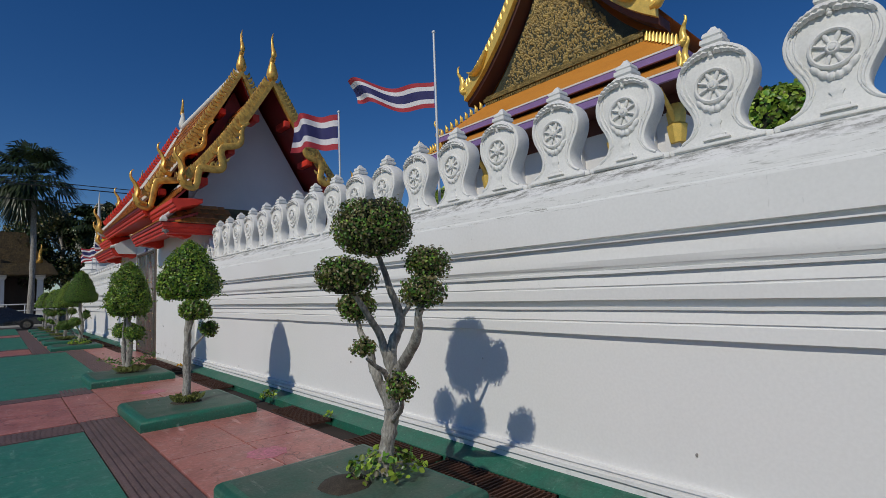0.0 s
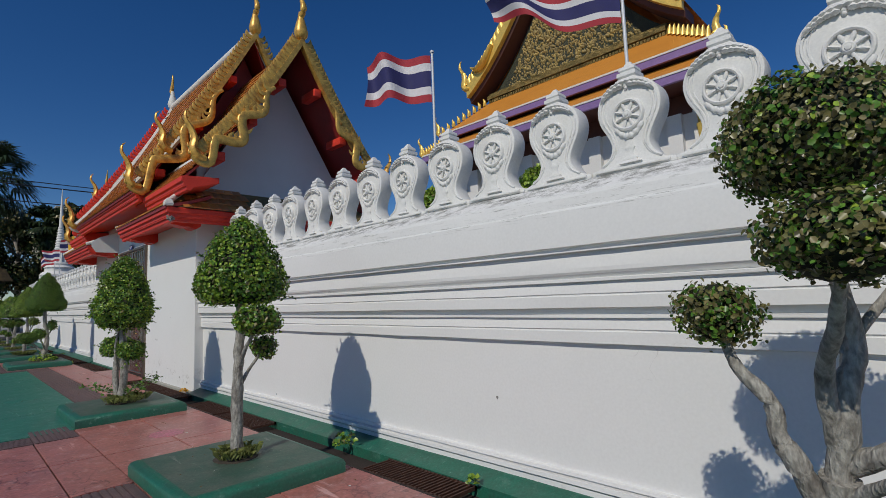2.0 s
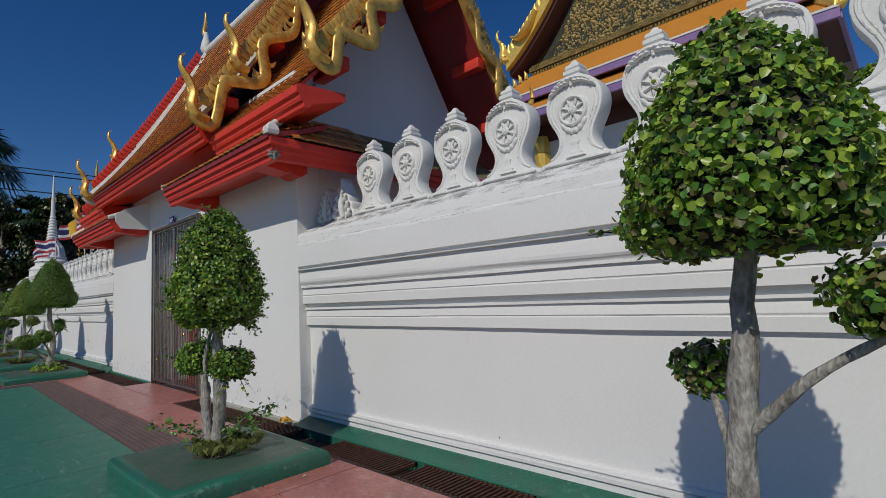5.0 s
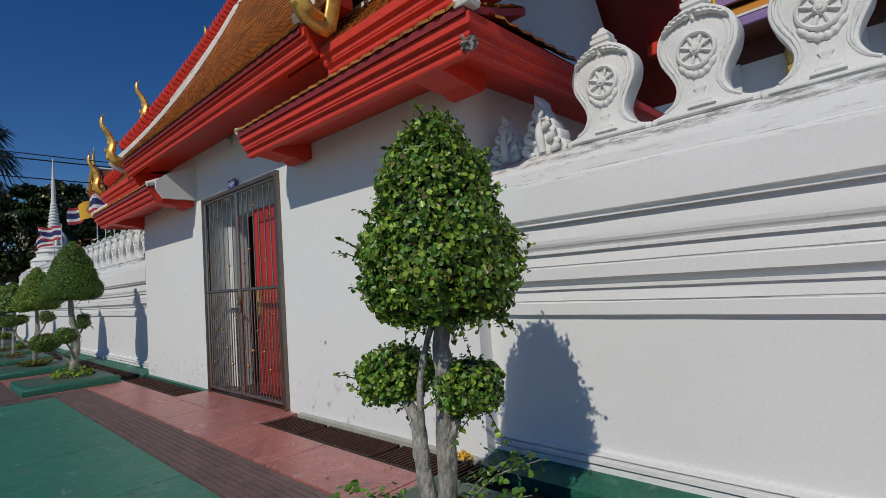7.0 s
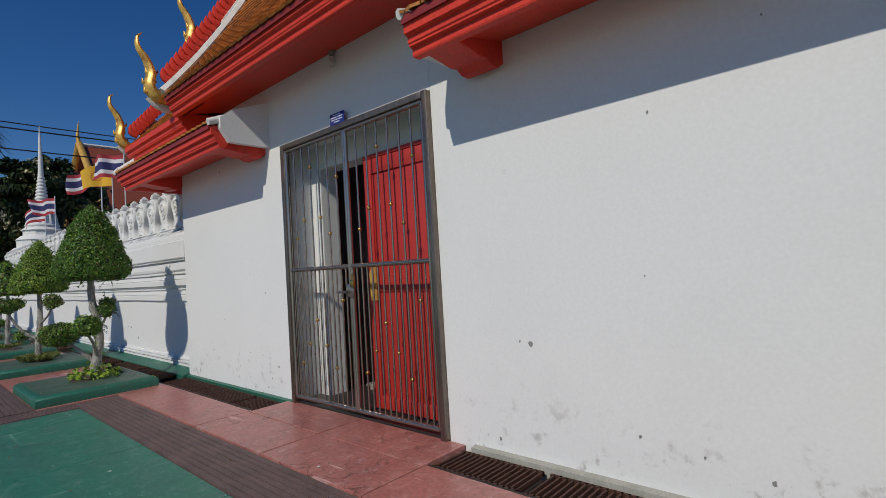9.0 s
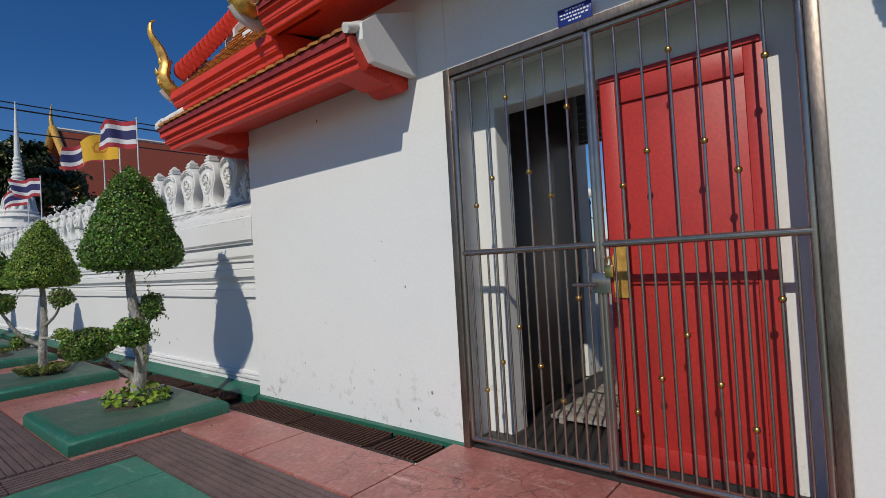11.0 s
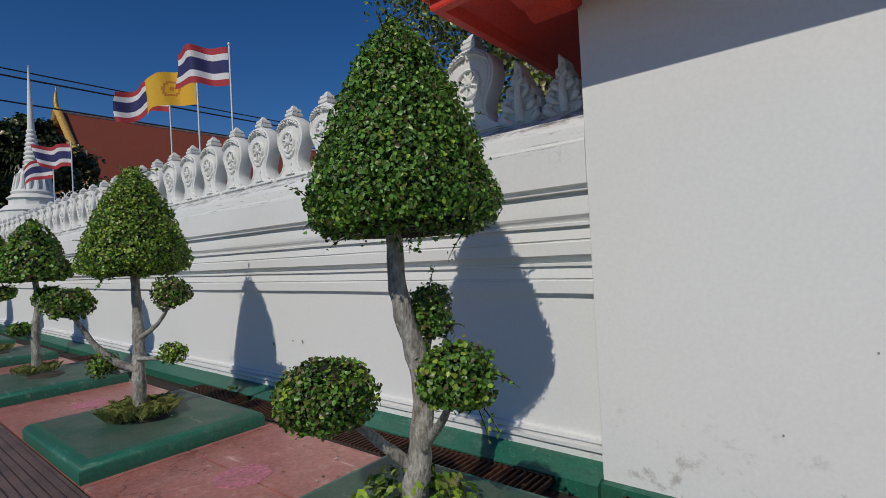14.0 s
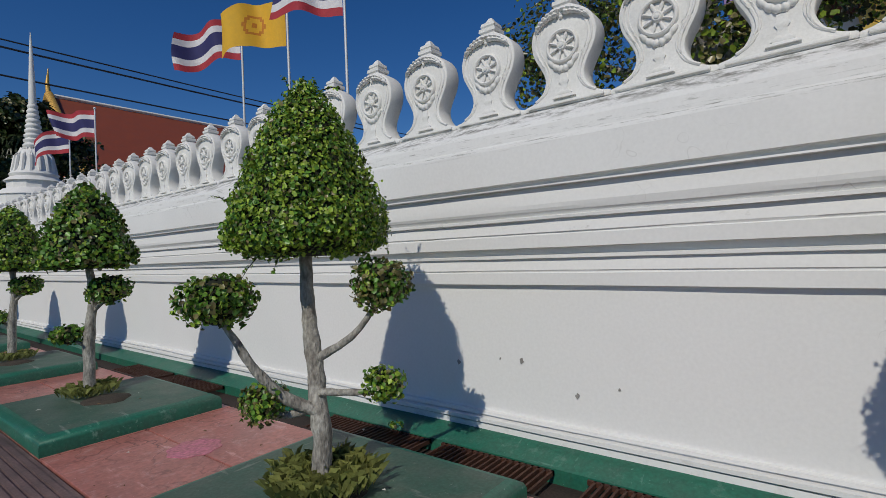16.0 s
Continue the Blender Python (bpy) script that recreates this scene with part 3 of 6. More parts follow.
STEP = 0.5715
crest = build_crest()
WX, WZ = 2.955, 2.15
crest.matrix_basis = pose(WX, 10.13, WZ)
rnd = random.Random(3)
for i in range(1, 32):
    copy_thing(crest, pose(WX + rnd.uniform(-0.006, 0.006), 10.13 - STEP * i, WZ + rnd.uniform(-0.004, 0.004), rnd.uniform(-0.6, 0.6), 0, rnd.uniform(-1.2, 1.2)))
for i in range(32):
    copy_thing(crest, pose(WX + rnd.uniform(-0.006, 0.006), 19.70 + 0.566 * i, WZ + rnd.uniform(-0.004, 0.004), rnd.uniform(-0.6, 0.6), 0, rnd.uniform(-1.2, 1.2)))


def half_crest(y, flip, s):
    """Low flame ornament between the last crest and the gatehouse."""
    c = thing("flame_ornament", (WX, y, WZ), "low white stucco flame ornament in the shade of the eave", "ornament", "flame ornaments at the gatehouse")
    g = Mesh()
    half = [(0.17, 0.0), (0.185, 0.03), (0.175, 0.075), (0.14, 0.085), (0.15, 0.12), (0.14, 0.16), (0.105, 0.165), (0.11, 0.2), (0.095, 0.24), (0.062, 0.245), (0.06, 0.29), (0.035, 0.33), (0.028, 0.38)]
    out = half + [(0.02, 0.44)] + [(-y, z) for y, z in half[::-1]]
    g.prism([((y + 0.10 * z * z) * s * flip, z * s) for y, z in out][::flip], 0.03, 0.17, "x")
    part("body", g, STUCCO, c, smooth=40, bevel=0.014)
    # curled leaves laid over the front, row by row
    for k, (w_, z, r) in enumerate(((0.135, 0.045, 0.034), (0.11, 0.125, 0.03), (0.075, 0.205, 0.025), (0.035, 0.28, 0.02))):
        for sg in (-1, 1):
            g = Mesh()
            pts = [(0.03, sg * (w_ - 0.07) * s, (z - 0.035) * s), (0.008, sg * (w_ - 0.03) * s, (z - 0.02) * s), (0.004, sg * w_ * s, (z + 0.012) * s), (0.012, sg * (w_ - 0.022) * s, (z + 0.036) * s), (0.022, sg * (w_ - 0.038) * s, (z + 0.018) * s)]
            q = spline(pts, 4)
            g.tube(q, taper([r * 0.45, r * 0.85, r * 0.8, r * 0.55, r * 0.3], len(q)), 7)
            part("scroll_relief", g, STUCCO, c, smooth=60)
    g = Mesh()
    q = spline([(0.02, 0, 0.02 * s), (0.0, 0.0, 0.12 * s), (0.008, 0.004 * s, 0.24 * s), (0.03, 0.012 * s, 0.36 * s)], 5)
    g.tube(q, taper([0.03, 0.032, 0.022, 0.008], len(q)), 8)
    part("centre_leaf", g, STUCCO, c, smooth=60)


half_crest(10.62, 1, 1.05)
half_crest(10.93, 1, 0.92)
half_crest(19.3, 1, 1.05)
half_crest(18.98, 1, 0.92)

# ---- gatehouse ----
FX, BX, Y0, Y1 = 2.705, 5.6, 11.1, 18.75
GY0, GY1, GZ = 13.86, 15.99, 2.67
CX, CY = 4.15, 14.93
g = Mesh()
g.box((FX, Y0, -0.1), (FX + 0.3, GY0, 3.9))
g.box((FX, GY1, -0.1), (FX + 0.3, Y1, 3.9))
g.box((FX, GY0, GZ), (FX + 0.3, GY1, 3.9))
tagged(part("gatehouse_wall_front", g, PLASTER, smooth=0, bevel=0.006), "white plastered gatehouse front wall with scuffed foot", kind="structure")
g = Mesh()
g.box((FX + 0.3, Y0, -0.1), (BX, Y0 + 0.28, 3.9))
tagged(part("gatehouse_wall_south", g, PLASTER, smooth=0), "white plastered gatehouse side wall", kind="structure")
g = Mesh()
g.box((FX + 0.3, Y1 - 0.28, -0.1), (BX, Y1, 3.9))
tagged(part("gatehouse_wall_north", g, PLASTER, smooth=0), "white plastered gatehouse side wall", kind="structure")
g = Mesh()
g.box((BX - 0.3, Y0 + 0.28, -0.1), (BX, 13.7, 3.9))
g.box((BX - 0.3, 16.2, -0.1), (BX, Y1 - 0.28, 3.9))
g.box((BX - 0.3, 13.7, 3.2), (BX, 16.2, 3.9))
tagged(part("gatehouse_wall_back", g, PLASTER, smooth=0), "white plastered gatehouse rear wall with an opening", kind="structure")
g = Mesh()
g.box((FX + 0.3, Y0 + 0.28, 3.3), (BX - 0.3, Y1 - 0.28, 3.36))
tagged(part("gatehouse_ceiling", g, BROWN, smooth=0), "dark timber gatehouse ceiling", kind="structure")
# the floor's near-black colour carries the shade of the passage
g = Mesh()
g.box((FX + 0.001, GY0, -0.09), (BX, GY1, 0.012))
tagged(part("gatehouse_floor", g, GREY, smooth=0), "stone passage floor with shade painted dark", kind="structure")


def roof_line(ridge, eave, n=14, sag=0.16):
    """Concave slope from ridge to eave, as (x, z)."""
    out = []
    for i in range(n + 1):
        t = i / n
        x, z = lerp(ridge[0], eave[0], t), lerp(ridge[1], eave[1], t)
        k = sag * 4 * t * (1 - t) * 0.9
        out.append((x, z - k))
    return out


def roof_slope(name, line, y0, y1, parent, rows=None, wide=0.14, mat=TILE):
    """A sheet under courses of overlapping round-nosed tiles."""
    pts = [Vector((x, 0, z)) for x, z in line]
    seg = [(b - a).length for a, b in zip(pts, pts[1:])]
    total = sum(seg)

    def at(s):
        for a, b, l in zip(pts, pts[1:], seg):
            if s <= l + 1e-6:
                return a.lerp(b, s / l), (b - a).normalized()
            s -= l
        return pts[-1], (pts[-1] - pts[-2]).normalized()

    g = Mesh()
    th = 0.05
    rows_ = [[(x, y, z) for x, z in line] + [(x, y, z - th) for x, z in line[::-1]] for y in (y0, y1)]
    g.grid(rows_, True, 0, True)
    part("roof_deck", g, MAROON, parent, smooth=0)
    course = 0.13
    n = rows or int(total / course)
    t = Mesh()
    m = int((y1 - y0) / wide)
    for i in range(n):
        p, d = at(total * i / n)
        q, _ = at(min(total, total * (i + 1.25) / n))
        up = Vector((-d.z, 0, d.x))
        if up.z < 0:
            up = -up
        off = 0.5 if i % 2 else 0.0
        for j in range(m + 1):
            ya, yb = y0 + (j - off) * wide, y0 + (j + 1 - off) * wide - 0.008
            ya, yb = max(y0, ya), min(y1, yb)
            if yb - ya < 0.03:
                continue
            a, b = p + up * 0.008, q + up * 0.030
            ym = (ya + yb) / 2
            nose = q + d * 0.025 + up * 0.030
            v = [(a.x, ya, a.z), (a.x, yb, a.z), (b.x, yb, b.z), (nose.x, ym, nose.z), (b.x, ya, b.z)]
            low = [(x - up.x * 0.02, y, z - up.z * 0.02) for x, y, z in v[2:]]
            t.add(v + low, [(0, 1, 2, 3, 4), (2, 5, 6, 3), (3, 6, 7, 4)])
    tagged(part("roof_tiles", t, mat, parent, smooth=0), kind="stuff")


def horn(parent, base, h, lean, mat=GOLD, name="horn_finial", r=0.09):
    """Flame-like finial: curls out and up from its base. lean: horizontal direction of the curl."""
    b, l = Vector(base), Vector(lean)
    u = Vector((0, 0, 1))
    pts = [b - l * 0.12 * h, b + l * 0.04 * h + u * 0.03 * h, b + l * 0.13 * h + u * 0.18 * h, b + l * 0.10 * h + u * 0.38 * h, b + l * 0.16 * h + u * 0.58 * h, b + l * 0.27 * h + u * 0.76 * h, b + l * 0.27 * h + u * 0.92 * h, b + l * 0.20 * h + u * 1.0 * h]
    p = spline(pts, 5)
    g = Mesh()
    g.tube(p, taper([r * 0.9, r * 1.2, r * 1.1, r * 0.95, r * 0.75, r * 0.5, r * 0.32, r * 0.05], len(p)), 8, flat=(1.0, 0.7))
    for k in range(3):
        c = p[7 + k * 4]
        g.tube(spline([c, c + l * (0.10 - 0.02 * k) * h + u * 0.0 * h, c + l * (0.12 - 0.02 * k) * h + u * 0.08 * h], 4), taper([r * 0.6, r * 0.4, r * 0.02], 9), 6, flat=(1, 0.6))
        g.tube(spline([c, c - l * 0.08 * h + u * 0.03 * h, c - l * 0.10 * h + u * 0.10 * h], 4), taper([r * 0.6, r * 0.35, r * 0.02], 9), 6, flat=(1, 0.6))
    return part(name, g, mat, parent, smooth=60)


def gable_end(parent, y, face, ridge, eave, wave, spike, mat=GOLD, mid=False, left=True, right=True):
    """Golden serpent bargeboards with fins, end horns and the spired apex of one gable. face: -1 looks towards -y."""
    for sg in (([-1] if left else []) + ([1] if right else [])):
        line = [(CX + sg * (CX - x), z) for x, z in roof_line(ridge, eave, 40)]
        # straight upper board
        g = Mesh()
        rows = []
        for i, (x, z) in enumerate(line[:27]):
            rows.append([(x, y + 0.06 * face, z - 0.10), (x, y + 0.06 * face, z + 0.07), (x, y - 0.05 * face, z + 0.07), (x, y - 0.05 * face, z - 0.10)])
        g.grid(rows, True, 0, True)
        part("bargeboard", g, mat if face < 0 else MORTAR, parent, smooth=30)
        # undulating serpent body on the lower half
        g = Mesh()
        pts = []
        for i in range(14, 35, 1):
            (x, z), (x2, z2) = line[i], line[i + 1]
            t = (i - 14) / 20
            d = Vector((x2 - x, 0, z2 - z)).normalized()
            up = Vector((-d.z, 0, d.x))
            up = up if up.z > 0 else -up
            o = wave * 0.9 * math.sin(t * math.pi * 4.4 + 0.4) * (0.35 + 0.65 * t) - 0.10
            pts.append(Vector((x, y + 0.09 * face, z)) + up * o)
        xe, ze = line[40]
        pts += [Vector((xe - sg * 0.16, y + 0.09 * face, ze - 0.02)), Vector((xe + sg * 0.0, y + 0.09 * face, ze - 0.04)), Vector((xe + sg * 0.10, y + 0.09 * face, ze + 0.04))]
        p = spline(pts, 3)
        g.tube(p, taper([0.03, 0.055, 0.07, 0.078, 0.082, 0.075, 0.05], len(p)), 10, flat=(0.42, 1.0), side=(0, 1, 0))
        part("serpent_board", g, mat if face < 0 else MORTAR, parent, smooth=60)
        # flame crests on the serpent's back
        if face < 0:
            for i in range(4, len(p) - 4, 4):
                d = (p[i + 1] - p[i - 1]).normalized()
                up = Vector((-d.z, 0, d.x))
                up = up if up.z > 0 else -up
                g = Mesh()
                f = spline([p[i], p[i] + up * 0.10 + d * 0.03, p[i] + up * 0.17 - d * 0.03], 3)
                g.tube(f, taper([0.045, 0.035, 0.005], len(f)), 6, flat=(0.5, 1.0), side=(0, 1, 0))
                part("flame_crest", g, mat, parent, smooth=60)
        # fins along the upper edge
        for i in range(1, 38):
            (x, z), (x2, z2) = line[i], line[i + 1]
            d = Vector((x2 - x, 0, z2 - z)).normalized()
            up = Vector((-d.z, 0, d.x))
            up = up if up.z > 0 else -up
            a = Vector((x, y + 0.02 * face, z)) + up * 0.03
            g = Mesh()
            f = spline([a, a + up * 0.08 + d * 0.02, a + up * 0.13 - d * 0.02, a + up * 0.165 - d * 0.07], 3)
            g.tube(f, taper([0.05, 0.048, 0.034, 0.005], len(f)), 6, flat=(0.8, 1.0), side=(0, 1, 0))
            part("fin", g, mat if face < 0 else RED, parent, smooth=60)
        # red purlin ends
        for i in (8, 20, 32):
            x, z = line[i]
            g = Mesh()
            g.box((x - 0.07, y - 0.02 * face if face < 0 else y - 0.5, z - 0.34), (x + 0.07, y + 0.5 if face < 0 else y + 0.02, z - 0.20), 0, 0.01)
            part("purlin_end", g, RED, parent)
        x, z = line[40]
        horn(parent, (x, y + 0.06 * face, z + 0.02), 0.74, (sg, 0, 0), mat, "serpent_head", 0.08)
        if mid:
            x, z = line[31]
            horn(parent, (x, y + 0.10 * face, z + 0.05), 0.68, (sg, 0, 0), mat, "serpent_head", 0.075)
    # apex
    x, z = ridge
    g = Mesh()
    g.lathe([(0.05, -0.05), (0.11, 0.02), (0.125, 0.10), (0.10, 0.22), (0.06, 0.36), (0.04, 0.48)], (x, y, z + 0.06), 14)
    part("apex_bulb", g, mat if face < 0 else MORTAR, parent, smooth=60)
    g = Mesh()
    s = spline([(x, y, z + 0.44), (x, y + 0.10 * face, z + 0.58), (x, y + 0.03 * face, z + 0.46 + 0.55 * spike), (x, y + 0.02 * face, z + 0.46 + 0.85 * spike), (x, y + 0.09 * face, z + 0.46 + spike)], 5)
    g.tube(s, taper([0.055, 0.06, 0.035, 0.025, 0.004], len(s)), 8)
    part("apex_spire", g, mat, parent, smooth=60)


roof = thing("gatehouse_roof", (0, 0, 0), "two-tier orange tiled temple gate roof with red eaves and gold serpent bargeboards", "roof", kind="structure")
NU, NL = 17.42, 19.3   # north ends of the upper and lower roofs
UP_R, UP_E = (CX, 6.95), (2.02, 3.42)
LO_R, LO_E = (CX, 6.05), (2.22, 3.28)
for sg in (1, -1):
    up_line = [(CX - sg * (CX - x), z) for x, z in roof_line(UP_R, UP_E, 14, 0.30)]
    lo_line = [(CX - sg * (CX - x), z) for x, z in roof_line(LO_R, LO_E, 14, 0.24)]
    roof_slope("upper", up_line, CY - 2.75, NU - 0.1, roof)
    roof_slope("lower", lo_line, 10.25, CY - 2.2, roof)
    roof_slope("lower", lo_line, NU - 0.6, NL - 0.05, roof)


# stepped lip, widest at the top, with the soffit rising behind it
CORNICE = [(0.075, 0), (0.07, 0.012), (0.07, 0.05), (0.04, 0.06), (0.04, 0.072), (0.032, 0.08), (0.032, 0.118), (0, 0.13), (0, 0.20), (0.02, 0.215), (0.60, 0.245), (0.60, 0.15), (0.17, 0.05), (0.13, 0.0)]


def eave_beam(parent, x0, x1, y0, y1, z, wrap=None):
    """Stepped red eave cornice along y, widest at the top. x0 outer edge, x1 wall side."""
    g = Mesh()
    steps = [(x0 + d, z + h) for d, h in CORNICE[:10]] + [(x1, z + 0.245), (x1, z + 0.16)] + [(x0 + d, z + h) for d, h in CORNICE[12:]]
    g.prism(steps, y0, y1, "y")
    return part("eave_cornice", g, RED, parent, smooth=0, bevel=0.004)


# main eave over the gate, and the front eaves of the lower gables
eave_beam(roof, 2.04, 2.72, 12.15, NU - 0.08, 3.215)
eave_beam(roof, 2.18, 2.72, 10.15, 12.15, 3.07)
eave_beam(roof, 2.18, 2.72, NU - 0.08, NL + 0.05, 3.07)
# skirt roofs either side of the gate
SKZ, SKB = 2.55, 2.66
skirts = ((10.5, 13.5, 1), (16.33, 19.45, -1))
for a, b, s in skirts:
    yo = a if s > 0 else b
    # mitred red cornice: along the front, round the corner and along the side
    prof = CORNICE
    g = Mesh()
    stations = [[(2.10 + d, (b if s > 0 else a), SKB + z) for d, z in prof], [(2.10 + d, yo + s * d, SKB + z) for d, z in prof], [(BX + 0.55, yo + s * d, SKB + z) for d, z in prof]]
    g.grid(stations, True, 0, True)
    part("eave_cornice", g, RED, roof, smooth=0)
    # soffit bracket by the wall corner
    for y in ((11.0, 13.3) if s > 0 else (16.5, 18.85)):
        g = Mesh()
        out = [(2.22, SKB + 0.01), (2.34, SKB - 0.005), (2.46, SKB - 0.025), (2.52, SKB - 0.015), (2.57, SKB - 0.045), (2.64, SKB - 0.05), (2.69, SKB - 0.015), (2.712, SKB + 0.0), (2.712, SKB + 0.16), (2.27, SKB + 0.08)]
        g.prism(out, y - 0.13, y + 0.13, "y")
        part("eave_bracket", g, RED, roof, smooth=0, bevel=0.006)
    # tiles on the skirt, facing out and facing the crests
    roof_slope("skirt", [(2.74, SKZ + 0.56), (2.42, SKZ + 0.44), (2.08, SKZ + 0.345)], a + 0.02, b, roof)
    t = Mesh()
    for i in range(4):
        for j in range(9):
            x = 2.1 + j * 0.145 + (0.07 if i % 2 else 0)
            p0, p1 = 0.62 - i * 0.155, 0.62 - (i + 1.2) * 0.155
            if x < 2.1 + p0 * 0.85:
                continue
            z0, z1 = SKZ + 0.345 + p0 * 0.8, SKZ + 0.355 + p1 * 0.8
            v = [(x, yo + s * p0, z0), (x + 0.137, yo + s * p0, z0), (x + 0.137, yo + s * p1, z1 + 0.012), (x + 0.068, yo + s * (p1 - 0.02), z1 + 0.012), (x, yo + s * p1, z1 + 0.012)]
            t.add(v + [(q[0], q[1], q[2] - 0.018) for q in v[2:]], [(0, 1, 2, 3, 4), (2, 5, 6, 3), (3, 6, 7, 4)])
    tagged(part("roof_tiles", t, TILE, roof, smooth=0), kind="stuff")
    g = Mesh()
    g.add([(2.1, yo + s * 0.02, SKZ + 0.335), (BX + 0.5, yo + s * 0.02, SKZ + 0.335), (BX + 0.1, yo + s * 0.66, SKZ + 0.85), (2.65, yo + s * 0.66, SKZ + 0.85)], [(0, 1, 2, 3)])
    part("roof_deck", g, OLIVE, roof, smooth=0)
    # white mortar hips
    g = Mesh()
    p = spline([(2.06, yo + s * 0.0, SKZ + 0.37), (2.12, yo + s * 0.04, SKZ + 0.40), (2.36, yo + s * 0.30, SKZ + 0.60), (2.68, yo + s * 0.62, SKZ + 0.88)], 5)
    g.tube(p, taper([0.02, 0.042, 0.045, 0.045], len(p)), 8, rough=0.25)
    part("ridge_mortar", g, MORTAR, roof, smooth=50)
    g = Mesh()
    g.square_lathe([(0.055, 0), (0.062, 0.03), (0.05, 0.075), (0.012, 0.12)], (2.12, yo + s * 0.03, SKZ + 0.335))
    part("corner_cap", g, MORTAR, roof, smooth=0, bevel=0.006)
    yi = b if s > 0 else a
    g = Mesh()
    p = spline([(2.07, yi, SKZ + 0.36), (2.3, yi, SKZ + 0.44), (2.72, yi, SKZ + 0.60)], 5)
    g.tube(p, taper([0.035, 0.045, 0.045], len(p)), 8, rough=0.3)
    part("ridge_mortar", g, MORTAR, roof, smooth=50)
    g = Mesh()
    g.prism([(2.17, SKB + 0.19), (2.17, SKB + 0.30), (2.30, SKB + 0.40), (2.71, SKB + 0.56), (2.71, SKB + 0.06), (2.26, SKB + 0.06)], yi - 0.01 * s, yi + 0.06 * s, "y")
    part("skirt_cheek", g, PLASTER, roof, smooth=0)
    g = Mesh()
    out = [(2.68, SKZ + 0.8), (CX * 2 - 2.68, SKZ + 0.8), (CX * 2 - 2.68, SKZ + 0.93), (2.68, SKZ + 0.93)]
    g.prism(out, yo + s * 0.60, yo + s * 0.68, "y")
    part("gable_sill", g, OLIVE, roof, smooth=0)
# broken cornice corner with bare mortar showing
g = Mesh()
bm = bmesh.new()
bmesh.ops.create_icosphere(bm, subdivisions=3, radius=0.062)
for q in bm.verts:
    q.co = Vector((q.co.x * 0.7 + 2.168, q.co.y * 0.7 + 10.568, q.co.z * 0.85 + SKB + 0.05)) + q.co * 0.7 * noise.noise(q.co * 40)
g.bm(bm)
part("broken_corner", g, CHIP, roof, "bare grey mortar where the cornice corner broke off", smooth=0)
# gable walls
for y, s in ((11.05, 1), (18.80, -1)):
    g = Mesh()
    g.prism([(2.75, 3.1), (2.75, 3.45), (CX, 5.75), (CX * 2 - 2.75, 3.45), (CX * 2 - 2.75, 3.1)], y, y + s * 0.2, "y")
    part("gable_wall", g, GABLE, roof, smooth=0)
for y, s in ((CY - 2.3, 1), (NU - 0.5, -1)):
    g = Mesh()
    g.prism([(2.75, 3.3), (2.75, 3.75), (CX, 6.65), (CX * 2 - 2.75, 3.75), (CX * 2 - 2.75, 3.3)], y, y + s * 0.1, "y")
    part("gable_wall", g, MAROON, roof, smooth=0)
# gilded gable ends, four of them
gable_end(roof, 10.2, -1, LO_R, (2.42, 3.55), 0.17, 0.62)
gable_end(roof, CY - 2.85, -1, UP_R, UP_E, 0.19, 0.62, mid=True)
gable_end(roof, NU, 1, UP_R, UP_E, 0.19, 0.62, mid=True)
gable_end(roof, NL, 1, LO_R, LO_E, 0.14, 0.62)
for y in (CY - 2.72, NU - 0.07):
    for sg in (1, -1):
        g = Mesh()
        line = [(CX - sg * (CX - x), y, z + 0.07) for x, z in roof_line(UP_R, UP_E, 20, 0.30)]
        g.tube(line, 0.055, 6, rough=0.15)
        part("verge_mortar", g, MORTAR, roof, smooth=50)
g = Mesh()
g.tube([(CX, CY - 2.7, UP_R[1] + 0.05), (CX, NU - 0.08, UP_R[1] + 0.05)], 0.09, 8)
part("ridge_mortar", g, MORTAR, roof, smooth=50)

# ---- steel gate and the doors behind it ----
gate = thing("steel_gate", (FX - 0.02, GY0, 0), "closed double-leaf stainless steel bar gate with brass beads", "gate")
W = GY1 - GY0


def bar(name, a, b, r, mat, parent, seg=8):
    g = Mesh()
    g.tube([a, b], r, seg)
    return part(name, g, mat, parent, smooth=60)


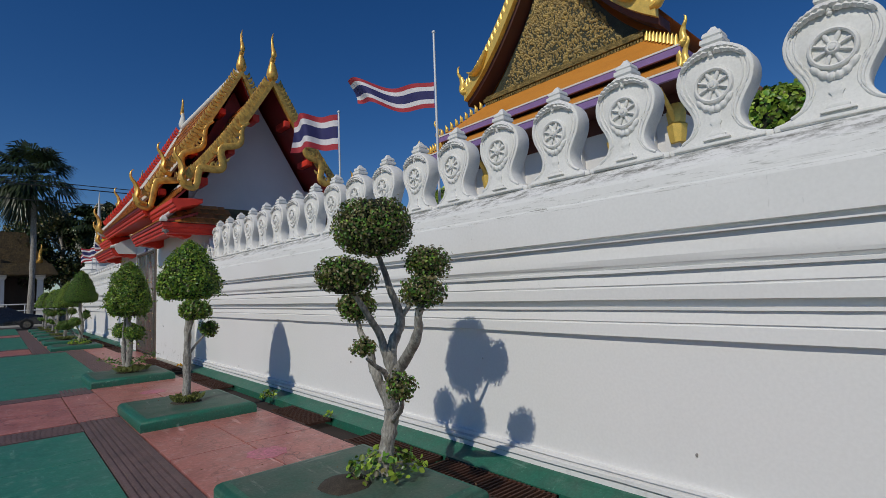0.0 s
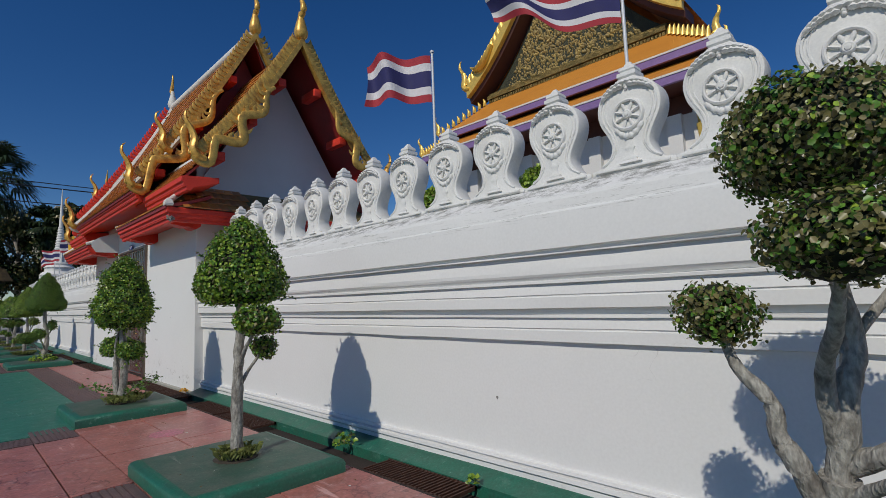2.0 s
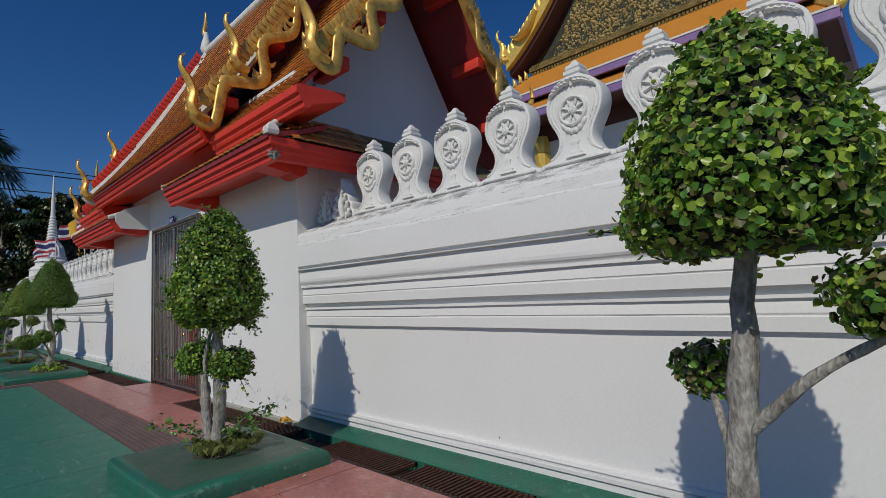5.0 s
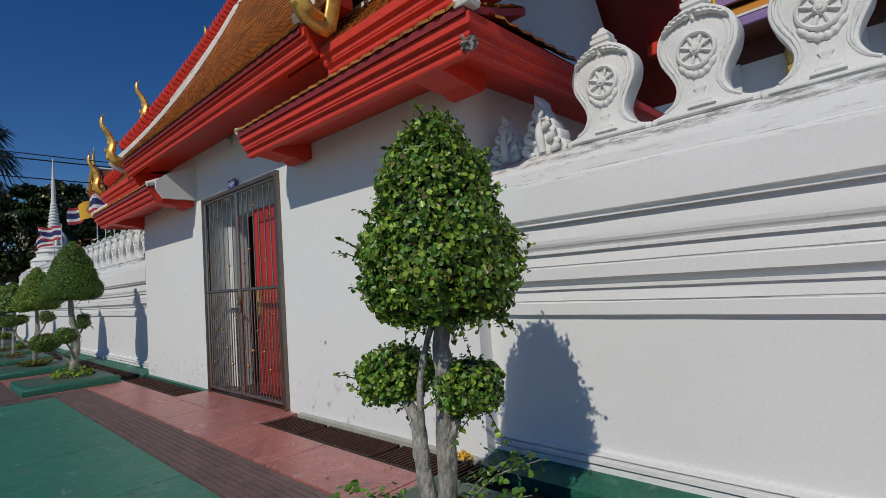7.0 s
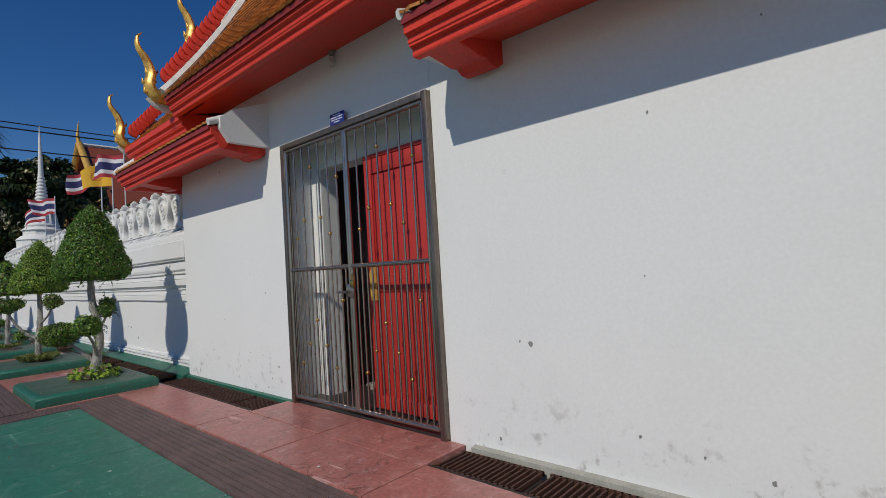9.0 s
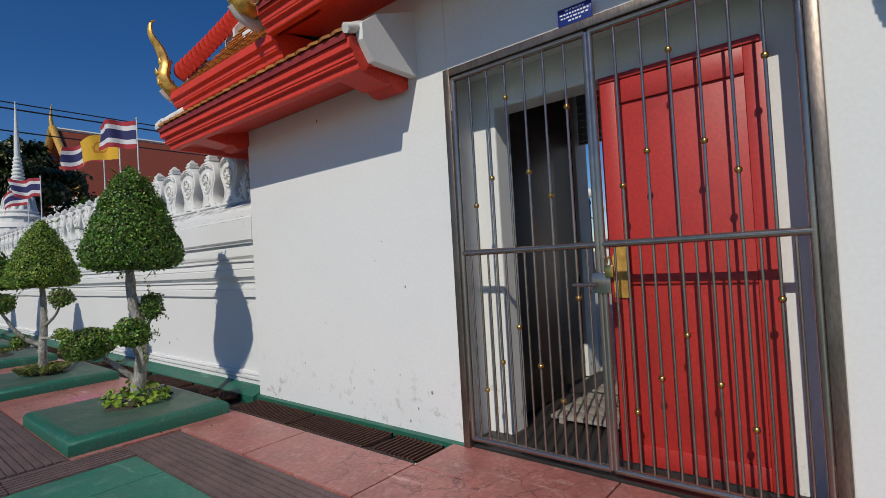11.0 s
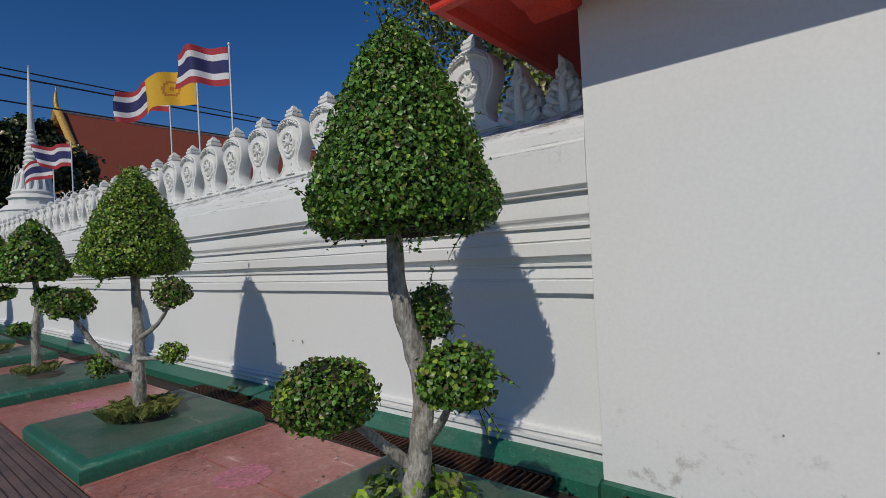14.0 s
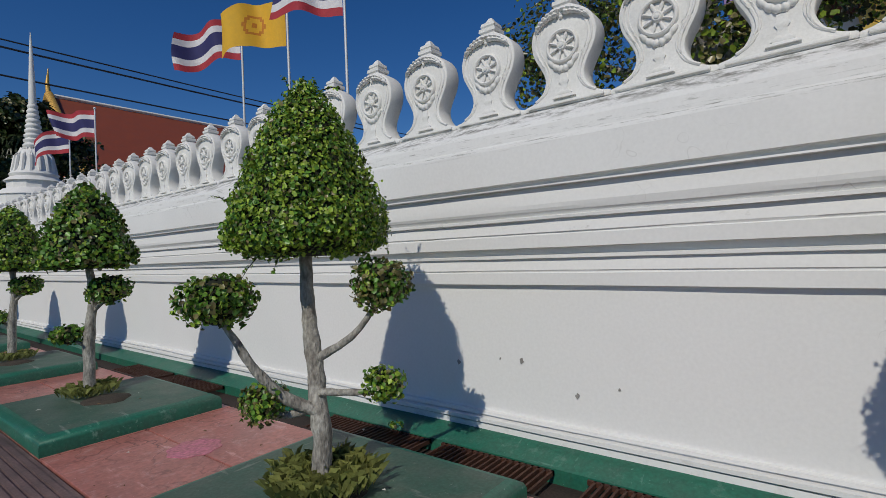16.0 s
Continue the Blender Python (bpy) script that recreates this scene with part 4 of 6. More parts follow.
for y0, y1, x in ((0.0, 0.055, 0), (W - 0.055, W, 0)):
    g = Mesh()
    g.box((-0.03, y0, 0.0), (0.05, y1, GZ), 0, 0.006)
    part("gate_post", g, STEEL_DULL, gate)
g = Mesh()
g.box((-0.03, 0.055, GZ - 0.055), (0.05, W - 0.055, GZ), 0, 0.006)
part("gate_lintel", g, STEEL_DULL, gate)
for y0, y1 in ((0.07, W / 2 - 0.012), (W / 2 + 0.012, W - 0.07)):
    leaf = Mesh()
    z0, z1, zm = 0.07, GZ - 0.075, 1.36
    for a, b in (((0, y0, z0), (0, y0, z1)), ((0, y1, z0), (0, y1, z1)), ((0, y0, z0), (0, y1, z0)), ((0, y0, z1), (0, y1, z1)), ((0, y0, zm), (0, y1, zm))):
        leaf.tube([a, b], 0.021, 10)
    lf = part("gate_leaf", leaf, STEEL, gate, smooth=60)
    n = 7
    k = 0
    for i in range(1, n):
        y = lerp(y0, y1, i / n)
        bar("bar", (0, y, z0), (0, y, z1), 0.0085, STEEL, lf)
        for zb in ((0.62, 1.05, 1.85, 2.2) if i % 2 else (0.42, 0.86, 1.68, 2.36))[i % 3 % 2::2]:
            g = Mesh()
            g.lathe([(0.008, -0.016), (0.016, -0.011), (0.019, 0), (0.016, 0.011), (0.008, 0.016)], (0, y, zb), 10)
            part("bead", g, BRASS, lf, smooth=60)
    for i in range(n):
        y = lerp(y0, y1, (i + 0.5) / n)
        bar("bar", (0, y, z0), (0, y, zm), 0.0075, STEEL, lf)
    for zh in (0.25, GZ - 0.24):
        yh = y0 - 0.02 if y0 < 0.5 else y1 + 0.02
        bar("hinge", (-0.005, yh, zh - 0.06), (-0.005, yh, zh + 0.06), 0.02, STEEL_DULL, lf)
latch = Mesh()
latch.box((-0.035, W / 2 - 0.06, 1.08), (-0.01, W / 2 + 0.05, 1.2), 0, 0.006)
latch.tube([(-0.05, W / 2 + 0.02, 1.13), (-0.05, W / 2 + 0.16, 1.13)], 0.011, 8)
part("latch", latch, STEEL, gate, "stainless lever latch box")
lock = Mesh()
lock.box((-0.055, W / 2 - 0.085, 1.17), (-0.025, W / 2 - 0.035, 1.24), 0, 0.008)
lock.tube(spline([(-0.04, W / 2 - 0.078, 1.23), (-0.04, W / 2 - 0.06, 1.29), (-0.04, W / 2 - 0.042, 1.23)], 5), 0.005, 6)
part("padlock", lock, BRASS, gate, "small brass padlock")

sign = thing("door_sign", (FX - 0.052, CY + 0.05, GZ + 0.015), "small blue enamel plate with white lettering over the gate", "sign")
BLUE = material("blue enamel", (0.02, 0.035, 0.22), 0.3, var=0.08)
SIGN_WHITE = material("white enamel lettering", (0.8, 0.8, 0.8), 0.4, var=0.03)
g = Mesh()
g.box((0, -0.105, -0.02), (0.012, 0.105, 0.085), 0, 0.004)
part("plate", g, BLUE, sign)
g = Mesh()
for z, w_ in ((0.066, 0.06), (0.045, 0.09), (0.024, 0.085), (0.003, 0.04)):
    y = -w_
    rnd = random.Random(int(z * 1000))
    while y < w_:
        l = rnd.uniform(0.008, 0.022)
        g.box((-0.002, y, z - 0.0045), (0.001, min(w_, y + l), z + 0.0045))
        y += l + 0.007
part("lettering", g, SIGN_WHITE, sign, smooth=0)

# old lamp holder under the eave
wl = thing("wall_lamp", (FX, 15.03, 3.37), "small grey spiral bulb in a holder under the eave", "wall lamp")
g = Mesh()
g.box((-0.05, -0.03, -0.02), (0.0, 0.03, 0.02), 0, 0.006)
g.lathe([(0.02, -0.05), (0.026, -0.03), (0.026, 0.0)], (-0.035, 0, 0), 10)
part("holder", g, CHIP, wl, smooth=50)
g = Mesh()
coil = [(-0.035 + 0.022 * math.cos(k * 0.7), 0.022 * math.sin(k * 0.7), -0.055 - 0.0024 * k) for k in range(40)]
g.tube(coil, 0.007, 6)
part("bulb", g, MORTAR, wl, smooth=60)

# inner jambs, lintel and timber doors
g = Mesh()
for y0, y1 in ((GY0 + 0.0, GY0 + 0.29), (GY1 - 0.19, GY1 - 0.0)):
    g.box((FX + 0.30, y0 - 0.2 if y0 < 15 else y0, 0), (FX + 0.52, y1 if y0 < 15 else y1 + 0.2, 2.9))
g.box((FX + 0.301, GY0 - 0.1, 2.42), (FX + 0.519, GY1 + 0.1, 2.95))
tagged(part("door_jamb", g, PLASTER, smooth=0, bevel=0.012), "white plastered inner door jambs and lintel", kind="structure")
DX = FX + 0.50


def red_leaf(at, turn, label, state):
    d = thing("panel_door", at, label, "door", "gatehouse door leaves")
    d.rotation_euler = (0, 0, radians(turn))
    wd, ht = 0.88, 2.34
    m = DOOR_RED if state else BROWN
    g = Mesh()
    g.box((0.012, 0.02, 0.02), (0.05, wd, ht), 0, 0.004)
    part("door_panel", g, m, d)
    for y0, y1, z0, z1 in ((0.0, 0.10, 0.02, ht), (wd - 0.10, wd, 0.02, ht), (0.10, wd - 0.10, 0.02, 0.14), (0.10, wd - 0.10, 1.10, 1.16), (0.10, wd - 0.10, ht - 0.14, ht)):
        g = Mesh()
        g.box((-0.004, y0, z0), (0.0115, y1, z1), 0, 0.004)
        part("door_rail", g, m, d)
    if state:
        g = Mesh()
        out = [(0.0, 0.0), (0.09, 0.0), (0.095, 0.25), (0.05, 0.33), (0.0, 0.36)]
        g.prism([(wd - 0.12 + y, 1.02 + z) for y, z in out], -0.018, -0.005, "x")
        part("pull_plate", g, GOLD, d, "gilded pull plate with flame motif")
        g = Mesh()
        g.box((-0.012, 0.02, ht + 0.005), (0.03, wd, ht + 0.04), 0, 0.005)
        part("top_rail", g, m, d)
    return d


red_leaf((FX + 0.22, GY0 + 0.23, 0.012), 0, "closed red lacquered panel door leaf behind the bars", True)
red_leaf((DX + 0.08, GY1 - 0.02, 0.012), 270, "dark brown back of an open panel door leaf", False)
# timber floor boards in the passage
deck = thing("duckboard", (3.6, 14.95, 0.012), "weathered grey slatted timber duckboard on the passage floor", "duckboard")
WOOD = material("weathered grey timber", (0.34, 0.30, 0.26), 0.8, var=0.2, scale=5, fine=50, stretch=(1, 0.2, 1), bump=0.3)
for i in range(9):
    g = Mesh()
    g.box((-0.2 + i * 0.2, -0.6, 0.03), (-0.04 + i * 0.2, 0.75, 0.055), 0, 0.004)
    part("slat", g, WOOD, deck)
for y in (-0.5, 0.65):
    g = Mesh()
    g.box((-0.2, y - 0.03, 0), (1.56, y + 0.03, 0.03))
    part("runner", g, WOOD, deck, smooth=0)


# dark timber lining added along both sides to darken the passage inside
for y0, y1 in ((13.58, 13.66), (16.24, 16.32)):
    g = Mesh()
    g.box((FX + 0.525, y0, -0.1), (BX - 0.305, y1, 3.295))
    tagged(part("passage_wall", g, BROWN, smooth=0), "dark brown timber lining added to darken the gate passage", kind="structure")
# half-lowered roller shutter in the rear opening
shutter = thing("roller_shutter", (BX - 0.2, 14.95, 2.56), "half-raised grey slatted roller shutter in the rear opening", "roller shutter")
SHUTTER = material("dull grey shutter", (0.24, 0.23, 0.21), 0.5, 0.1, var=0.15, scale=6, fine=60, bump=0.1)
for i in range(8):
    g = Mesh()
    g.prism([(-0.01, 0.0), (0.012, 0.008), (0.016, 0.04), (0.012, 0.072), (-0.01, 0.078)], -1.24, 1.24, "y")
    sl = part("slat", g, SHUTTER, shutter, smooth=40)
    sl.location = (0, 0, 0.04 + i * 0.08)
g = Mesh()
g.box((-0.02, -1.24, 0), (0.02, 1.24, 0.035), 0, 0.005)
part("bottom_rail", g, STEEL_DULL, shutter)


# ---- planters and topiary ----
def planter(y0, y1, x0=0.95, x1=2.16):
    p = thing("planter_kerb", ((x0 + x1) / 2, (y0 + y1) / 2, 0), "low green painted concrete planter slab with rounded edges", "planter", "planters along the walkway")
    a, b = (x1 - x0) / 2, (y1 - y0) / 2
    g = Mesh()
    rows = []
    for inset, z in ((0.0, 0.0), (0.0, 0.075), (0.012, 0.10), (0.04, 0.118), (0.075, 0.125)):
        rows.append([(sx * (a - inset), sy * (b - inset), z) for sx, sy in ((-1, -1), (1, -1), (1, 1), (-1, 1))])
    g.grid(rows, True, 0, False)
    part("kerb", g, KERB_GREEN, p, smooth=50)
    g = Mesh()
    n = 12
    rr = []
    for i in range(n + 1):
        row = []
        for j in range(n + 1):
            u, v = i / n * 2 - 1, j / n * 2 - 1
            row.append((u * (a - 0.074), v * (b - 0.074), 0.125 + 0.012 * noise.noise(Vector((u * 2 + y0, v * 2, 1))) * (1 - max(abs(u), abs(v)) ** 6)))
        rr.append(row)
    g.grid(rr)
    part("top_fill", g, KERB_TOP, p, smooth=60)
    g = Mesh()
    rr = []
    for k, r in enumerate((0.0, 0.09, 0.17, 0.2)):
        rr.append([(r * math.cos(q * 0.3927) * (1 + 0.2 * noise.noise(Vector((q, y0, 0)))), r * math.sin(q * 0.3927) * (1 + 0.2 * noise.noise(Vector((q, y0, 4)))), 0.155 - k * k * 0.006) for q in range(16)])
    g.grid(rr, True)
    part("soil", g, SOIL, p, smooth=60)
    return p


LEAF_SHAPE = np.array([(0, 0, 0), (0.42, 0.30, 0.10), (0.30, 0.72, 0.08), (0, 1.0, -0.06), (-0.30, 0.72, 0.08), (-0.42, 0.30, 0.10)])


def leaf_mesh(name, pts, normals, size, rng, mats, share=None, droop=0.3, parent=None, label="", ruffle=0.62):
    """Small folded leaves at points, facing roughly along the normals."""
    n = len(pts)
    nrm = normals + rng.normal(0, ruffle, (n, 3))
    nrm /= np.linalg.norm(nrm, axis=1)[:, None]
    t = rng.normal(0, 1, (n, 3)) + np.array([0, 0, -droop])
    t -= nrm * (t * nrm).sum(1)[:, None]
    t /= np.linalg.norm(t, axis=1)[:, None]
    s = np.cross(t, nrm)
    sz = size * rng.uniform(0.65, 1.25, n)
    v = pts[:, None, :] + (LEAF_SHAPE[None, :, 0:1] * s[:, None, :] + (LEAF_SHAPE[None, :, 1:2] - 0.3) * t[:, None, :] + LEAF_SHAPE[None, :, 2:3] * nrm[:, None, :]) * sz[:, None, None]
    v = v.reshape(-1, 3)
    base = np.arange(n) * 6
    q = np.stack([base, base + 1, base + 2, base + 3, base, base + 3, base + 4, base + 5], 1).reshape(-1, 4)
    me = bpy.data.meshes.new(name)
    me.vertices.add(len(v))
    me.vertices.foreach_set("co", v.astype(np.float32).ravel())
    me.loops.add(q.size)
    me.loops.foreach_set("vertex_index", q.astype(np.int32).ravel())
    me.polygons.add(len(q))
    me.polygons.foreach_set("loop_start", np.arange(0, q.size, 4, dtype=np.int32))
    pick = rng.choice(len(mats), n, p=share) if share else np.zeros(n, int)
    for m in mats:
        me.materials.append(m)
    me.update(calc_edges=True)
    me.polygons.foreach_set("material_index", np.repeat(pick, 2).astype(np.int32))
    me.shade_smooth()
    ob = new(name, me)
    ob.parent = parent
    return tagged(ob, label)


def crown_surface(prof, n, rng, lump, seed, ecc=(1, 1)):
    """Points and normals on a lumpy turned shape. prof: (radius, height) from bottom to top."""
    prof = np.array(prof, float)
    seg = np.hypot(*np.diff(prof, axis=0).T) * (prof[:-1, 0] + prof[1:, 0] + 0.02)
    cum = np.concatenate([[0], np.cumsum(seg)]) / seg.sum()
    u = rng.uniform(0, 1, n)
    k = np.clip(np.searchsorted(cum, u) - 1, 0, len(seg) - 1)
    f = (u - cum[k]) / np.maximum(1e-6, cum[k + 1] - cum[k])
    r = prof[k, 0] + f * (prof[k + 1, 0] - prof[k, 0])
    h = prof[k, 1] + f * (prof[k + 1, 1] - prof[k, 1])
    a = rng.uniform(0, 2 * np.pi, n)
    dr, dh = prof[k + 1, 0] - prof[k, 0], prof[k + 1, 1] - prof[k, 1]
    ln = np.hypot(dr, dh) + 1e-6
    nr, nh = dh / ln, -dr / ln
    p = np.stack([r * np.cos(a) * ecc[0], r * np.sin(a) * ecc[1], h], 1)
    nm = np.stack([nr * np.cos(a), nr * np.sin(a), nh], 1)
    w_ = np.array([noise.noise(Vector((q[0] * 7 + seed, q[1] * 7, q[2] * 7))) for q in p])
    p = p + nm * (w_ * lump)[:, None]
    return p, nm


def crown(parent, at, prof, seed, dens=3600, size=0.036, lump=0.035, share=(0.66, 0.22, 0.12), ecc=(1, 1), shaggy=0.0, shoots=0):
    """A clipped crown: leaf shell over a core that paints its inner shade dark, some shoots beyond the outline."""
    rng = np.random.default_rng(seed)
    pr = np.array(prof)
    area = 2 * math.pi * float(np.sum(np.hypot(*np.diff(pr, axis=0).T) * (pr[:-1, 0] + pr[1:, 0]) / 2))
    n = int(dens * area)
    p, nm = crown_surface(prof, n, rng, lump, seed, ecc)
    depth = rng.uniform(0, 1, n) ** 1.2 * 0.075
    p = p - nm * depth[:, None] + rng.normal(0, 0.006, (n, 3))
    if shaggy:
        s = rng.uniform(0, 1, n) < shaggy
        p[s] += nm[s] * rng.uniform(0.005, 0.03, (s.sum(), 1))
    twigs = []
    if shoots:
        sp, sn = crown_surface(prof, shoots, rng, lump, seed, ecc)
        for o, d in zip(sp, sn):
            d = d + rng.normal(0, 0.45, 3) + np.array([0, 0, 0.25])
            d /= np.linalg.norm(d)
            l = rng.uniform(0.05, 0.13)
            k = np.linspace(0.1, 1.0, 9)[:, None]
            line = o + d * k * l + np.array([0, 0, -0.03]) * k ** 2
            p = np.concatenate([p, line + rng.normal(0, 0.007, line.shape)])
            nm = np.concatenate([nm, np.tile(d * 0.3 + np.array([0, 0, 0.8]), (9, 1))])
            twigs.append([tuple(o + np.array(at) - d * 0.03), tuple(line[4] + np.array(at)), tuple(line[8] + np.array(at))])
    c = leaf_mesh("crown", p + np.array(at), nm, size, rng, [LEAF, LEAF_YOUNG, LEAF_DULL], list(share), parent=parent)
    # near-black solid painting the shade between leaves; shoot twigs share its mesh
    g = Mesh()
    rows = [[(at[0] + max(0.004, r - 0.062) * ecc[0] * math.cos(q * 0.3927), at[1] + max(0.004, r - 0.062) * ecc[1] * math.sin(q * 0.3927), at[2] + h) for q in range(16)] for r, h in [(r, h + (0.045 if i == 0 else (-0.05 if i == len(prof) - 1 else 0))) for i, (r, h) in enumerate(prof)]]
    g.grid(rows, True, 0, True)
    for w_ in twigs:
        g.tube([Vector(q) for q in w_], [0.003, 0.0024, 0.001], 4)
    part("shade_core_and_twigs", g, LEAF_CORE, c, smooth=60)
    return c


def ball(rx, rz, sharp=0.9):
    return [(max(0.01, rx * math.cos(t) ** sharp), rz * math.sin(t)) for t in np.linspace(-math.pi / 2 + 0.03, math.pi / 2 - 0.03, 11)]


def limb(tree, pts, r, name="branch", n=6):
    p = spline(pts, n)
    wob = [q + Vector((noise.noise(q * 6), noise.noise(q * 6 + Vector((9, 0, 0))), 0)) * min(0.02, r[0] * 0.35) for q in p]
    wob[0] = p[0]
    g = Mesh()
    g.tube(wob, [rr * (1 + 0.16 * noise.noise(Vector((i * 0.7, r[0] * 90, 0)))) for i, rr in enumerate(taper(r, len(p)))], 10, rough=0.22)
    return part(name, g, BARK, tree, smooth=70)


def tuft(parent, at, n, spread, h, seed, size=0.05, name="undergrowth", mats=None, share=(0.4, 0.5, 0.1)):
    rng = np.random.default_rng(seed)
    a, r = rng.uniform(0, 2 * np.pi, n), np.sqrt(rng.uniform(0, 1, n)) * spread
    z = rng.uniform(0.0, 1, n) * h * (1 - (r / spread) ** 2 * 0.7)
    p = np.stack([at[0] + r * np.cos(a), at[1] + r * np.sin(a), at[2] + z], 1)
    nm = np.stack([np.cos(a) * 0.5, np.sin(a) * 0.5, np.ones(n)], 1)
    return leaf_mesh(name, p, nm, size, rng, mats or [LEAF, LEAF_YOUNG, LEAF_DULL], list(share), parent=parent)


GRASS = leafy("dry grass", (0.22, 0.23, 0.07), (0.13, 0.17, 0.05), 0.35)


def grass(parent, at, n, spread, h, seed):
    rnd = random.Random(seed)
    g = Mesh()
    for i in range(n * 2):
        a, r = rnd.uniform(0, 6.283), spread * math.sqrt(rnd.random())
        x, y = at[0] + r * math.cos(a), at[1] + r * math.sin(a)
        b = rnd.uniform(0, 6.283)
        l = rnd.uniform(0.4, 1.0) * h
        dx, dy = math.cos(b), math.sin(b)
        w_ = 0.0026
        g.add([(x - dy * w_, y + dx * w_, at[2]), (x + dy * w_, y - dx * w_, at[2]), (x + dx * l * 0.35, y + dy * l * 0.35, at[2] + l * 0.8), (x + dx * l * 0.8, y + dy * l * 0.8, at[2] + l * 0.85)], [(0, 1, 2), (1, 3, 2)])
    return tagged(part("grass_tuft", g, GRASS, parent, smooth=0), kind="stuff")


def tree(at, label):
    return thing("topiary_tree", at, label, "topiary tree", "clipped trees in the planters")


# planters: the first row, the gate's own, and those beyond the gate
for y0, y1 in ((-1.6, -0.2), (2.2, 3.62), (6.0, 7.35), (9.72, 11.05)):
    planter(y0, y1)
for i in range(6):
    planter(18.42 + 2.93 * i, 19.88 + 2.93 * i, 0.95, 2.2)

# cloud-pruned tree
t = tree((1.85, 2.86, 0.13), "cloud-pruned tree with eight small leaf pads on a forked grey trunk")
limb(t, [(0, 0, 0), (-0.01, -0.02, 0.2), (0.02, -0.05, 0.42), (-0.02, -0.10, 0.62)], [0.066, 0.054, 0.053, 0.056], "trunk")
limb(t, [(0.0, -0.08, 0.5), (-0.02, -0.13, 0.85), (0.03, -0.16, 1.05), (-0.05, -0.14, 1.3), (-0.15, -0.15, 1.55)], [0.043, 0.037, 0.033, 0.022, 0.013])
limb(t, [(-0.02, -0.1, 0.72), (-0.10, -0.10, 0.95), (-0.25, -0.16, 1.12), (-0.39, -0.2, 1.28)], [0.033, 0.027, 0.021, 0.013])
limb(t, [(0.0, -0.07, 0.46), (-0.05, -0.01, 0.62), (-0.07, 0.05, 0.74), (-0.08, 0.06, 0.84), (-0.1, 0.15, 0.97), (-0.09, 0.2, 1.1)], [0.04, 0.036, 0.030, 0.026, 0.02, 0.013])
limb(t, [(0.0, -0.12, 0.66), (-0.08, -0.35, 0.8), (-0.16, -0.58, 0.98), (-0.22, -0.7, 1.15)], [0.038, 0.034, 0.03, 0.02])
limb(t, [(0.02, -0.13, 1.0), (0.08, -0.26, 1.2), (0.10, -0.37, 1.36)], [0.019, 0.015, 0.010])
limb(t, [(0.0, -0.1, 0.55), (-0.2, -0.3, 0.72), (-0.45, -0.48, 0.86)], [0.022, 0.018, 0.010])
limb(t, [(0.02, -0.05, 0.35), (-0.12, -0.3, 0.46), (-0.3, -0.6, 0.58), (-0.36, -0.68, 0.66)], [0.022, 0.019, 0.015, 0.009])
for k, (x, y, z, rx, rz) in enumerate(((-0.16, -0.15, 1.67, 0.27, 0.19), (-0.41, -0.21, 1.34, 0.20, 0.115), (-0.09, 0.20, 1.14, 0.145, 0.105), (-0.49, -0.52, 0.93, 0.085, 0.055), (-0.38, -0.69, 0.71, 0.085, 0.075), (0.10, -0.38, 1.42, 0.155, 0.105), (-0.22, -0.72, 1.23, 0.135, 0.08))):
    crown(t, (x, y, z), ball(rx, rz, 0.6), 20 + k, share=(0.34, 0.05, 0.61), lump=0.03, dens=9500, shaggy=0.01, size=0.0195)
tuft(t, (0.0, 0.0, 0.02), 260, 0.27, 0.16, 5, 0.045)

# single-stem tree with a tear-shaped head
BELL = [(0.02, 0.03), (0.22, 0.0), (0.335, 0.06), (0.36, 0.15), (0.335, 0.28), (0.275, 0.43), (0.20, 0.57), (0.11, 0.69), (0.02, 0.76)]


def scaled(prof, a, b):
    return [(r * a, h * b) for r, h in prof]


t = tree((1.56, 6.66, 0.13), "slim topiary tree with a tear-shaped head and small side pads")
limb(t, [(0, 0, 0), (0.0, 0.0, 0.4), (0.0, -0.04, 0.85), (-0.01, -0.09, 1.35)], [0.052, 0.044, 0.04, 0.03], "trunk")
limb(t, [(0, -0.04, 0.72), (-0.02, -0.22, 0.9), (-0.03, -0.42, 1.04)], [0.02, 0.016, 0.012])
limb(t, [(0, -0.02, 0.55), (0.14, 0.06, 0.7), (0.28, 0.13, 0.82)], [0.018, 0.015, 0.010])
crown(t, (-0.01, -0.10, 1.24), scaled(BELL, 1.0, 0.96), 31, share=(0.45, 0.45, 0.10), shaggy=0.02, shoots=14, dens=6200, size=0.028)
crown(t, (-0.03, -0.44, 1.11), ball(0.19, 0.11, 0.6), 32, share=(0.5, 0.3, 0.2), dens=6200, size=0.027)
crown(t, (0.29, 0.14, 0.86), ball(0.12, 0.10, 0.6), 33, share=(0.4, 0.2, 0.4), dens=6200, size=0.027)
grass(t, (0, 0, 0.02), 160, 0.16, 0.09, 3)

# bushy tree by the gatehouse corner
t = tree((1.56, 10.42, 0.14), "bushy topiary tree with a tall egg-shaped head and a double trunk")
EGG = [(0.02, 0.02), (0.20, -0.01), (0.32, 0.06), (0.355, 0.18), (0.325, 0.36), (0.28, 0.54), (0.215, 0.72), (0.12, 0.86), (0.02, 0.93)]
limb(t, [(0, 0, 0), (0.02, -0.01, 0.35), (0.0, -0.05, 0.7), (-0.03, -0.08, 1.05)], [0.054, 0.046, 0.042, 0.036], "trunk")
limb(t, [(-0.03, 0.04, 0.0), (-0.06, 0.055, 0.3), (-0.05, 0.10, 0.52), (-0.02, 0.25, 0.66)], [0.042, 0.038, 0.033, 0.018])
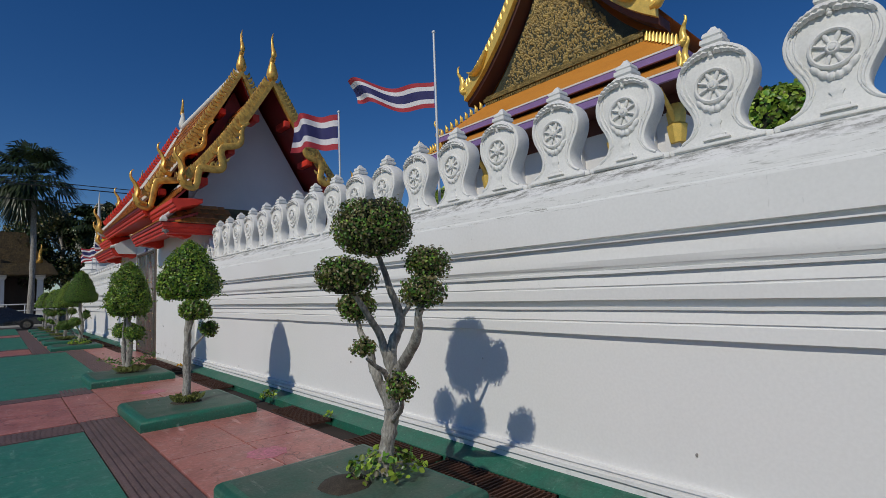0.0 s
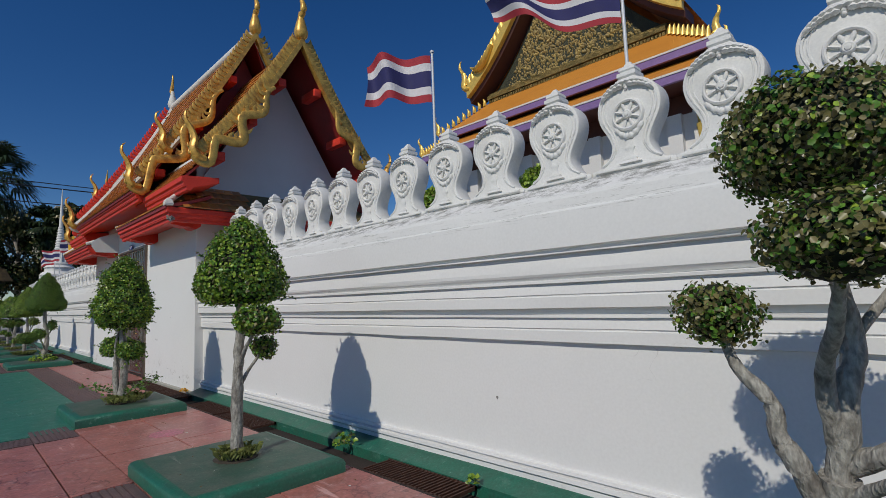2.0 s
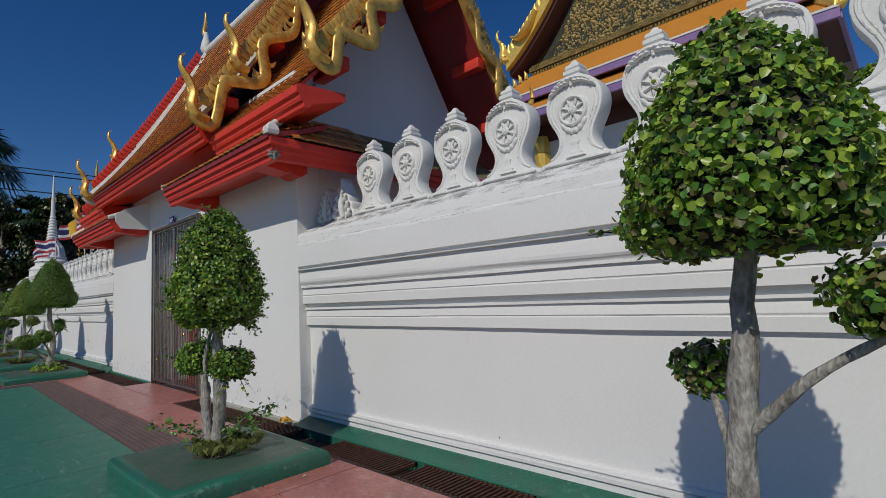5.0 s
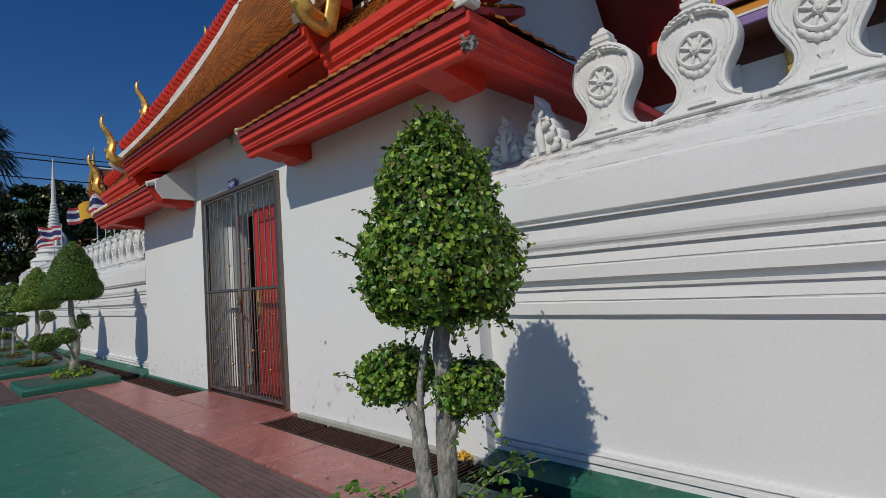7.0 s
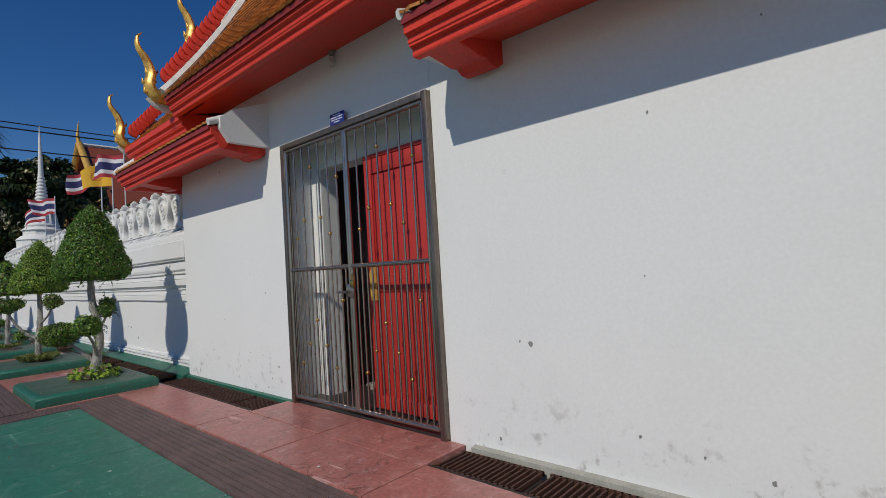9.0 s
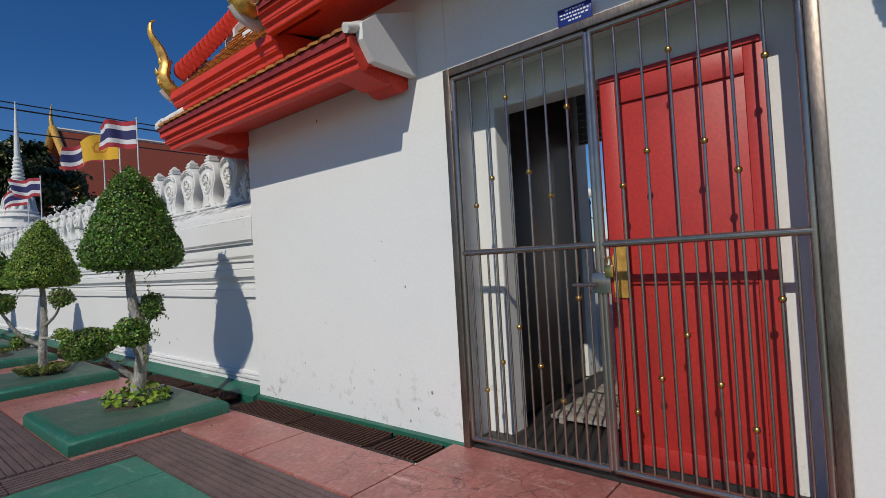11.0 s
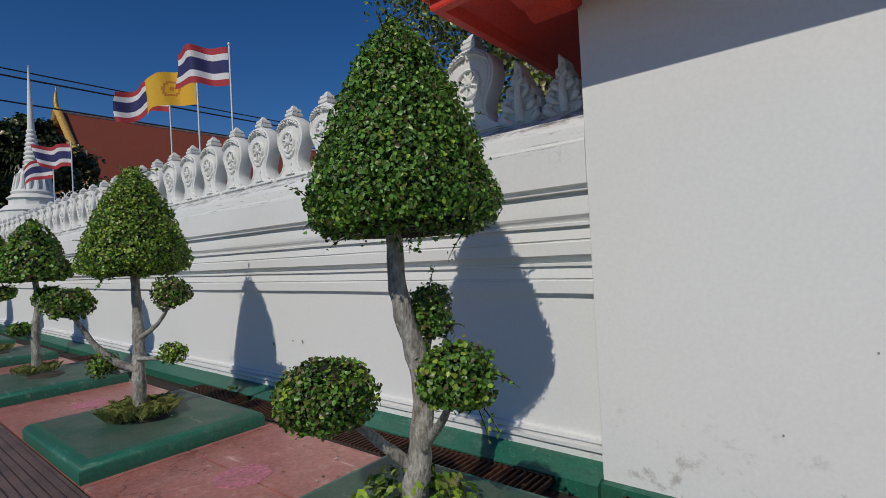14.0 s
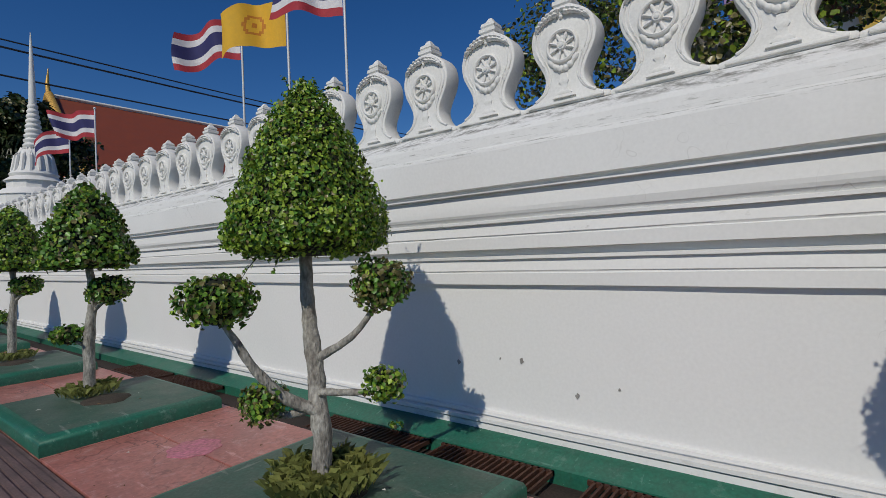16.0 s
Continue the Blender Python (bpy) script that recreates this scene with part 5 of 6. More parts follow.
limb(t, [(-0.05, 0.07, 0.42), (-0.08, 0.02, 0.75), (-0.03, -0.06, 1.05)], [0.02, 0.016, 0.014])
crown(t, (-0.03, -0.09, 0.99), EGG, 41, dens=8200, size=0.027, lump=0.075, share=(0.52, 0.42, 0.06), shaggy=0.07, shoots=70)
crown(t, (-0.01, 0.28, 0.72), ball(0.20, 0.14, 0.6), 42, size=0.027, dens=7600, share=(0.55, 0.40, 0.05), shaggy=0.03, shoots=9)
limb(t, [(0.01, -0.03, 0.42), (0.04, -0.09, 0.55), (0.06, -0.13, 0.64)], [0.026, 0.02, 0.012])
crown(t, (0.07, -0.14, 0.68), ball(0.165, 0.125, 0.6), 43, size=0.027, dens=7600, share=(0.55, 0.35, 0.1), shaggy=0.03, shoots=12)
for k, (dx, dy, h) in enumerate(((0.36, -0.3, 0.3), (0.2, -0.34, 0.2), (-0.4, 0.25, 0.22), (-0.25, 0.4, 0.18), (0.42, -0.1, 0.26))):
    q = spline([(0, 0, 0.05), (dx * 0.5, dy * 0.5, h * 0.8), (dx, dy, h)], 5)
    g = Mesh()
    g.tube(q, taper([0.006, 0.002], len(q)), 5)
    part("sucker_twig", g, BARK, t, smooth=60)
    rng = np.random.default_rng(60 + k)
    pts = np.array([q[i % len(q)][:] for i in range(3, 60)]) + rng.normal(0, 0.035, (57, 3))
    leaf_mesh("sucker_leaves", pts, np.tile([0, 0, 1.0], (57, 1)), 0.04, rng, [LEAF, LEAF_YOUNG], parent=t)
grass(t, (0.05, -0.05, 0.01), 220, 0.25, 0.1, 8)

# conical trees beyond the gate
CONE = [(0.02, 0.05), (0.30, -0.02), (0.43, 0.03), (0.45, 0.12), (0.40, 0.28), (0.33, 0.46), (0.245, 0.64), (0.15, 0.80), (0.06, 0.90), (0.01, 0.93)]
t = tree((1.70, 19.25, 0.13), "tall topiary tree with a pointed conical head and low pads")
limb(t, [(0, 0, 0), (0.03, -0.02, 0.25), (0.06, -0.04, 0.6), (0.02, 0.02, 0.9), (0.0, 0.05, 1.3)], [0.065, 0.058, 0.05, 0.048, 0.035], "trunk")
limb(t, [(0, 0, 0.2), (-0.14, 0.08, 0.36), (-0.28, 0.15, 0.5)], [0.03, 0.024, 0.014])
limb(t, [(0.03, -0.02, 0.25), (-0.04, -0.2, 0.42), (-0.14, -0.38, 0.6)], [0.024, 0.02, 0.014])
limb(t, [(0.05, -0.03, 0.55), (0.11, -0.03, 0.7), (0.16, -0.02, 0.8)], [0.022, 0.018, 0.012])
crown(t, (0.02, -0.02, 1.29), scaled(CONE, 0.99, 1.08), 51, size=0.0215, share=(0.84, 0.08, 0.08), shaggy=0.03, shoots=34, dens=12000)
crown(t, (0.16, -0.02, 0.90), ball(0.115, 0.13, 0.6), 52, share=(0.7, 0.1, 0.2), shaggy=0.02, shoots=8, size=0.022, dens=10500)
crown(t, (-0.15, -0.41, 0.70), ball(0.165, 0.13, 0.6), 53, share=(0.7, 0.2, 0.1), shaggy=0.02, shoots=10, size=0.022, dens=10500)
crown(t, (-0.33, 0.17, 0.59), ball(0.225, 0.15, 0.55), 54, share=(0.6, 0.15, 0.25), size=0.021, dens=11000)
tuft(t, (0.0, 0.0, 0.0), 330, 0.30, 0.2, 6, 0.055, share=(0.3, 0.65, 0.05))
t = tree((1.57, 22.13, 0.13), "topiary tree with a rounded conical head and four side pads")
limb(t, [(0, 0, 0), (0.0, 0.0, 0.3), (0.03, 0.08, 0.6), (0.06, 0.15, 0.85), (0.06, 0.13, 1.25)], [0.055, 0.048, 0.044, 0.04, 0.03], "trunk")
limb(t, [(0, 0.0, 0.36), (-0.15, 0.1, 0.47), (-0.28, 0.17, 0.66), (-0.38, 0.21, 0.86)], [0.032, 0.028, 0.022, 0.014])
limb(t, [(0.03, 0.08, 0.60), (0.10, -0.12, 0.72), (0.16, -0.28, 0.9)], [0.024, 0.018, 0.012])
limb(t, [(0.0, 0.0, 0.46), (0.08, -0.15, 0.46), (0.15, -0.27, 0.46)], [0.02, 0.016, 0.012])
limb(t, [(0, 0.02, 0.38), (-0.10, 0.10, 0.36), (-0.18, 0.17, 0.38)], [0.024, 0.018, 0.012])
crown(t, (0.06, 0.12, 1.15), scaled(CONE, 0.93, 0.97), 61, size=0.022, share=(0.36, 0.56, 0.08), shaggy=0.02, shoots=14, dens=9500)
crown(t, (-0.39, 0.21, 0.94), ball(0.17, 0.115, 0.6), 62, dens=6000, size=0.027, share=(0.5, 0.25, 0.25))
crown(t, (0.16, -0.29, 0.98), ball(0.145, 0.12, 0.6), 63, dens=6000, size=0.027, share=(0.4, 0.1, 0.5))
crown(t, (0.15, -0.29, 0.51), ball(0.10, 0.08, 0.6), 64, dens=6000, size=0.027, share=(0.4, 0.5, 0.1))
crown(t, (-0.19, 0.18, 0.44), ball(0.115, 0.09, 0.6), 65, dens=6000, size=0.027, share=(0.4, 0.2, 0.4))
grass(t, (0, 0, 0.02), 420, 0.26, 0.12, 9)
for i, (y, s, dx) in enumerate(((25.3, 0.86, 0.0), (28.2, 0.92, 0.05), (31.1, 0.85, -0.05), (34.0, 0.9, 0.0))):
    t = tree((1.55 + dx, y, 0.13), "topiary tree with a blunt conical head and side pads")
    limb(t, [(0, 0, 0), (0.0, 0.0, 0.4), (0.03, -0.02, 0.8), (0.02, -0.02, 1.2)], [0.05, 0.044, 0.038, 0.03], "trunk")
    limb(t, [(0.01, 0, 0.7), (0.08, -0.1, 0.8), (0.12, -0.16, 0.86)], [0.02, 0.016, 0.01])
    limb(t, [(0, 0, 0.42), (-0.06, 0.06, 0.46), (-0.1, 0.09, 0.5)], [0.02, 0.016, 0.01])
    crown(t, (0.01, -0.02, 1.12), scaled(CONE, s, s * 0.94), 70 + i, share=(0.6, 0.2, 0.2) if i % 2 == 0 else (0.35, 0.55, 0.1), dens=2600, size=0.042)
    crown(t, (0.12, -0.17, 0.92), ball(0.18, 0.12, 0.6), 80 + i, share=(0.6, 0.2, 0.2), dens=2600)
    crown(t, (-0.12, 0.1, 0.53), ball(0.14, 0.085, 0.6), 90 + i, share=(0.6, 0.2, 0.2), dens=2600)
    grass(t, (0, 0, 0.02), 200, 0.22, 0.1, 30 + i)


# ---- flags on poles behind the wall ----
POLE = material("white painted pole", (0.72, 0.73, 0.75), 0.4, 0.1, var=0.06, scale=8)
F_RED = material("red flag cloth", (0.42, 0.035, 0.05), 0.8, var=0.1, scale=20, fine=200)
F_WHITE = material("white flag cloth", (0.72, 0.70, 0.72), 0.8, var=0.06, scale=20, fine=200)
F_BLUE = material("navy flag cloth", (0.03, 0.03, 0.13), 0.8, var=0.1, scale=20, fine=200)
F_YELLOW = material("yellow flag cloth", (0.75, 0.42, 0.03), 0.8, var=0.06, scale=20, fine=200)
F_ORANGE = material("orange emblem dye", (0.55, 0.20, 0.02), 0.8, var=0.08, scale=20)


def flag(at, top, yellow, seed, wind, drop=0.0, size=(0.82, 0.52), low=0.0):
    f = thing("flag", at, "yellow flag with an orange wheel emblem on a white pole" if yellow else "rippling flag of red, white and navy stripes on a pole", "flag", "flags behind the boundary wall")
    h = top - at[2]
    g = Mesh()
    g.tube([(0, 0, 0), (0, 0, h)], [0.018, 0.013], 8)
    part("pole", g, POLE, f, smooth=60)
    g = Mesh()
    g.lathe([(0.012, 0), (0.024, 0.012), (0.02, 0.03), (0.004, 0.042)], (0, 0, h), 8)
    part("knob", g, POLE, f, smooth=60)
    rnd = random.Random(seed)
    ph, k = rnd.uniform(0, 6), rnd.uniform(0.8, 1.2)
    d = Vector((wind[0], wind[1], 0)).normalized()
    s = Vector((-d.y, d.x, 0))
    c = Mesh()
    nu, nv = 30, 18
    rows = []
    for i in range(nu + 1):
        u = i / nu
        row = []
        for j in range(nv + 1):
            v = j / nv
            amp = 0.11 * u ** 0.7
            w_ = math.sin(u * 9 * k + ph + v * 1.2) * amp + math.sin(u * 17 + v * 3 + ph * 2) * 0.02 * u
            sag = drop * u * u + 0.05 * math.sin(u * 6 + ph) * u
            p = d * (0.02 + u * size[0] * (0.92 - 0.06 * math.sin(ph + v * 2))) + s * w_ + Vector((0, 0, h - low - 0.02 - v * size[1] * (1 - 0.12 * u * abs(math.sin(ph + u * 3))) - sag))
            row.append(p)
        rows.append(row)
    o = 0
    for i in range(nu):
        for j in range(nv):
            v = (j + 0.5) / nv
            if yellow:
                e = math.hypot((i + 0.5 - nu * 0.5) / nu * size[0] / size[1], v - 0.5)
                m = 1 if 0.17 < e < 0.25 or e < 0.06 else 0
            else:
                m = 0 if v < 1 / 6 or v > 5 / 6 else (1 if v < 1 / 3 or v > 2 / 3 else 2)
            c.add([rows[i][j], rows[i + 1][j], rows[i + 1][j + 1], rows[i][j + 1]], [(0, 1, 2, 3)], m)
    me_ob = part("cloth", c, [F_YELLOW, F_ORANGE] if yellow else [F_RED, F_WHITE, F_BLUE], f, smooth=0)
    bm = bmesh.new()
    bm.from_mesh(me_ob.data)
    bmesh.ops.remove_doubles(bm, verts=bm.verts, dist=0.0004)
    bmesh.ops.recalc_face_normals(bm, faces=bm.faces)
    bm.to_mesh(me_ob.data)
    bm.free()
    me_ob.data.shade_smooth()
    return f


WIND = (-0.62, 0.72)
flag((3.42, 6.12, -0.1), 3.98, False, 1, WIND)
flag((3.46, 4.03, -0.1), 4.30, False, 2, (-0.5, 0.75), -0.16, (1.15, 0.3), 0.55)
flag((3.46, 23.95, -0.1), 4.26, False, 3, WIND)
flag((3.48, 24.95, -0.1), 4.24, True, 4, WIND, 0.12)
flag((3.50, 25.95, -0.1), 4.36, False, 5, WIND, 0.2)
flag((3.48, 31.1, -0.1), 4.26, False, 6, WIND, 0.05)
flag((3.48, 32.6, -0.1), 4.2, False, 7, WIND, 0.25)

# ---- main hall behind the wall ----
HX, HY = 20.5, 14.85
hall = thing("temple_hall", (HX, HY, 0), "large white temple hall with orange tiered roof and gilded carved gable", "temple hall")
HALL_WHITE = material("hall whitewash", (0.74, 0.73, 0.71), 0.75, var=0.04, scale=1, fine=30)
CARVED = material("gilded carved relief", (0.34, 0.24, 0.08), 0.42, 0.55, var=0.3, scale=3.2, fine=26, bump=1.0, second=(0.10, 0.085, 0.03), mix_at=0.52, dist=0.06)
MOSAIC = material("blue glass mosaic", (0.085, 0.06, 0.24), 0.3, var=0.45, scale=9, fine=26, bump=0.5, second=(0.60, 0.40, 0.16), mix_at=0.52, dist=0.02)
SHADOWED = material("brown soffit and eave shade", (0.10, 0.03, 0.02), 0.6, var=0.15)
PEDIMENT = material("dark gilded pediment", (0.07, 0.075, 0.045), 0.5, 0.3, var=0.3, scale=3.2, fine=26, bump=1.0, second=(0.035, 0.04, 0.03), mix_at=0.5, dist=0.06)
g = Mesh()
g.box((0, -6.7, -0.1), (26, 6.7, 9.4))
part("wall", g, HALL_WHITE, hall, smooth=0)
# shade below the eaves, laid over the wall top as a dark band
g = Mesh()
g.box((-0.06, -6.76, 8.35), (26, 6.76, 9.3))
part("eave_shade_band", g, SHADOWED, hall, "dark band painting the eave shade on the hall wall", smooth=0)
g = Mesh()
for z0, z1, o in ((0, 0.25, 0.45), (0.25, 0.5, 0.35), (0.5, 1.5, 0.2), (1.5, 1.62, 0.35), (1.62, 1.8, 0.28)):
    g.box((-o, -6.7 - o, z0), (0.01, 6.7 + o, z1))
part("plinth", g, HALL_WHITE, hall, smooth=0)
for y in (-6.4, -5.4, -1.9, 1.75, 5.35, 6.4):
    g = Mesh()
    g.box((-0.28, y - 0.28, 1.8), (0.01, y + 0.28, 8.34))
    g.square_lathe([(0.42, 1.8), (0.42, 2.0), (0.34, 2.1), (0.36, 2.25), (0.29, 2.35)], (0, y, 0))
    part("pilaster", g, HALL_WHITE, hall, smooth=0)
for y in (-3.65, -0.1, 3.5):
    wd = Mesh()
    out = [(-0.85, 2.35), (-0.85, 4.1), (-0.95, 4.4), (-0.6, 4.75), (-0.3, 5.05), (0, 5.55), (0.3, 5.05), (0.6, 4.75), (0.95, 4.4), (0.85, 4.1), (0.85, 2.35)]
    wd.prism([(y + a, b) for a, b in out], -0.14, 0.0, "x")
    win = part("window", wd, MOSAIC, hall, "pointed window surround of blue and gold mosaic", smooth=0)
    g = Mesh()
    for a, b, c, d in ((-0.55, 2.45, -0.4, 4.15), (0.4, 2.45, 0.55, 4.15), (-0.4, 4.0, 0.4, 4.15), (-0.4, 2.45, 0.4, 2.6)):
        g.box((-0.22, y + a, b), (-0.145, y + c, d), 0, 0.02)
    part("window_frame", g, GOLD2, win)
    g = Mesh()
    g.box((-0.17, y - 0.4, 2.6), (-0.145, y + 0.4, 4.0))
    part("shutter", g, CARVED, win, smooth=0)
    g = Mesh()
    g.box((-0.4, y - 1.05, 2.22), (-0.0, y + 1.05, 2.34), 0, 0.02)
    g.box((-0.4, y - 1.05, 1.82), (-0.0, y + 1.05, 1.9), 0, 0.02)
    for i in range(9):
        g.lathe([(0.04, 0), (0.07, 0.08), (0.05, 0.2), (0.07, 0.28), (0.05, 0.33)], (-0.3, y - 0.9 + i * 0.225, 1.9), 8)
    part("balustrade", g, HALL_WHITE, win)


def tier(xa, za, xb, zb, half_a, half_b, back):
    """One skirt roof round the front: front slope and side slopes, lilac edge."""
    g = Mesh()
    n = 3
    for i in range(n):
        t0, t1 = i / n, (i + 1) / n
        zz0, zz1 = lerp(za, zb, t0), lerp(za, zb, t1)
        x0, x1 = lerp(xa, xb, t0), lerp(xa, xb, t1)
        h0, h1 = lerp(half_a, half_b, t0), lerp(half_a, half_b, t1)
        g.add([(x0, -h0, zz0), (x0, h0, zz0), (x1, h1, zz1), (x1, -h1, zz1)], [(0, 1, 2, 3)])
        for s in (-1, 1):
            g.add([(x0, s * h0, zz0), (back, s * h0, zz0), (back, s * h1, zz1), (x1, s * h1, zz1)], [(0, 1, 2, 3)])
    part("skirt_roof", g, HALL_TILE, hall, smooth=0)
    g = Mesh()
    g.box((xb - 0.02, -half_b - 0.02, zb - 0.28), (xb + 0.12, half_b + 0.02, zb + 0.02))
    for s in (-1, 1):
        g.box((xb + 0.12, s * half_b - 0.06, zb - 0.28), (back, s * half_b + 0.06, zb + 0.02))
    part("roof_border", g, PURPLE, hall, smooth=0)
    g = Mesh()
    g.box((xb - 0.05, -half_b - 0.05, zb + 0.025), (xb + 0.2, half_b + 0.05, zb + 0.10))
    part("border_line", g, MORTAR, hall, smooth=0)
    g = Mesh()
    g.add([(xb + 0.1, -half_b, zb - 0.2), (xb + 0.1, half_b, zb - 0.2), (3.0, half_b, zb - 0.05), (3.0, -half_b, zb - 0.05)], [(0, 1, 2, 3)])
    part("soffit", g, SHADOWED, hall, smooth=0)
    for s in (-1, 1):
        horn(hall, (xb + 0.1, s * half_b, zb + 0.05), 1.15, (-0.3, s * 0.9, 0), GOLD2, "roof_horn", 0.14)
        for i in range(9):
            g = Mesh()
            t = 1 - (i + 0.8) / 10
            x, h, z = lerp(xa, xb, t), lerp(half_a, half_b, t), lerp(za, zb, t)
            g.tube([(x, s * h, z), (x, s * h, z + 0.28), (x - 0.05, s * (h + 0.06), z + 0.45)], [0.12, 0.1, 0.02], 6)
            part("hip_fin", g, GOLD2, hall, smooth=60)


HALL_TILE = material("hall orange roof tile", (0.62, 0.25, 0.035), 0.5, var=0.08, scale=1.2, fine=14, bump=0.3, second=(0.52, 0.19, 0.025), mix_at=0.4, stretch=(1, 1, 3), dist=0.03)
tier(1.0, 12.45, -0.95, 10.62, 4.9, 7.25, 26)
tier(-0.55, 10.3, -1.95, 9.28, 7.0, 7.65, 26)
AP, EV = 20.6, 13.3
line = [(lerp(0, 5.95, t), lerp(AP, EV, t) - 0.9 * 4 * t * (1 - t)) for t in [i / 24 for i in range(25)]]
g = Mesh()
for s in (-1, 1):
    rows = [[(x, s * y, z) for y, z in line] for x in (0.2, 26)]
    g.grid(rows)
part("main_roof", g, HALL_TILE, hall, smooth=30)
g = Mesh()
out = [(s, z - 0.55) for s, z in line[1:]]
g.prism([(-a * 0.86, b) for a, b in out[::-1]] + [(0, AP - 0.9)] + [(a * 0.86, b) for a, b in out] , 1.3, 1.5, "x")
part("pediment", g, PEDIMENT, hall, "dark pediment carved with gilded scrolls", smooth=0)
# carved bosses over the pediment
rnd = random.Random(9)
g = Mesh()
for i in range(4200):
    z = rnd.uniform(12.6, 19.0)
    half = max(0.1, (19.4 - z) * 0.60)
    y = rnd.uniform(-half, half)
    r = rnd.uniform(0.03, 0.10)
    g.lathe([(r, 0), (r * 0.75, r * 0.7), (r * 0.2, r * 0.95)], (0, 0, 0), 7, sy=rnd.uniform(0.35, 1.0))
    for k in range(len(g.v) - 21, len(g.v)):
        x_, y_, z_ = g.v[k]
        g.v[k] = (1.3 - z_, y + y_, z + x_)
tagged(part("carving", g, material("gilded scroll carving", (0.52, 0.38, 0.13), 0.5, 0.3, var=0.3, scale=3, fine=20, second=(0.25, 0.2, 0.1)), hall, smooth=60), kind="stuff")
g = Mesh()
for k, (z0, z1, o) in enumerate(((12.3, 12.55, 0.0), (12.55, 12.75, -0.15), (12.75, 12.95, 0.05))):
    g.box((0.95 + o, -5.0, z0), (1.5, 5.0, z1))
for i in range(60):
    g.box((0.86, -4.95 + i * 0.165, 12.34), (0.96, -4.84 + i * 0.165, 12.52))
part("pediment_base", g, CARVED, hall, smooth=0)
for s in (-1, 1):
    g = Mesh()
    rows = [[(0.1, s * y, z - 0.48), (0.1, s * y, z + 0.16), (0.4, s * y, z + 0.16), (0.4, s * y, z - 0.48)] for y, z in line]
    g.grid(rows, True, 0, True)
    part("bargeboard", g, GOLD2, hall, smooth=40)
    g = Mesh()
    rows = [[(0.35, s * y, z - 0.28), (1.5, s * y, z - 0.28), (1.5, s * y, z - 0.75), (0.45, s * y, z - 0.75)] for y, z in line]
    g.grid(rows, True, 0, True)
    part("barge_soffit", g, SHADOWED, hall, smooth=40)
    for i in range(1, 24):
        y, z = line[i]
        g = Mesh()
        g.tube([(0.2, s * y, z), (0.2, s * (y + 0.16), z + 0.36), (0.2, s * (y + 0.05), z + 0.72)], [0.19, 0.17, 0.02], 6, flat=(1, 0.6))
        part("fin", g, GOLD2, hall, smooth=60)
    y, z = line[24]
    horn(hall, (0.2, s * y, z), 1.9, (0, s, 0), GOLD2, "serpent_head", 0.2)
    y, z = line[17]
    p = spline([(0.05, s * (y - 0.3), z + 0.5), (0.0, s * (y + 0.2), z - 0.25), (0.0, s * (y + 0.75), z - 0.55), (0.0, s * (y + 1.25), z - 0.3)], 6)
    g = Mesh()
    g.tube(p, taper([0.2, 0.34, 0.3, 0.1], len(p)), 8, flat=(1, 0.5))
    part("serpent_board", g, GOLD2, hall, smooth=60)
for y in (-6.6, -3.9, 3.9, 6.6):
    g = Mesh()
    g.tube(spline([(-0.28, y, 7.6), (-0.7, y, 8.2), (-1.5, y, 9.0)], 5), taper([0.05, 0.12, 0.05], 11), 8)
    part("eave_bracket", g, GOLD2, hall, smooth=60)
    g = Mesh()
    g.lathe([(0.3, 7.0), (0.36, 7.3), (0.42, 7.7), (0.34, 7.8), (0.4, 8.2), (0.3, 8.6)], (-0.2, y, 0), 8)
    part("capital", g, GOLD2, hall, smooth=40)

# ---- three-globe lamp in the courtyard ----
lamp = thing("street_lamp", (15.6, 20.4, -0.06), "black post lamp with three white globes on a pale plinth", "street lamp")
g = Mesh()
g.square_lathe([(0.22, 0), (0.22, 0.12), (0.17, 0.16), (0.17, 0.6), (0.2, 0.66)], (0, 0, 0))
part("plinth", g, HALL_WHITE, lamp, smooth=0)
g = Mesh()
g.lathe([(0.1, 0.66), (0.06, 0.85), (0.045, 1.1), (0.04, 2.9), (0.07, 2.95), (0.03, 3.1)], (0, 0, 0), 10)
part("post", g, DARK, lamp, smooth=50)
GLOBE = material("white lamp globe", (0.8, 0.8, 0.78), 0.3, var=0.03)
for dy, z in ((-0.36, 2.78), (0.36, 2.78), (0, 3.28)):
    if dy:
        g = Mesh()
        g.tube(spline([(0, 0, 2.5), (0, dy * 0.6, 2.42), (0, dy, 2.6)], 4), 0.022, 6)
        part("arm", g, DARK, lamp, smooth=60)
    g = Mesh()
    g.lathe([(r, z + h) for r, h in ball(0.16, 0.17, 1.0)], (0, dy, 0), 14)
    part("globe", g, GLOBE, lamp, smooth=80)

# ---- white spired stupa at the wall's end ----
st = thing("stupa", (4.65, 40.3, -0.1), "white bell-shaped stupa with a ringed spire", "stupa")
for a, b, r0, r1 in ((0, 2.4, 1.5, 1.5), (2.4, 2.7, 1.6, 1.35), (2.7, 3.1, 1.2, 1.2), (3.1, 3.35, 1.3, 1.05), (3.35, 3.7, 0.95, 0.95), (3.7, 3.9, 1.0, 0.8), (3.9, 4.15, 0.72, 0.72), (4.15, 4.3, 0.8, 0.62)):
    g = Mesh()
    g.lathe([(r0, a), (r1, b)], (0, 0, 0), 12)
    part("base_tier", g, STUCCO, st, smooth=25)
g = Mesh()
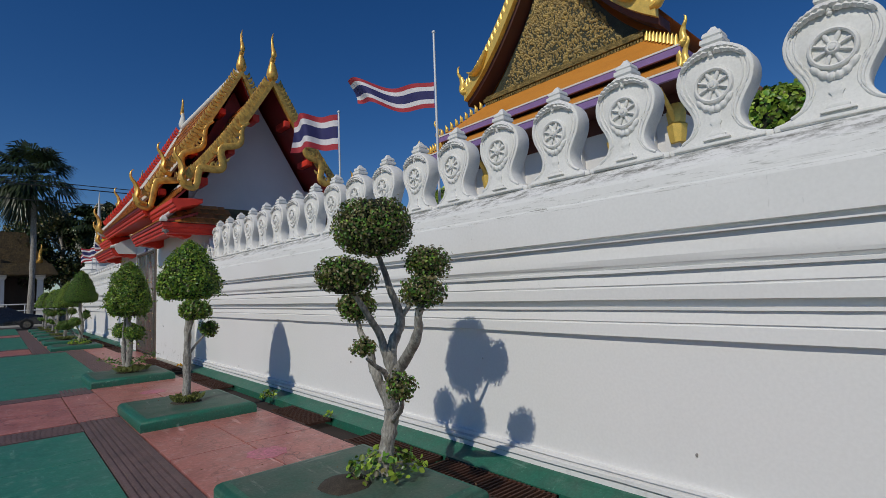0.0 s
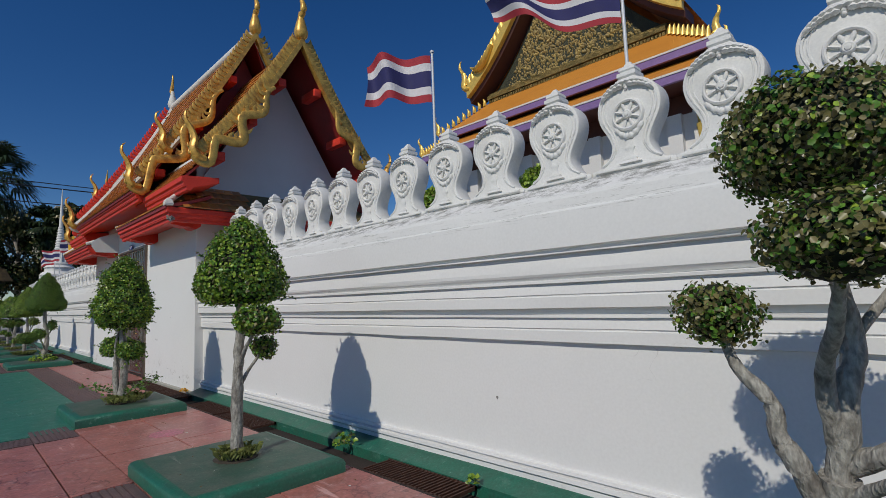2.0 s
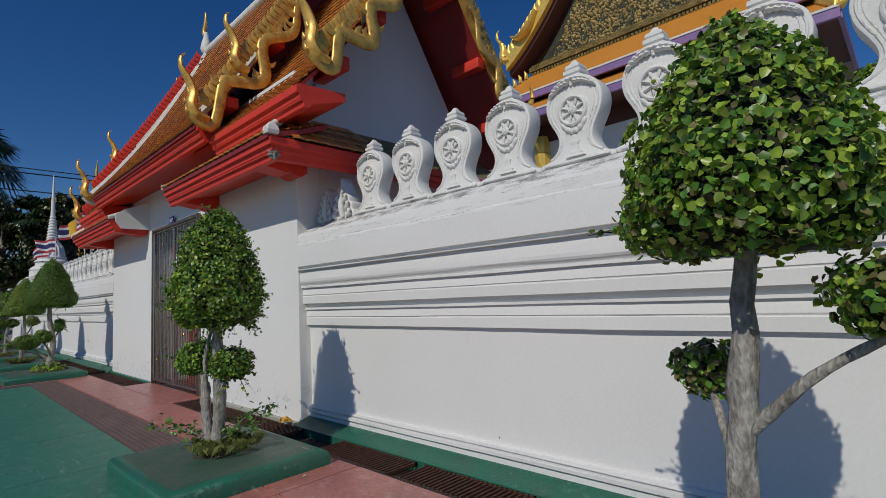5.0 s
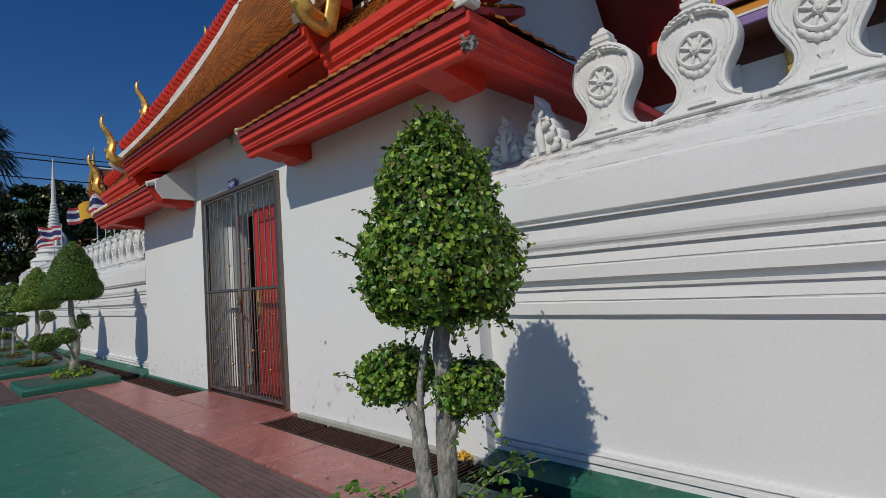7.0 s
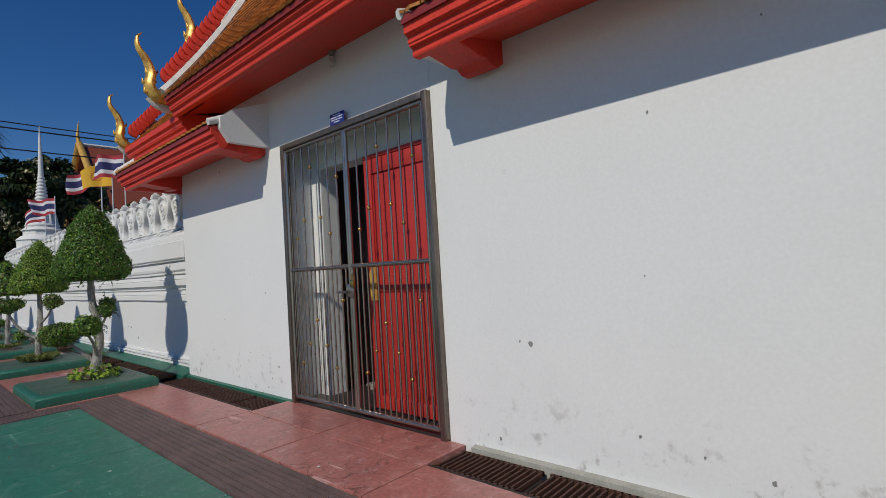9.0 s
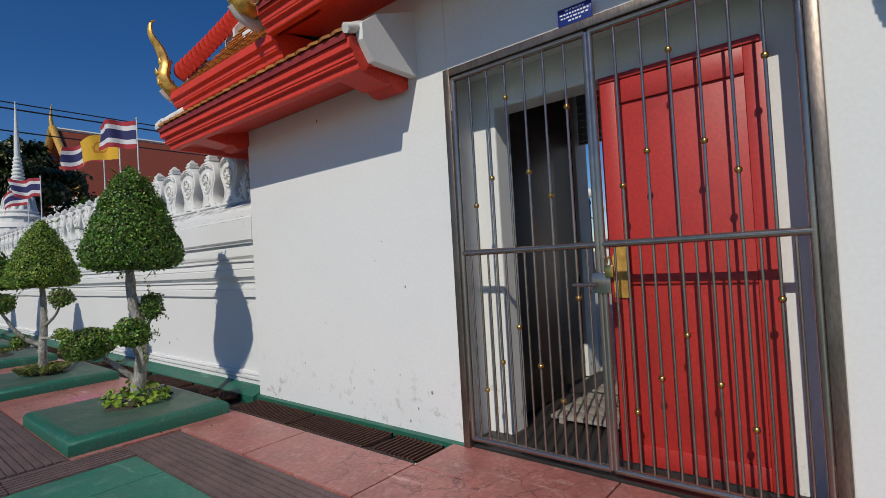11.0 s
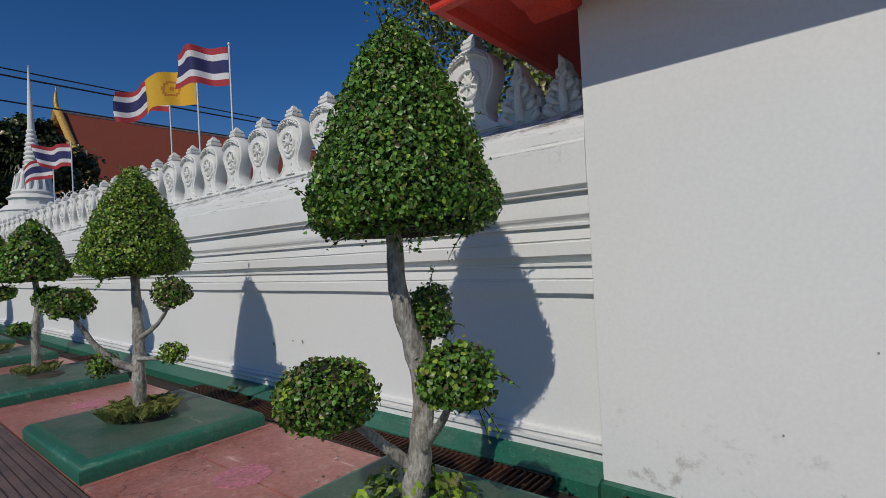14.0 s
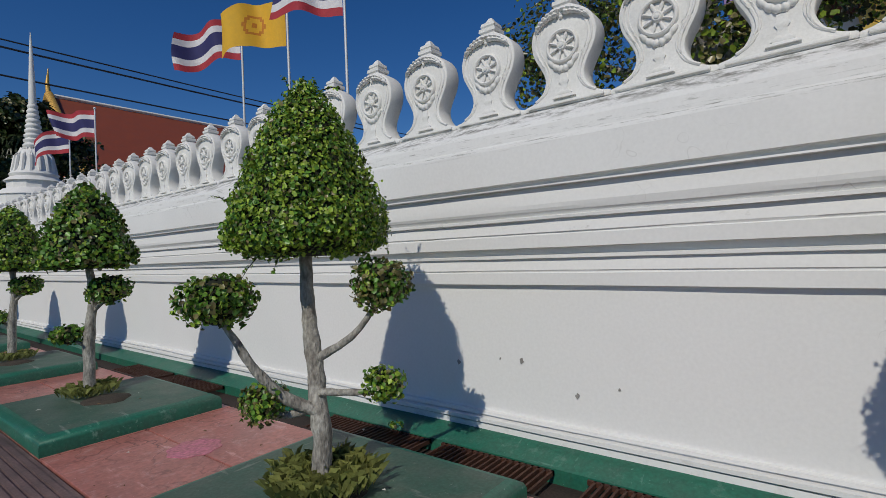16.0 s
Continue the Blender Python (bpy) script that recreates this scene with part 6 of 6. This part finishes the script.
g.lathe([(0.62, 4.3), (0.66, 4.38), (0.56, 4.5), (0.5, 4.7), (0.46, 4.95), (0.38, 5.15), (0.22, 5.25)], (0, 0, 0), 16)
bell = part("bell", g, STUCCO, st, smooth=60)
for i in range(16):
    a = i * math.pi / 8
    g = Mesh()
    g.tube([(0.57 * math.cos(a), 0.57 * math.sin(a), 4.45), (0.48 * math.cos(a), 0.48 * math.sin(a), 4.95), (0.3 * math.cos(a), 0.3 * math.sin(a), 5.22)], 0.05, 5)
    part("rib", g, STUCCO, bell, smooth=60)
g = Mesh()
pr = []
for i in range(9):
    z, r = 5.25 + i * 0.16, 0.29 - i * 0.018
    pr += [(r * 0.8, z), (r, z + 0.05), (r, z + 0.1), (r * 0.75, z + 0.155)]
g.lathe(pr, (0, 0, 0), 14)
part("ringed_spire", g, STUCCO, st, smooth=50)
g = Mesh()
g.lathe([(0.11, 6.69), (0.09, 7.4), (0.05, 8.4), (0.015, 9.02)], (0, 0, 0), 10)
part("spire", g, STUCCO, st, smooth=60)

# ---- long roof behind, cream block, pavilion ----
far = thing("prayer_hall", (12.4, 70.6, -0.1), "distant long hall with a red-brown tiled roof and gold gable trim", "building")
g = Mesh()
g.box((1.2, -6.5, 0), (46, 6.5, 9.0))
part("wall", g, HALL_WHITE, far, smooth=0)
g = Mesh()
for s in (-1, 1):
    g.add([(0.3, 0, 15.6), (46, 0, 15.6), (46, s * 8, 8.2), (0.3, s * 8, 8.2)], [(0, 1, 2, 3)])
part("roof", g, TILE_RED, far, smooth=0)
g = Mesh()
g.tube([(0.3, 0, 15.75), (46, 0, 15.75)], 0.14, 6)
part("ridge", g, MORTAR, far, smooth=60)
g = Mesh()
g.prism([(-7, 9), (0, 15.2), (7, 9)], 1.2, 1.5, "x")
part("gable", g, material("far gable panel", (0.40, 0.13, 0.05), 0.6, var=0.3, scale=1.2, fine=6), far, smooth=0)
for s in (-1, 1):
    g = Mesh()
    g.tube([(0.3, 0, 15.8), (0.3, s * 4, 11.9), (0.3, s * 8.2, 8.2)], 0.32, 6)
    part("bargeboard", g, GOLD, far, smooth=60)
g = Mesh()
g.tube([(0.3, 0, 15.6), (0.2, 0, 16.6), (0.3, 0, 18.0)], [0.22, 0.16, 0.02], 6)
part("apex_spire", g, GOLD, far, smooth=60)
blk = thing("cream_building", (11.5, 96, -0.1), "distant cream concrete building with a pale tiled roof", "building")
CREAM = material("cream paint", (0.62, 0.55, 0.38), 0.8, var=0.06, scale=0.6)
g = Mesh()
g.box((-1.0, -4, 0), (9, 4, 14.5))
part("wall", g, CREAM, blk, smooth=0)
g = Mesh()
g.prism([(-1.6, 14.5), (-1.0, 16.8), (9.2, 16.4), (9.8, 14.5)], -4.6, 4.6, "y")
part("roof", g, material("pale grey roof tile", (0.42, 0.38, 0.30), 0.8, var=0.15, scale=0.8, fine=5), blk, smooth=0)
for x in (0.6, 3.6, 6.6):
    for z in (4, 7.5, 11):
        g = Mesh()
        g.box((x, -4.04, z), (x + 1.5, -3.98, z + 1.7))
        part("window", g, SHADOWED, blk, smooth=0)

pav = thing("ornate_pavilion", (-3.0, 53, -0.1), "dark ornate timber pavilion with white columns in the shade", "pavilion")
PAV = material("dark gilded pavilion timber", (0.05, 0.035, 0.02), 0.6, var=0.4, scale=2.0, fine=9, bump=0.8, second=(0.12, 0.08, 0.03), mix_at=0.62, dist=0.05)
g = Mesh()
g.box((-8, 0, 0), (5.8, 7, 0.6))
part("platform", g, CONCRETE, pav, smooth=0)
for i in range(6):
    g = Mesh()
    x = -7 + i * 2.45
    g.square_lathe([(0.3, 0.6), (0.22, 0.8), (0.2, 3.6), (0.32, 3.8), (0.32, 4.0)], (x, 0.4, 0))
    part("column", g, HALL_WHITE, pav, smooth=20)
for k, (z0, z1, o) in enumerate(((4.0, 4.9, 0.6), (4.9, 5.3, 0.1), (5.3, 6.2, -0.4), (6.2, 7.6, -1.0))):
    g = Mesh()
    g.prism([(-8 - o, z0), (-8 - o + 0.5, z1), (5.8 + o - 0.5, z1), (5.8 + o, z0)], -o, 7 + o, "y")
    part("roof_tier", g, PAV, pav, smooth=0)
g = Mesh()
g.box((-8, 6.5, 0.6), (5.8, 6.8, 4.0))
part("back_wall", g, BROWN, pav, smooth=0)
for i in range(5):
    horn(pav, (-6.5 + i * 2.9, -0.3, 5.0), 1.5, (0.3, -0.9, 0), GOLD, "roof_horn", 0.2)
g = Mesh()
for z in (1.1, 1.6):
    g.tube([(-7, -0.2, z), (5.5, -0.2, z)], 0.05, 6)
for i in range(12):
    g.tube([(-7 + i * 1.13, -0.2, 0.5), (-7 + i * 1.13, -0.2, 1.6)], 0.04, 6)
part("railing", g, POLE, pav, smooth=60)

# ---- parked car ----
car = thing("parked_car", (-0.35, 41.0, -0.12), "dark grey saloon car parked across the end of the yard", "car")
CARP = material("dark car paint", (0.02, 0.022, 0.026), 0.25, 0.3, var=0.05, coat=0.6)
GLASS = material("dark car glass", (0.01, 0.012, 0.014), 0.08, 0.0, var=0.02, bump=0.0)
TYRE = material("tyre rubber", (0.02, 0.02, 0.02), 0.85, var=0.1)
prof = [(-2.3, 0.35), (-2.3, 0.7), (-2.15, 0.95), (-1.5, 1.02), (-0.75, 1.42), (0.5, 1.46), (1.3, 1.02), (2.15, 0.86), (2.3, 0.6), (2.25, 0.32)]
g = Mesh()
rows = []
for s, w_ in ((-0.85, 0.93), (-0.8, 1.0), (0.8, 1.0), (0.85, 0.93)):
    rows.append([(x * w_, s * (0.8 if z > 1.05 else 1.0), 0.3 + (z - 0.3) * (1 if abs(s) < 0.83 else 0.97)) for x, z in prof])
g.grid(rows, True, 0, True)
part("body", g, CARP, car, smooth=40)
g = Mesh()
for s in (-1, 1):
    g.prism([(-1.25, 1.03), (-0.7, 1.36), (0.45, 1.38), (1.05, 1.03)], s * 0.655, s * 0.70, "y")
part("side_glass", g, GLASS, car, smooth=0)
for x in (-1.4, 1.42):
    for s in (-1, 1):
        g = Mesh()
        g.tube([(x, s * 0.66, 0.33), (x, s * 0.88, 0.33)], 0.33, 20)
        wh = part("wheel", g, TYRE, car, smooth=40)
        g = Mesh()
        g.tube([(x, s * 0.885, 0.33), (x, s * 0.9, 0.33)], 0.2, 14)
        for k in range(5):
            a = k * 1.2566
            g.box((x - 0.02 + 0.1 * math.cos(a), s * 0.9 - 0.01, 0.31 + 0.1 * math.sin(a)), (x + 0.02 + 0.1 * math.cos(a), s * 0.9 + 0.01, 0.35 + 0.1 * math.sin(a)))
        part("rim", g, STEEL, wh, smooth=40)

# ---- overhead cables ----
CABLE = material("black cable", (0.015, 0.015, 0.017), 0.6, var=0.1)
for z, r in ((9.15, 0.035), (10.25, 0.04), (10.55, 0.03)):
    g = Mesh()
    pts = [(x, 45.0, z - 0.4 + 0.0006 * (x - 10) ** 2) for x in range(-30, 61, 6)]
    g.tube(pts, r, 6)
    tagged(part("overhead_cable", g, CABLE, smooth=60), "thin black overhead cable strung across the yard", "cable", "overhead cables")


for x in (-30, 60):
    g = Mesh()
    g.tube([(x, 45, -0.12), (x, 45, 11.6)], [0.16, 0.12], 8)
    tagged(part("utility_pole", g, CONCRETE, smooth=60), "plain grey concrete utility pole carrying cables", "utility pole", "utility poles")

# ---- trees and shrubs behind ----
def broad_tree(at, h, r, seed, leaves, label, mats, share, name="tree", size=0.16, tall=1.0, clear=0.35):
    t = thing(name, at, label, "tree")
    rnd = random.Random(seed)
    top = h - r * 0.6
    limb(t, [(0, 0, 0), (0.1, 0.05, h * 0.25), (-0.05, 0.1, h * 0.5), (0, 0, top)], [0.03 * h, 0.024 * h, 0.018 * h, 0.008 * h], "trunk")
    rng = np.random.default_rng(seed)
    pts, nms = [], []
    n = 16
    for i in range(n):
        a = i * 2.4 + rnd.uniform(-0.3, 0.3)
        z = lerp(h * clear, h - r * 0.3, (i + 0.5) / n)
        rr = r * math.sqrt(max(0.1, 1 - ((z - h * 0.66) / (h * 0.40)) ** 2)) * rnd.uniform(0.55, 0.9)
        c = (rr * math.cos(a), rr * math.sin(a), z)
        limb(t, [(0, 0, z * 0.75), (c[0] * 0.5, c[1] * 0.5, z * 0.92), c], [0.012 * h, 0.008 * h, 0.003 * h], "branch", 4)
        m = leaves // n
        u = rng.normal(0, 1, (m, 3))
        u /= np.linalg.norm(u, axis=1)[:, None]
        rad = r * rnd.uniform(0.32, 0.48)
        k = rng.uniform(0.4, 1.05, (m, 1))
        p = u * k * rad * np.array([1, 1, 0.8])
        p += np.array([noise.noise(Vector(q) * 1.3) for q in p])[:, None] * u * rad * 0.5
        pts.append(p + np.array(c))
        nms.append(u + np.array([0, 0, 0.4]))
    leaf_mesh("crown", np.concatenate(pts), np.concatenate(nms), size, rng, mats, share, parent=t)
    return t


def palm(at, h, seed, r=2.4, label="tall fan palm with a shaggy dark crown"):
    t = thing("palm_tree", at, label, "palm tree")
    rnd = random.Random(seed)
    limb(t, [(0, 0, 0), (0.1, 0, h * 0.4), (0.05, 0.1, h * 0.8), (0, 0, h)], [0.24, 0.19, 0.17, 0.15], "trunk")
    for i in range(64):
        a, el = rnd.uniform(0, 6.283), rnd.uniform(-1.2, 1.3)
        d = Vector((math.cos(a) * math.cos(el), math.sin(a) * math.cos(el), math.sin(el)))
        st_l = r * rnd.uniform(0.35, 0.5)
        c = Vector((0, 0, h)) + d * st_l
        g = Mesh()
        g.tube([(0, 0, h), c], [0.03, 0.02], 5)
        side = d.cross(Vector((0, 0, 1))).normalized()
        up = side.cross(d)
        for k in range(15):
            b = lerp(-1.25, 1.25, k / 14)
            e = d * math.cos(b) + side * math.sin(b)
            l = r * 0.55 * (0.75 + 0.25 * math.cos(b)) * rnd.uniform(0.85, 1.1)
            m1, m2 = c + e * l * 0.6 + up * 0.03, c + e * l - Vector((0, 0, l * rnd.uniform(0.25, 0.5)))
            w_ = e.cross(up).normalized() * 0.085
            g.add([c, m1 + w_, m2, m1 - w_], [(0, 1, 2, 3)])
        part("frond", g, PALM_LEAF, t, smooth=0)
    return t


palm((1.45, 48.5, -0.12), 11.0, 1, 3.7)
palm((5.6, 55.0, -0.12), 8.6, 2, 2.6)
palm((7.4, 54.0, -0.12), 8.8, 3, 2.4)
broad_tree((4.0, 57.0, -0.12), 10.4, 3.6, 11, 14000, "dark leafy tree behind the yard", [FAR_LEAF, LEAF_DULL], [0.7, 0.3], size=0.26)
broad_tree((8.0, 55.0, -0.12), 10.2, 3.2, 12, 14000, "dark leafy tree beside the stupa", [FAR_LEAF, LEAF_DULL], [0.7, 0.3], size=0.24)
broad_tree((-1.5, 62.0, -0.12), 10.5, 4.0, 13, 8000, "dark leafy tree behind the pavilion", [FAR_LEAF, LEAF_DULL], [0.7, 0.3], size=0.28)
broad_tree((9.8, 46.0, -0.12), 6.6, 2.2, 14, 9000, "rounded dark green tree beyond the wall", [FAR_LEAF, LEAF], [0.7, 0.3], size=0.18)
broad_tree((13.5, 50.0, -0.12), 6.4, 2.4, 15, 8000, "rounded dark green tree beyond the wall", [FAR_LEAF, LEAF], [0.7, 0.3], size=0.18)
broad_tree((7.3, 21.3, -0.12), 7.4, 2.6, 16, 34000, "yellow-green leafy tree inside the temple yard", [LEAF_DULL, LEAF_YOUNG, FAR_LEAF], [0.45, 0.3, 0.25], size=0.07, clear=0.3)


def yard_shrub(at, r, seed):
    t = thing("clipped_shrub", at, "round clipped green shrub on a stem behind the wall", "shrub", "clipped shrubs inside the yard")
    limb(t, [(0, 0, 0), (0.03, 0, 1.0), (0, 0.03, 2.0), (0, 0, 2.7)], [0.07, 0.06, 0.05, 0.04], "trunk")
    crown(t, (0, 0, 2.95), ball(r, r * 0.8, 0.7), seed, dens=1800, size=0.055, share=(0.3, 0.65, 0.05), shaggy=0.05)


yard_shrub((5.5, 1.25, -0.12), 0.48, 101)
yard_shrub((5.5, 8.15, -0.12), 0.42, 102)
yard_shrub((5.6, 6.2, -0.12), 0.36, 103)

# inner courtyard paving, lifted slightly over the ground
g = Mesh()
g.box((BX, -10, -0.11), (HX + 0.4, 40, -0.06))
tagged(part("courtyard_paving", g, CONCRETE, smooth=0), "pale courtyard paving inside the temple", kind="structure")
# road and pavement past the yard's end
g = Mesh()
g.box((-60, 36.5, -0.115), (3.0, 46, -0.10))
tagged(part("road", g, material("asphalt road", (0.055, 0.055, 0.055), 0.9, var=0.15, scale=2, fine=60, bump=0.4), smooth=0), "grey asphalt road across the yard's end", kind="structure")


# ---- chips, weeds and litter ----


def chip(x, y, z, r, seed):
    rnd = random.Random(seed)
    g = Mesh()
    n = 9
    ring = [(x - 0.0025, y + r * rnd.uniform(0.5, 1.1) * math.cos(k * 6.283 / n), z + r * 1.3 * rnd.uniform(0.5, 1.1) * math.sin(k * 6.283 / n)) for k in range(n)]
    inner = [(x + 0.004, y + (q[1] - y) * 0.9, z + (q[2] - z) * 0.9) for q in ring]
    g.grid([inner, ring], True, 0, True)
    tagged(part("plaster_chip", g, CHIP, smooth=0), "small chipped patch of bare grey render on white plaster", "plaster chip", "chips in the white plaster", "structure")


k = 0
for y, z, r in ((21.71, 0.54, 0.03), (21.34, 0.37, 0.025), (21.09, 0.44, 0.014), (21.87, 0.54, 0.012), (22.21, 0.48, 0.026), (1.19, 0.37, 0.016), (2.86, 0.79, 0.014), (4.96, 0.59, 0.022), (8.55, 0.23, 0.012)):
    k += 1
    chip(2.840, y, z, r * 0.6, k)
for y, z, r in ((17.53, 2.66, 0.022), (16.52, 1.13, 0.014), (16.85, 1.35, 0.008), (16.76, 1.5, 0.007), (17.56, 0.81, 0.008), (16.63, 0.43, 0.008), (16.93, 0.44, 0.008), (16.3, 0.33, 0.02), (16.45, 0.19, 0.014), (16.54, 0.08, 0.016), (17.2, 0.26, 0.009), (17.9, 0.41, 0.01), (13.1, 0.77, 0.028), (13.18, 0.78, 0.014), (11.69, 2.42, 0.010), (12.25, 2.09, 0.012), (12.33, 1.19, 0.008), (11.42, 0.13, 0.03), (12.09, 0.24, 0.014), (11.79, 0.18, 0.022), (12.42, 0.29, 0.016), (13.39, 0.1, 0.02)):
    k += 1
    chip(FX, y, z, r * 0.65, k)


def weed(at, n, spread, h, seed, label="small green weed growing at the wall foot", size=0.04):
    t = thing("weed", at, label, "weed", "weeds by the drain")
    tuft(t, (0, 0, 0), n, spread, h, seed, size, "leaves", share=(0.3, 0.6, 0.1))


weed((2.56, 6.6, 0.03), 70, 0.12, 0.13, 201)
weed((2.2, 18.72, 0.0), 50, 0.07, 0.12, 202)
weed((2.57, 5.0, 0.03), 20, 0.05, 0.06, 203)
weed((2.58, 22.6, 0.03), 20, 0.06, 0.06, 204)
fl = thing("yellow_flower_garland", (2.60, 11.25, 0.02), "small heap of yellow flowers at the gatehouse corner", "flowers")
tuft(fl, (0, 0, 0), 60, 0.06, 0.06, 210, 0.03, "petals", [F_YELLOW], (1.0,))

rnd = random.Random(77)
DRY = material("dry brown leaf", (0.22, 0.13, 0.06), 0.8, var=0.25, scale=20)
PAPER = material("pale litter scrap", (0.62, 0.62, 0.58), 0.8, var=0.1)
for mat, n, nm, lab in ((DRY, 150, "fallen_leaves", "scattered small dry fallen leaves on the paving"), (PAPER, 46, "litter_scraps", "scattered pale flakes and scraps on the paving")):
    g = Mesh()
    for i in range(n):
        y = rnd.uniform(-2, 27)
        x = rnd.uniform(0.98, 2.2) if rnd.random() < 0.7 else rnd.uniform(-1.5, 0.9)
        if 10.6 < y < 18.3:
            x = rnd.uniform(0.0, 2.3)
        zz = 0.006
        for a, b in ((2.2, 3.62), (6.0, 7.35), (9.72, 11.05), (18.42, 19.88), (21.35, 22.81), (24.28, 25.74)):
            if a - 0.02 < y < b + 0.02 and 0.93 < x < 2.22:
                zz = 0.145
        a, l = rnd.uniform(0, 6.283), rnd.uniform(0.008, 0.022)
        dx, dy = math.cos(a) * l, math.sin(a) * l
        g.add([(x - dx, y - dy, zz), (x - dy * 0.5, y + dx * 0.5, zz + 0.006), (x + dx, y + dy, zz + 0.002), (x + dy * 0.5, y - dx * 0.5, zz + 0.005)], [(0, 1, 2, 3)])
    tagged(part(nm, g, mat, smooth=0), lab, "litter", kind="stuff")
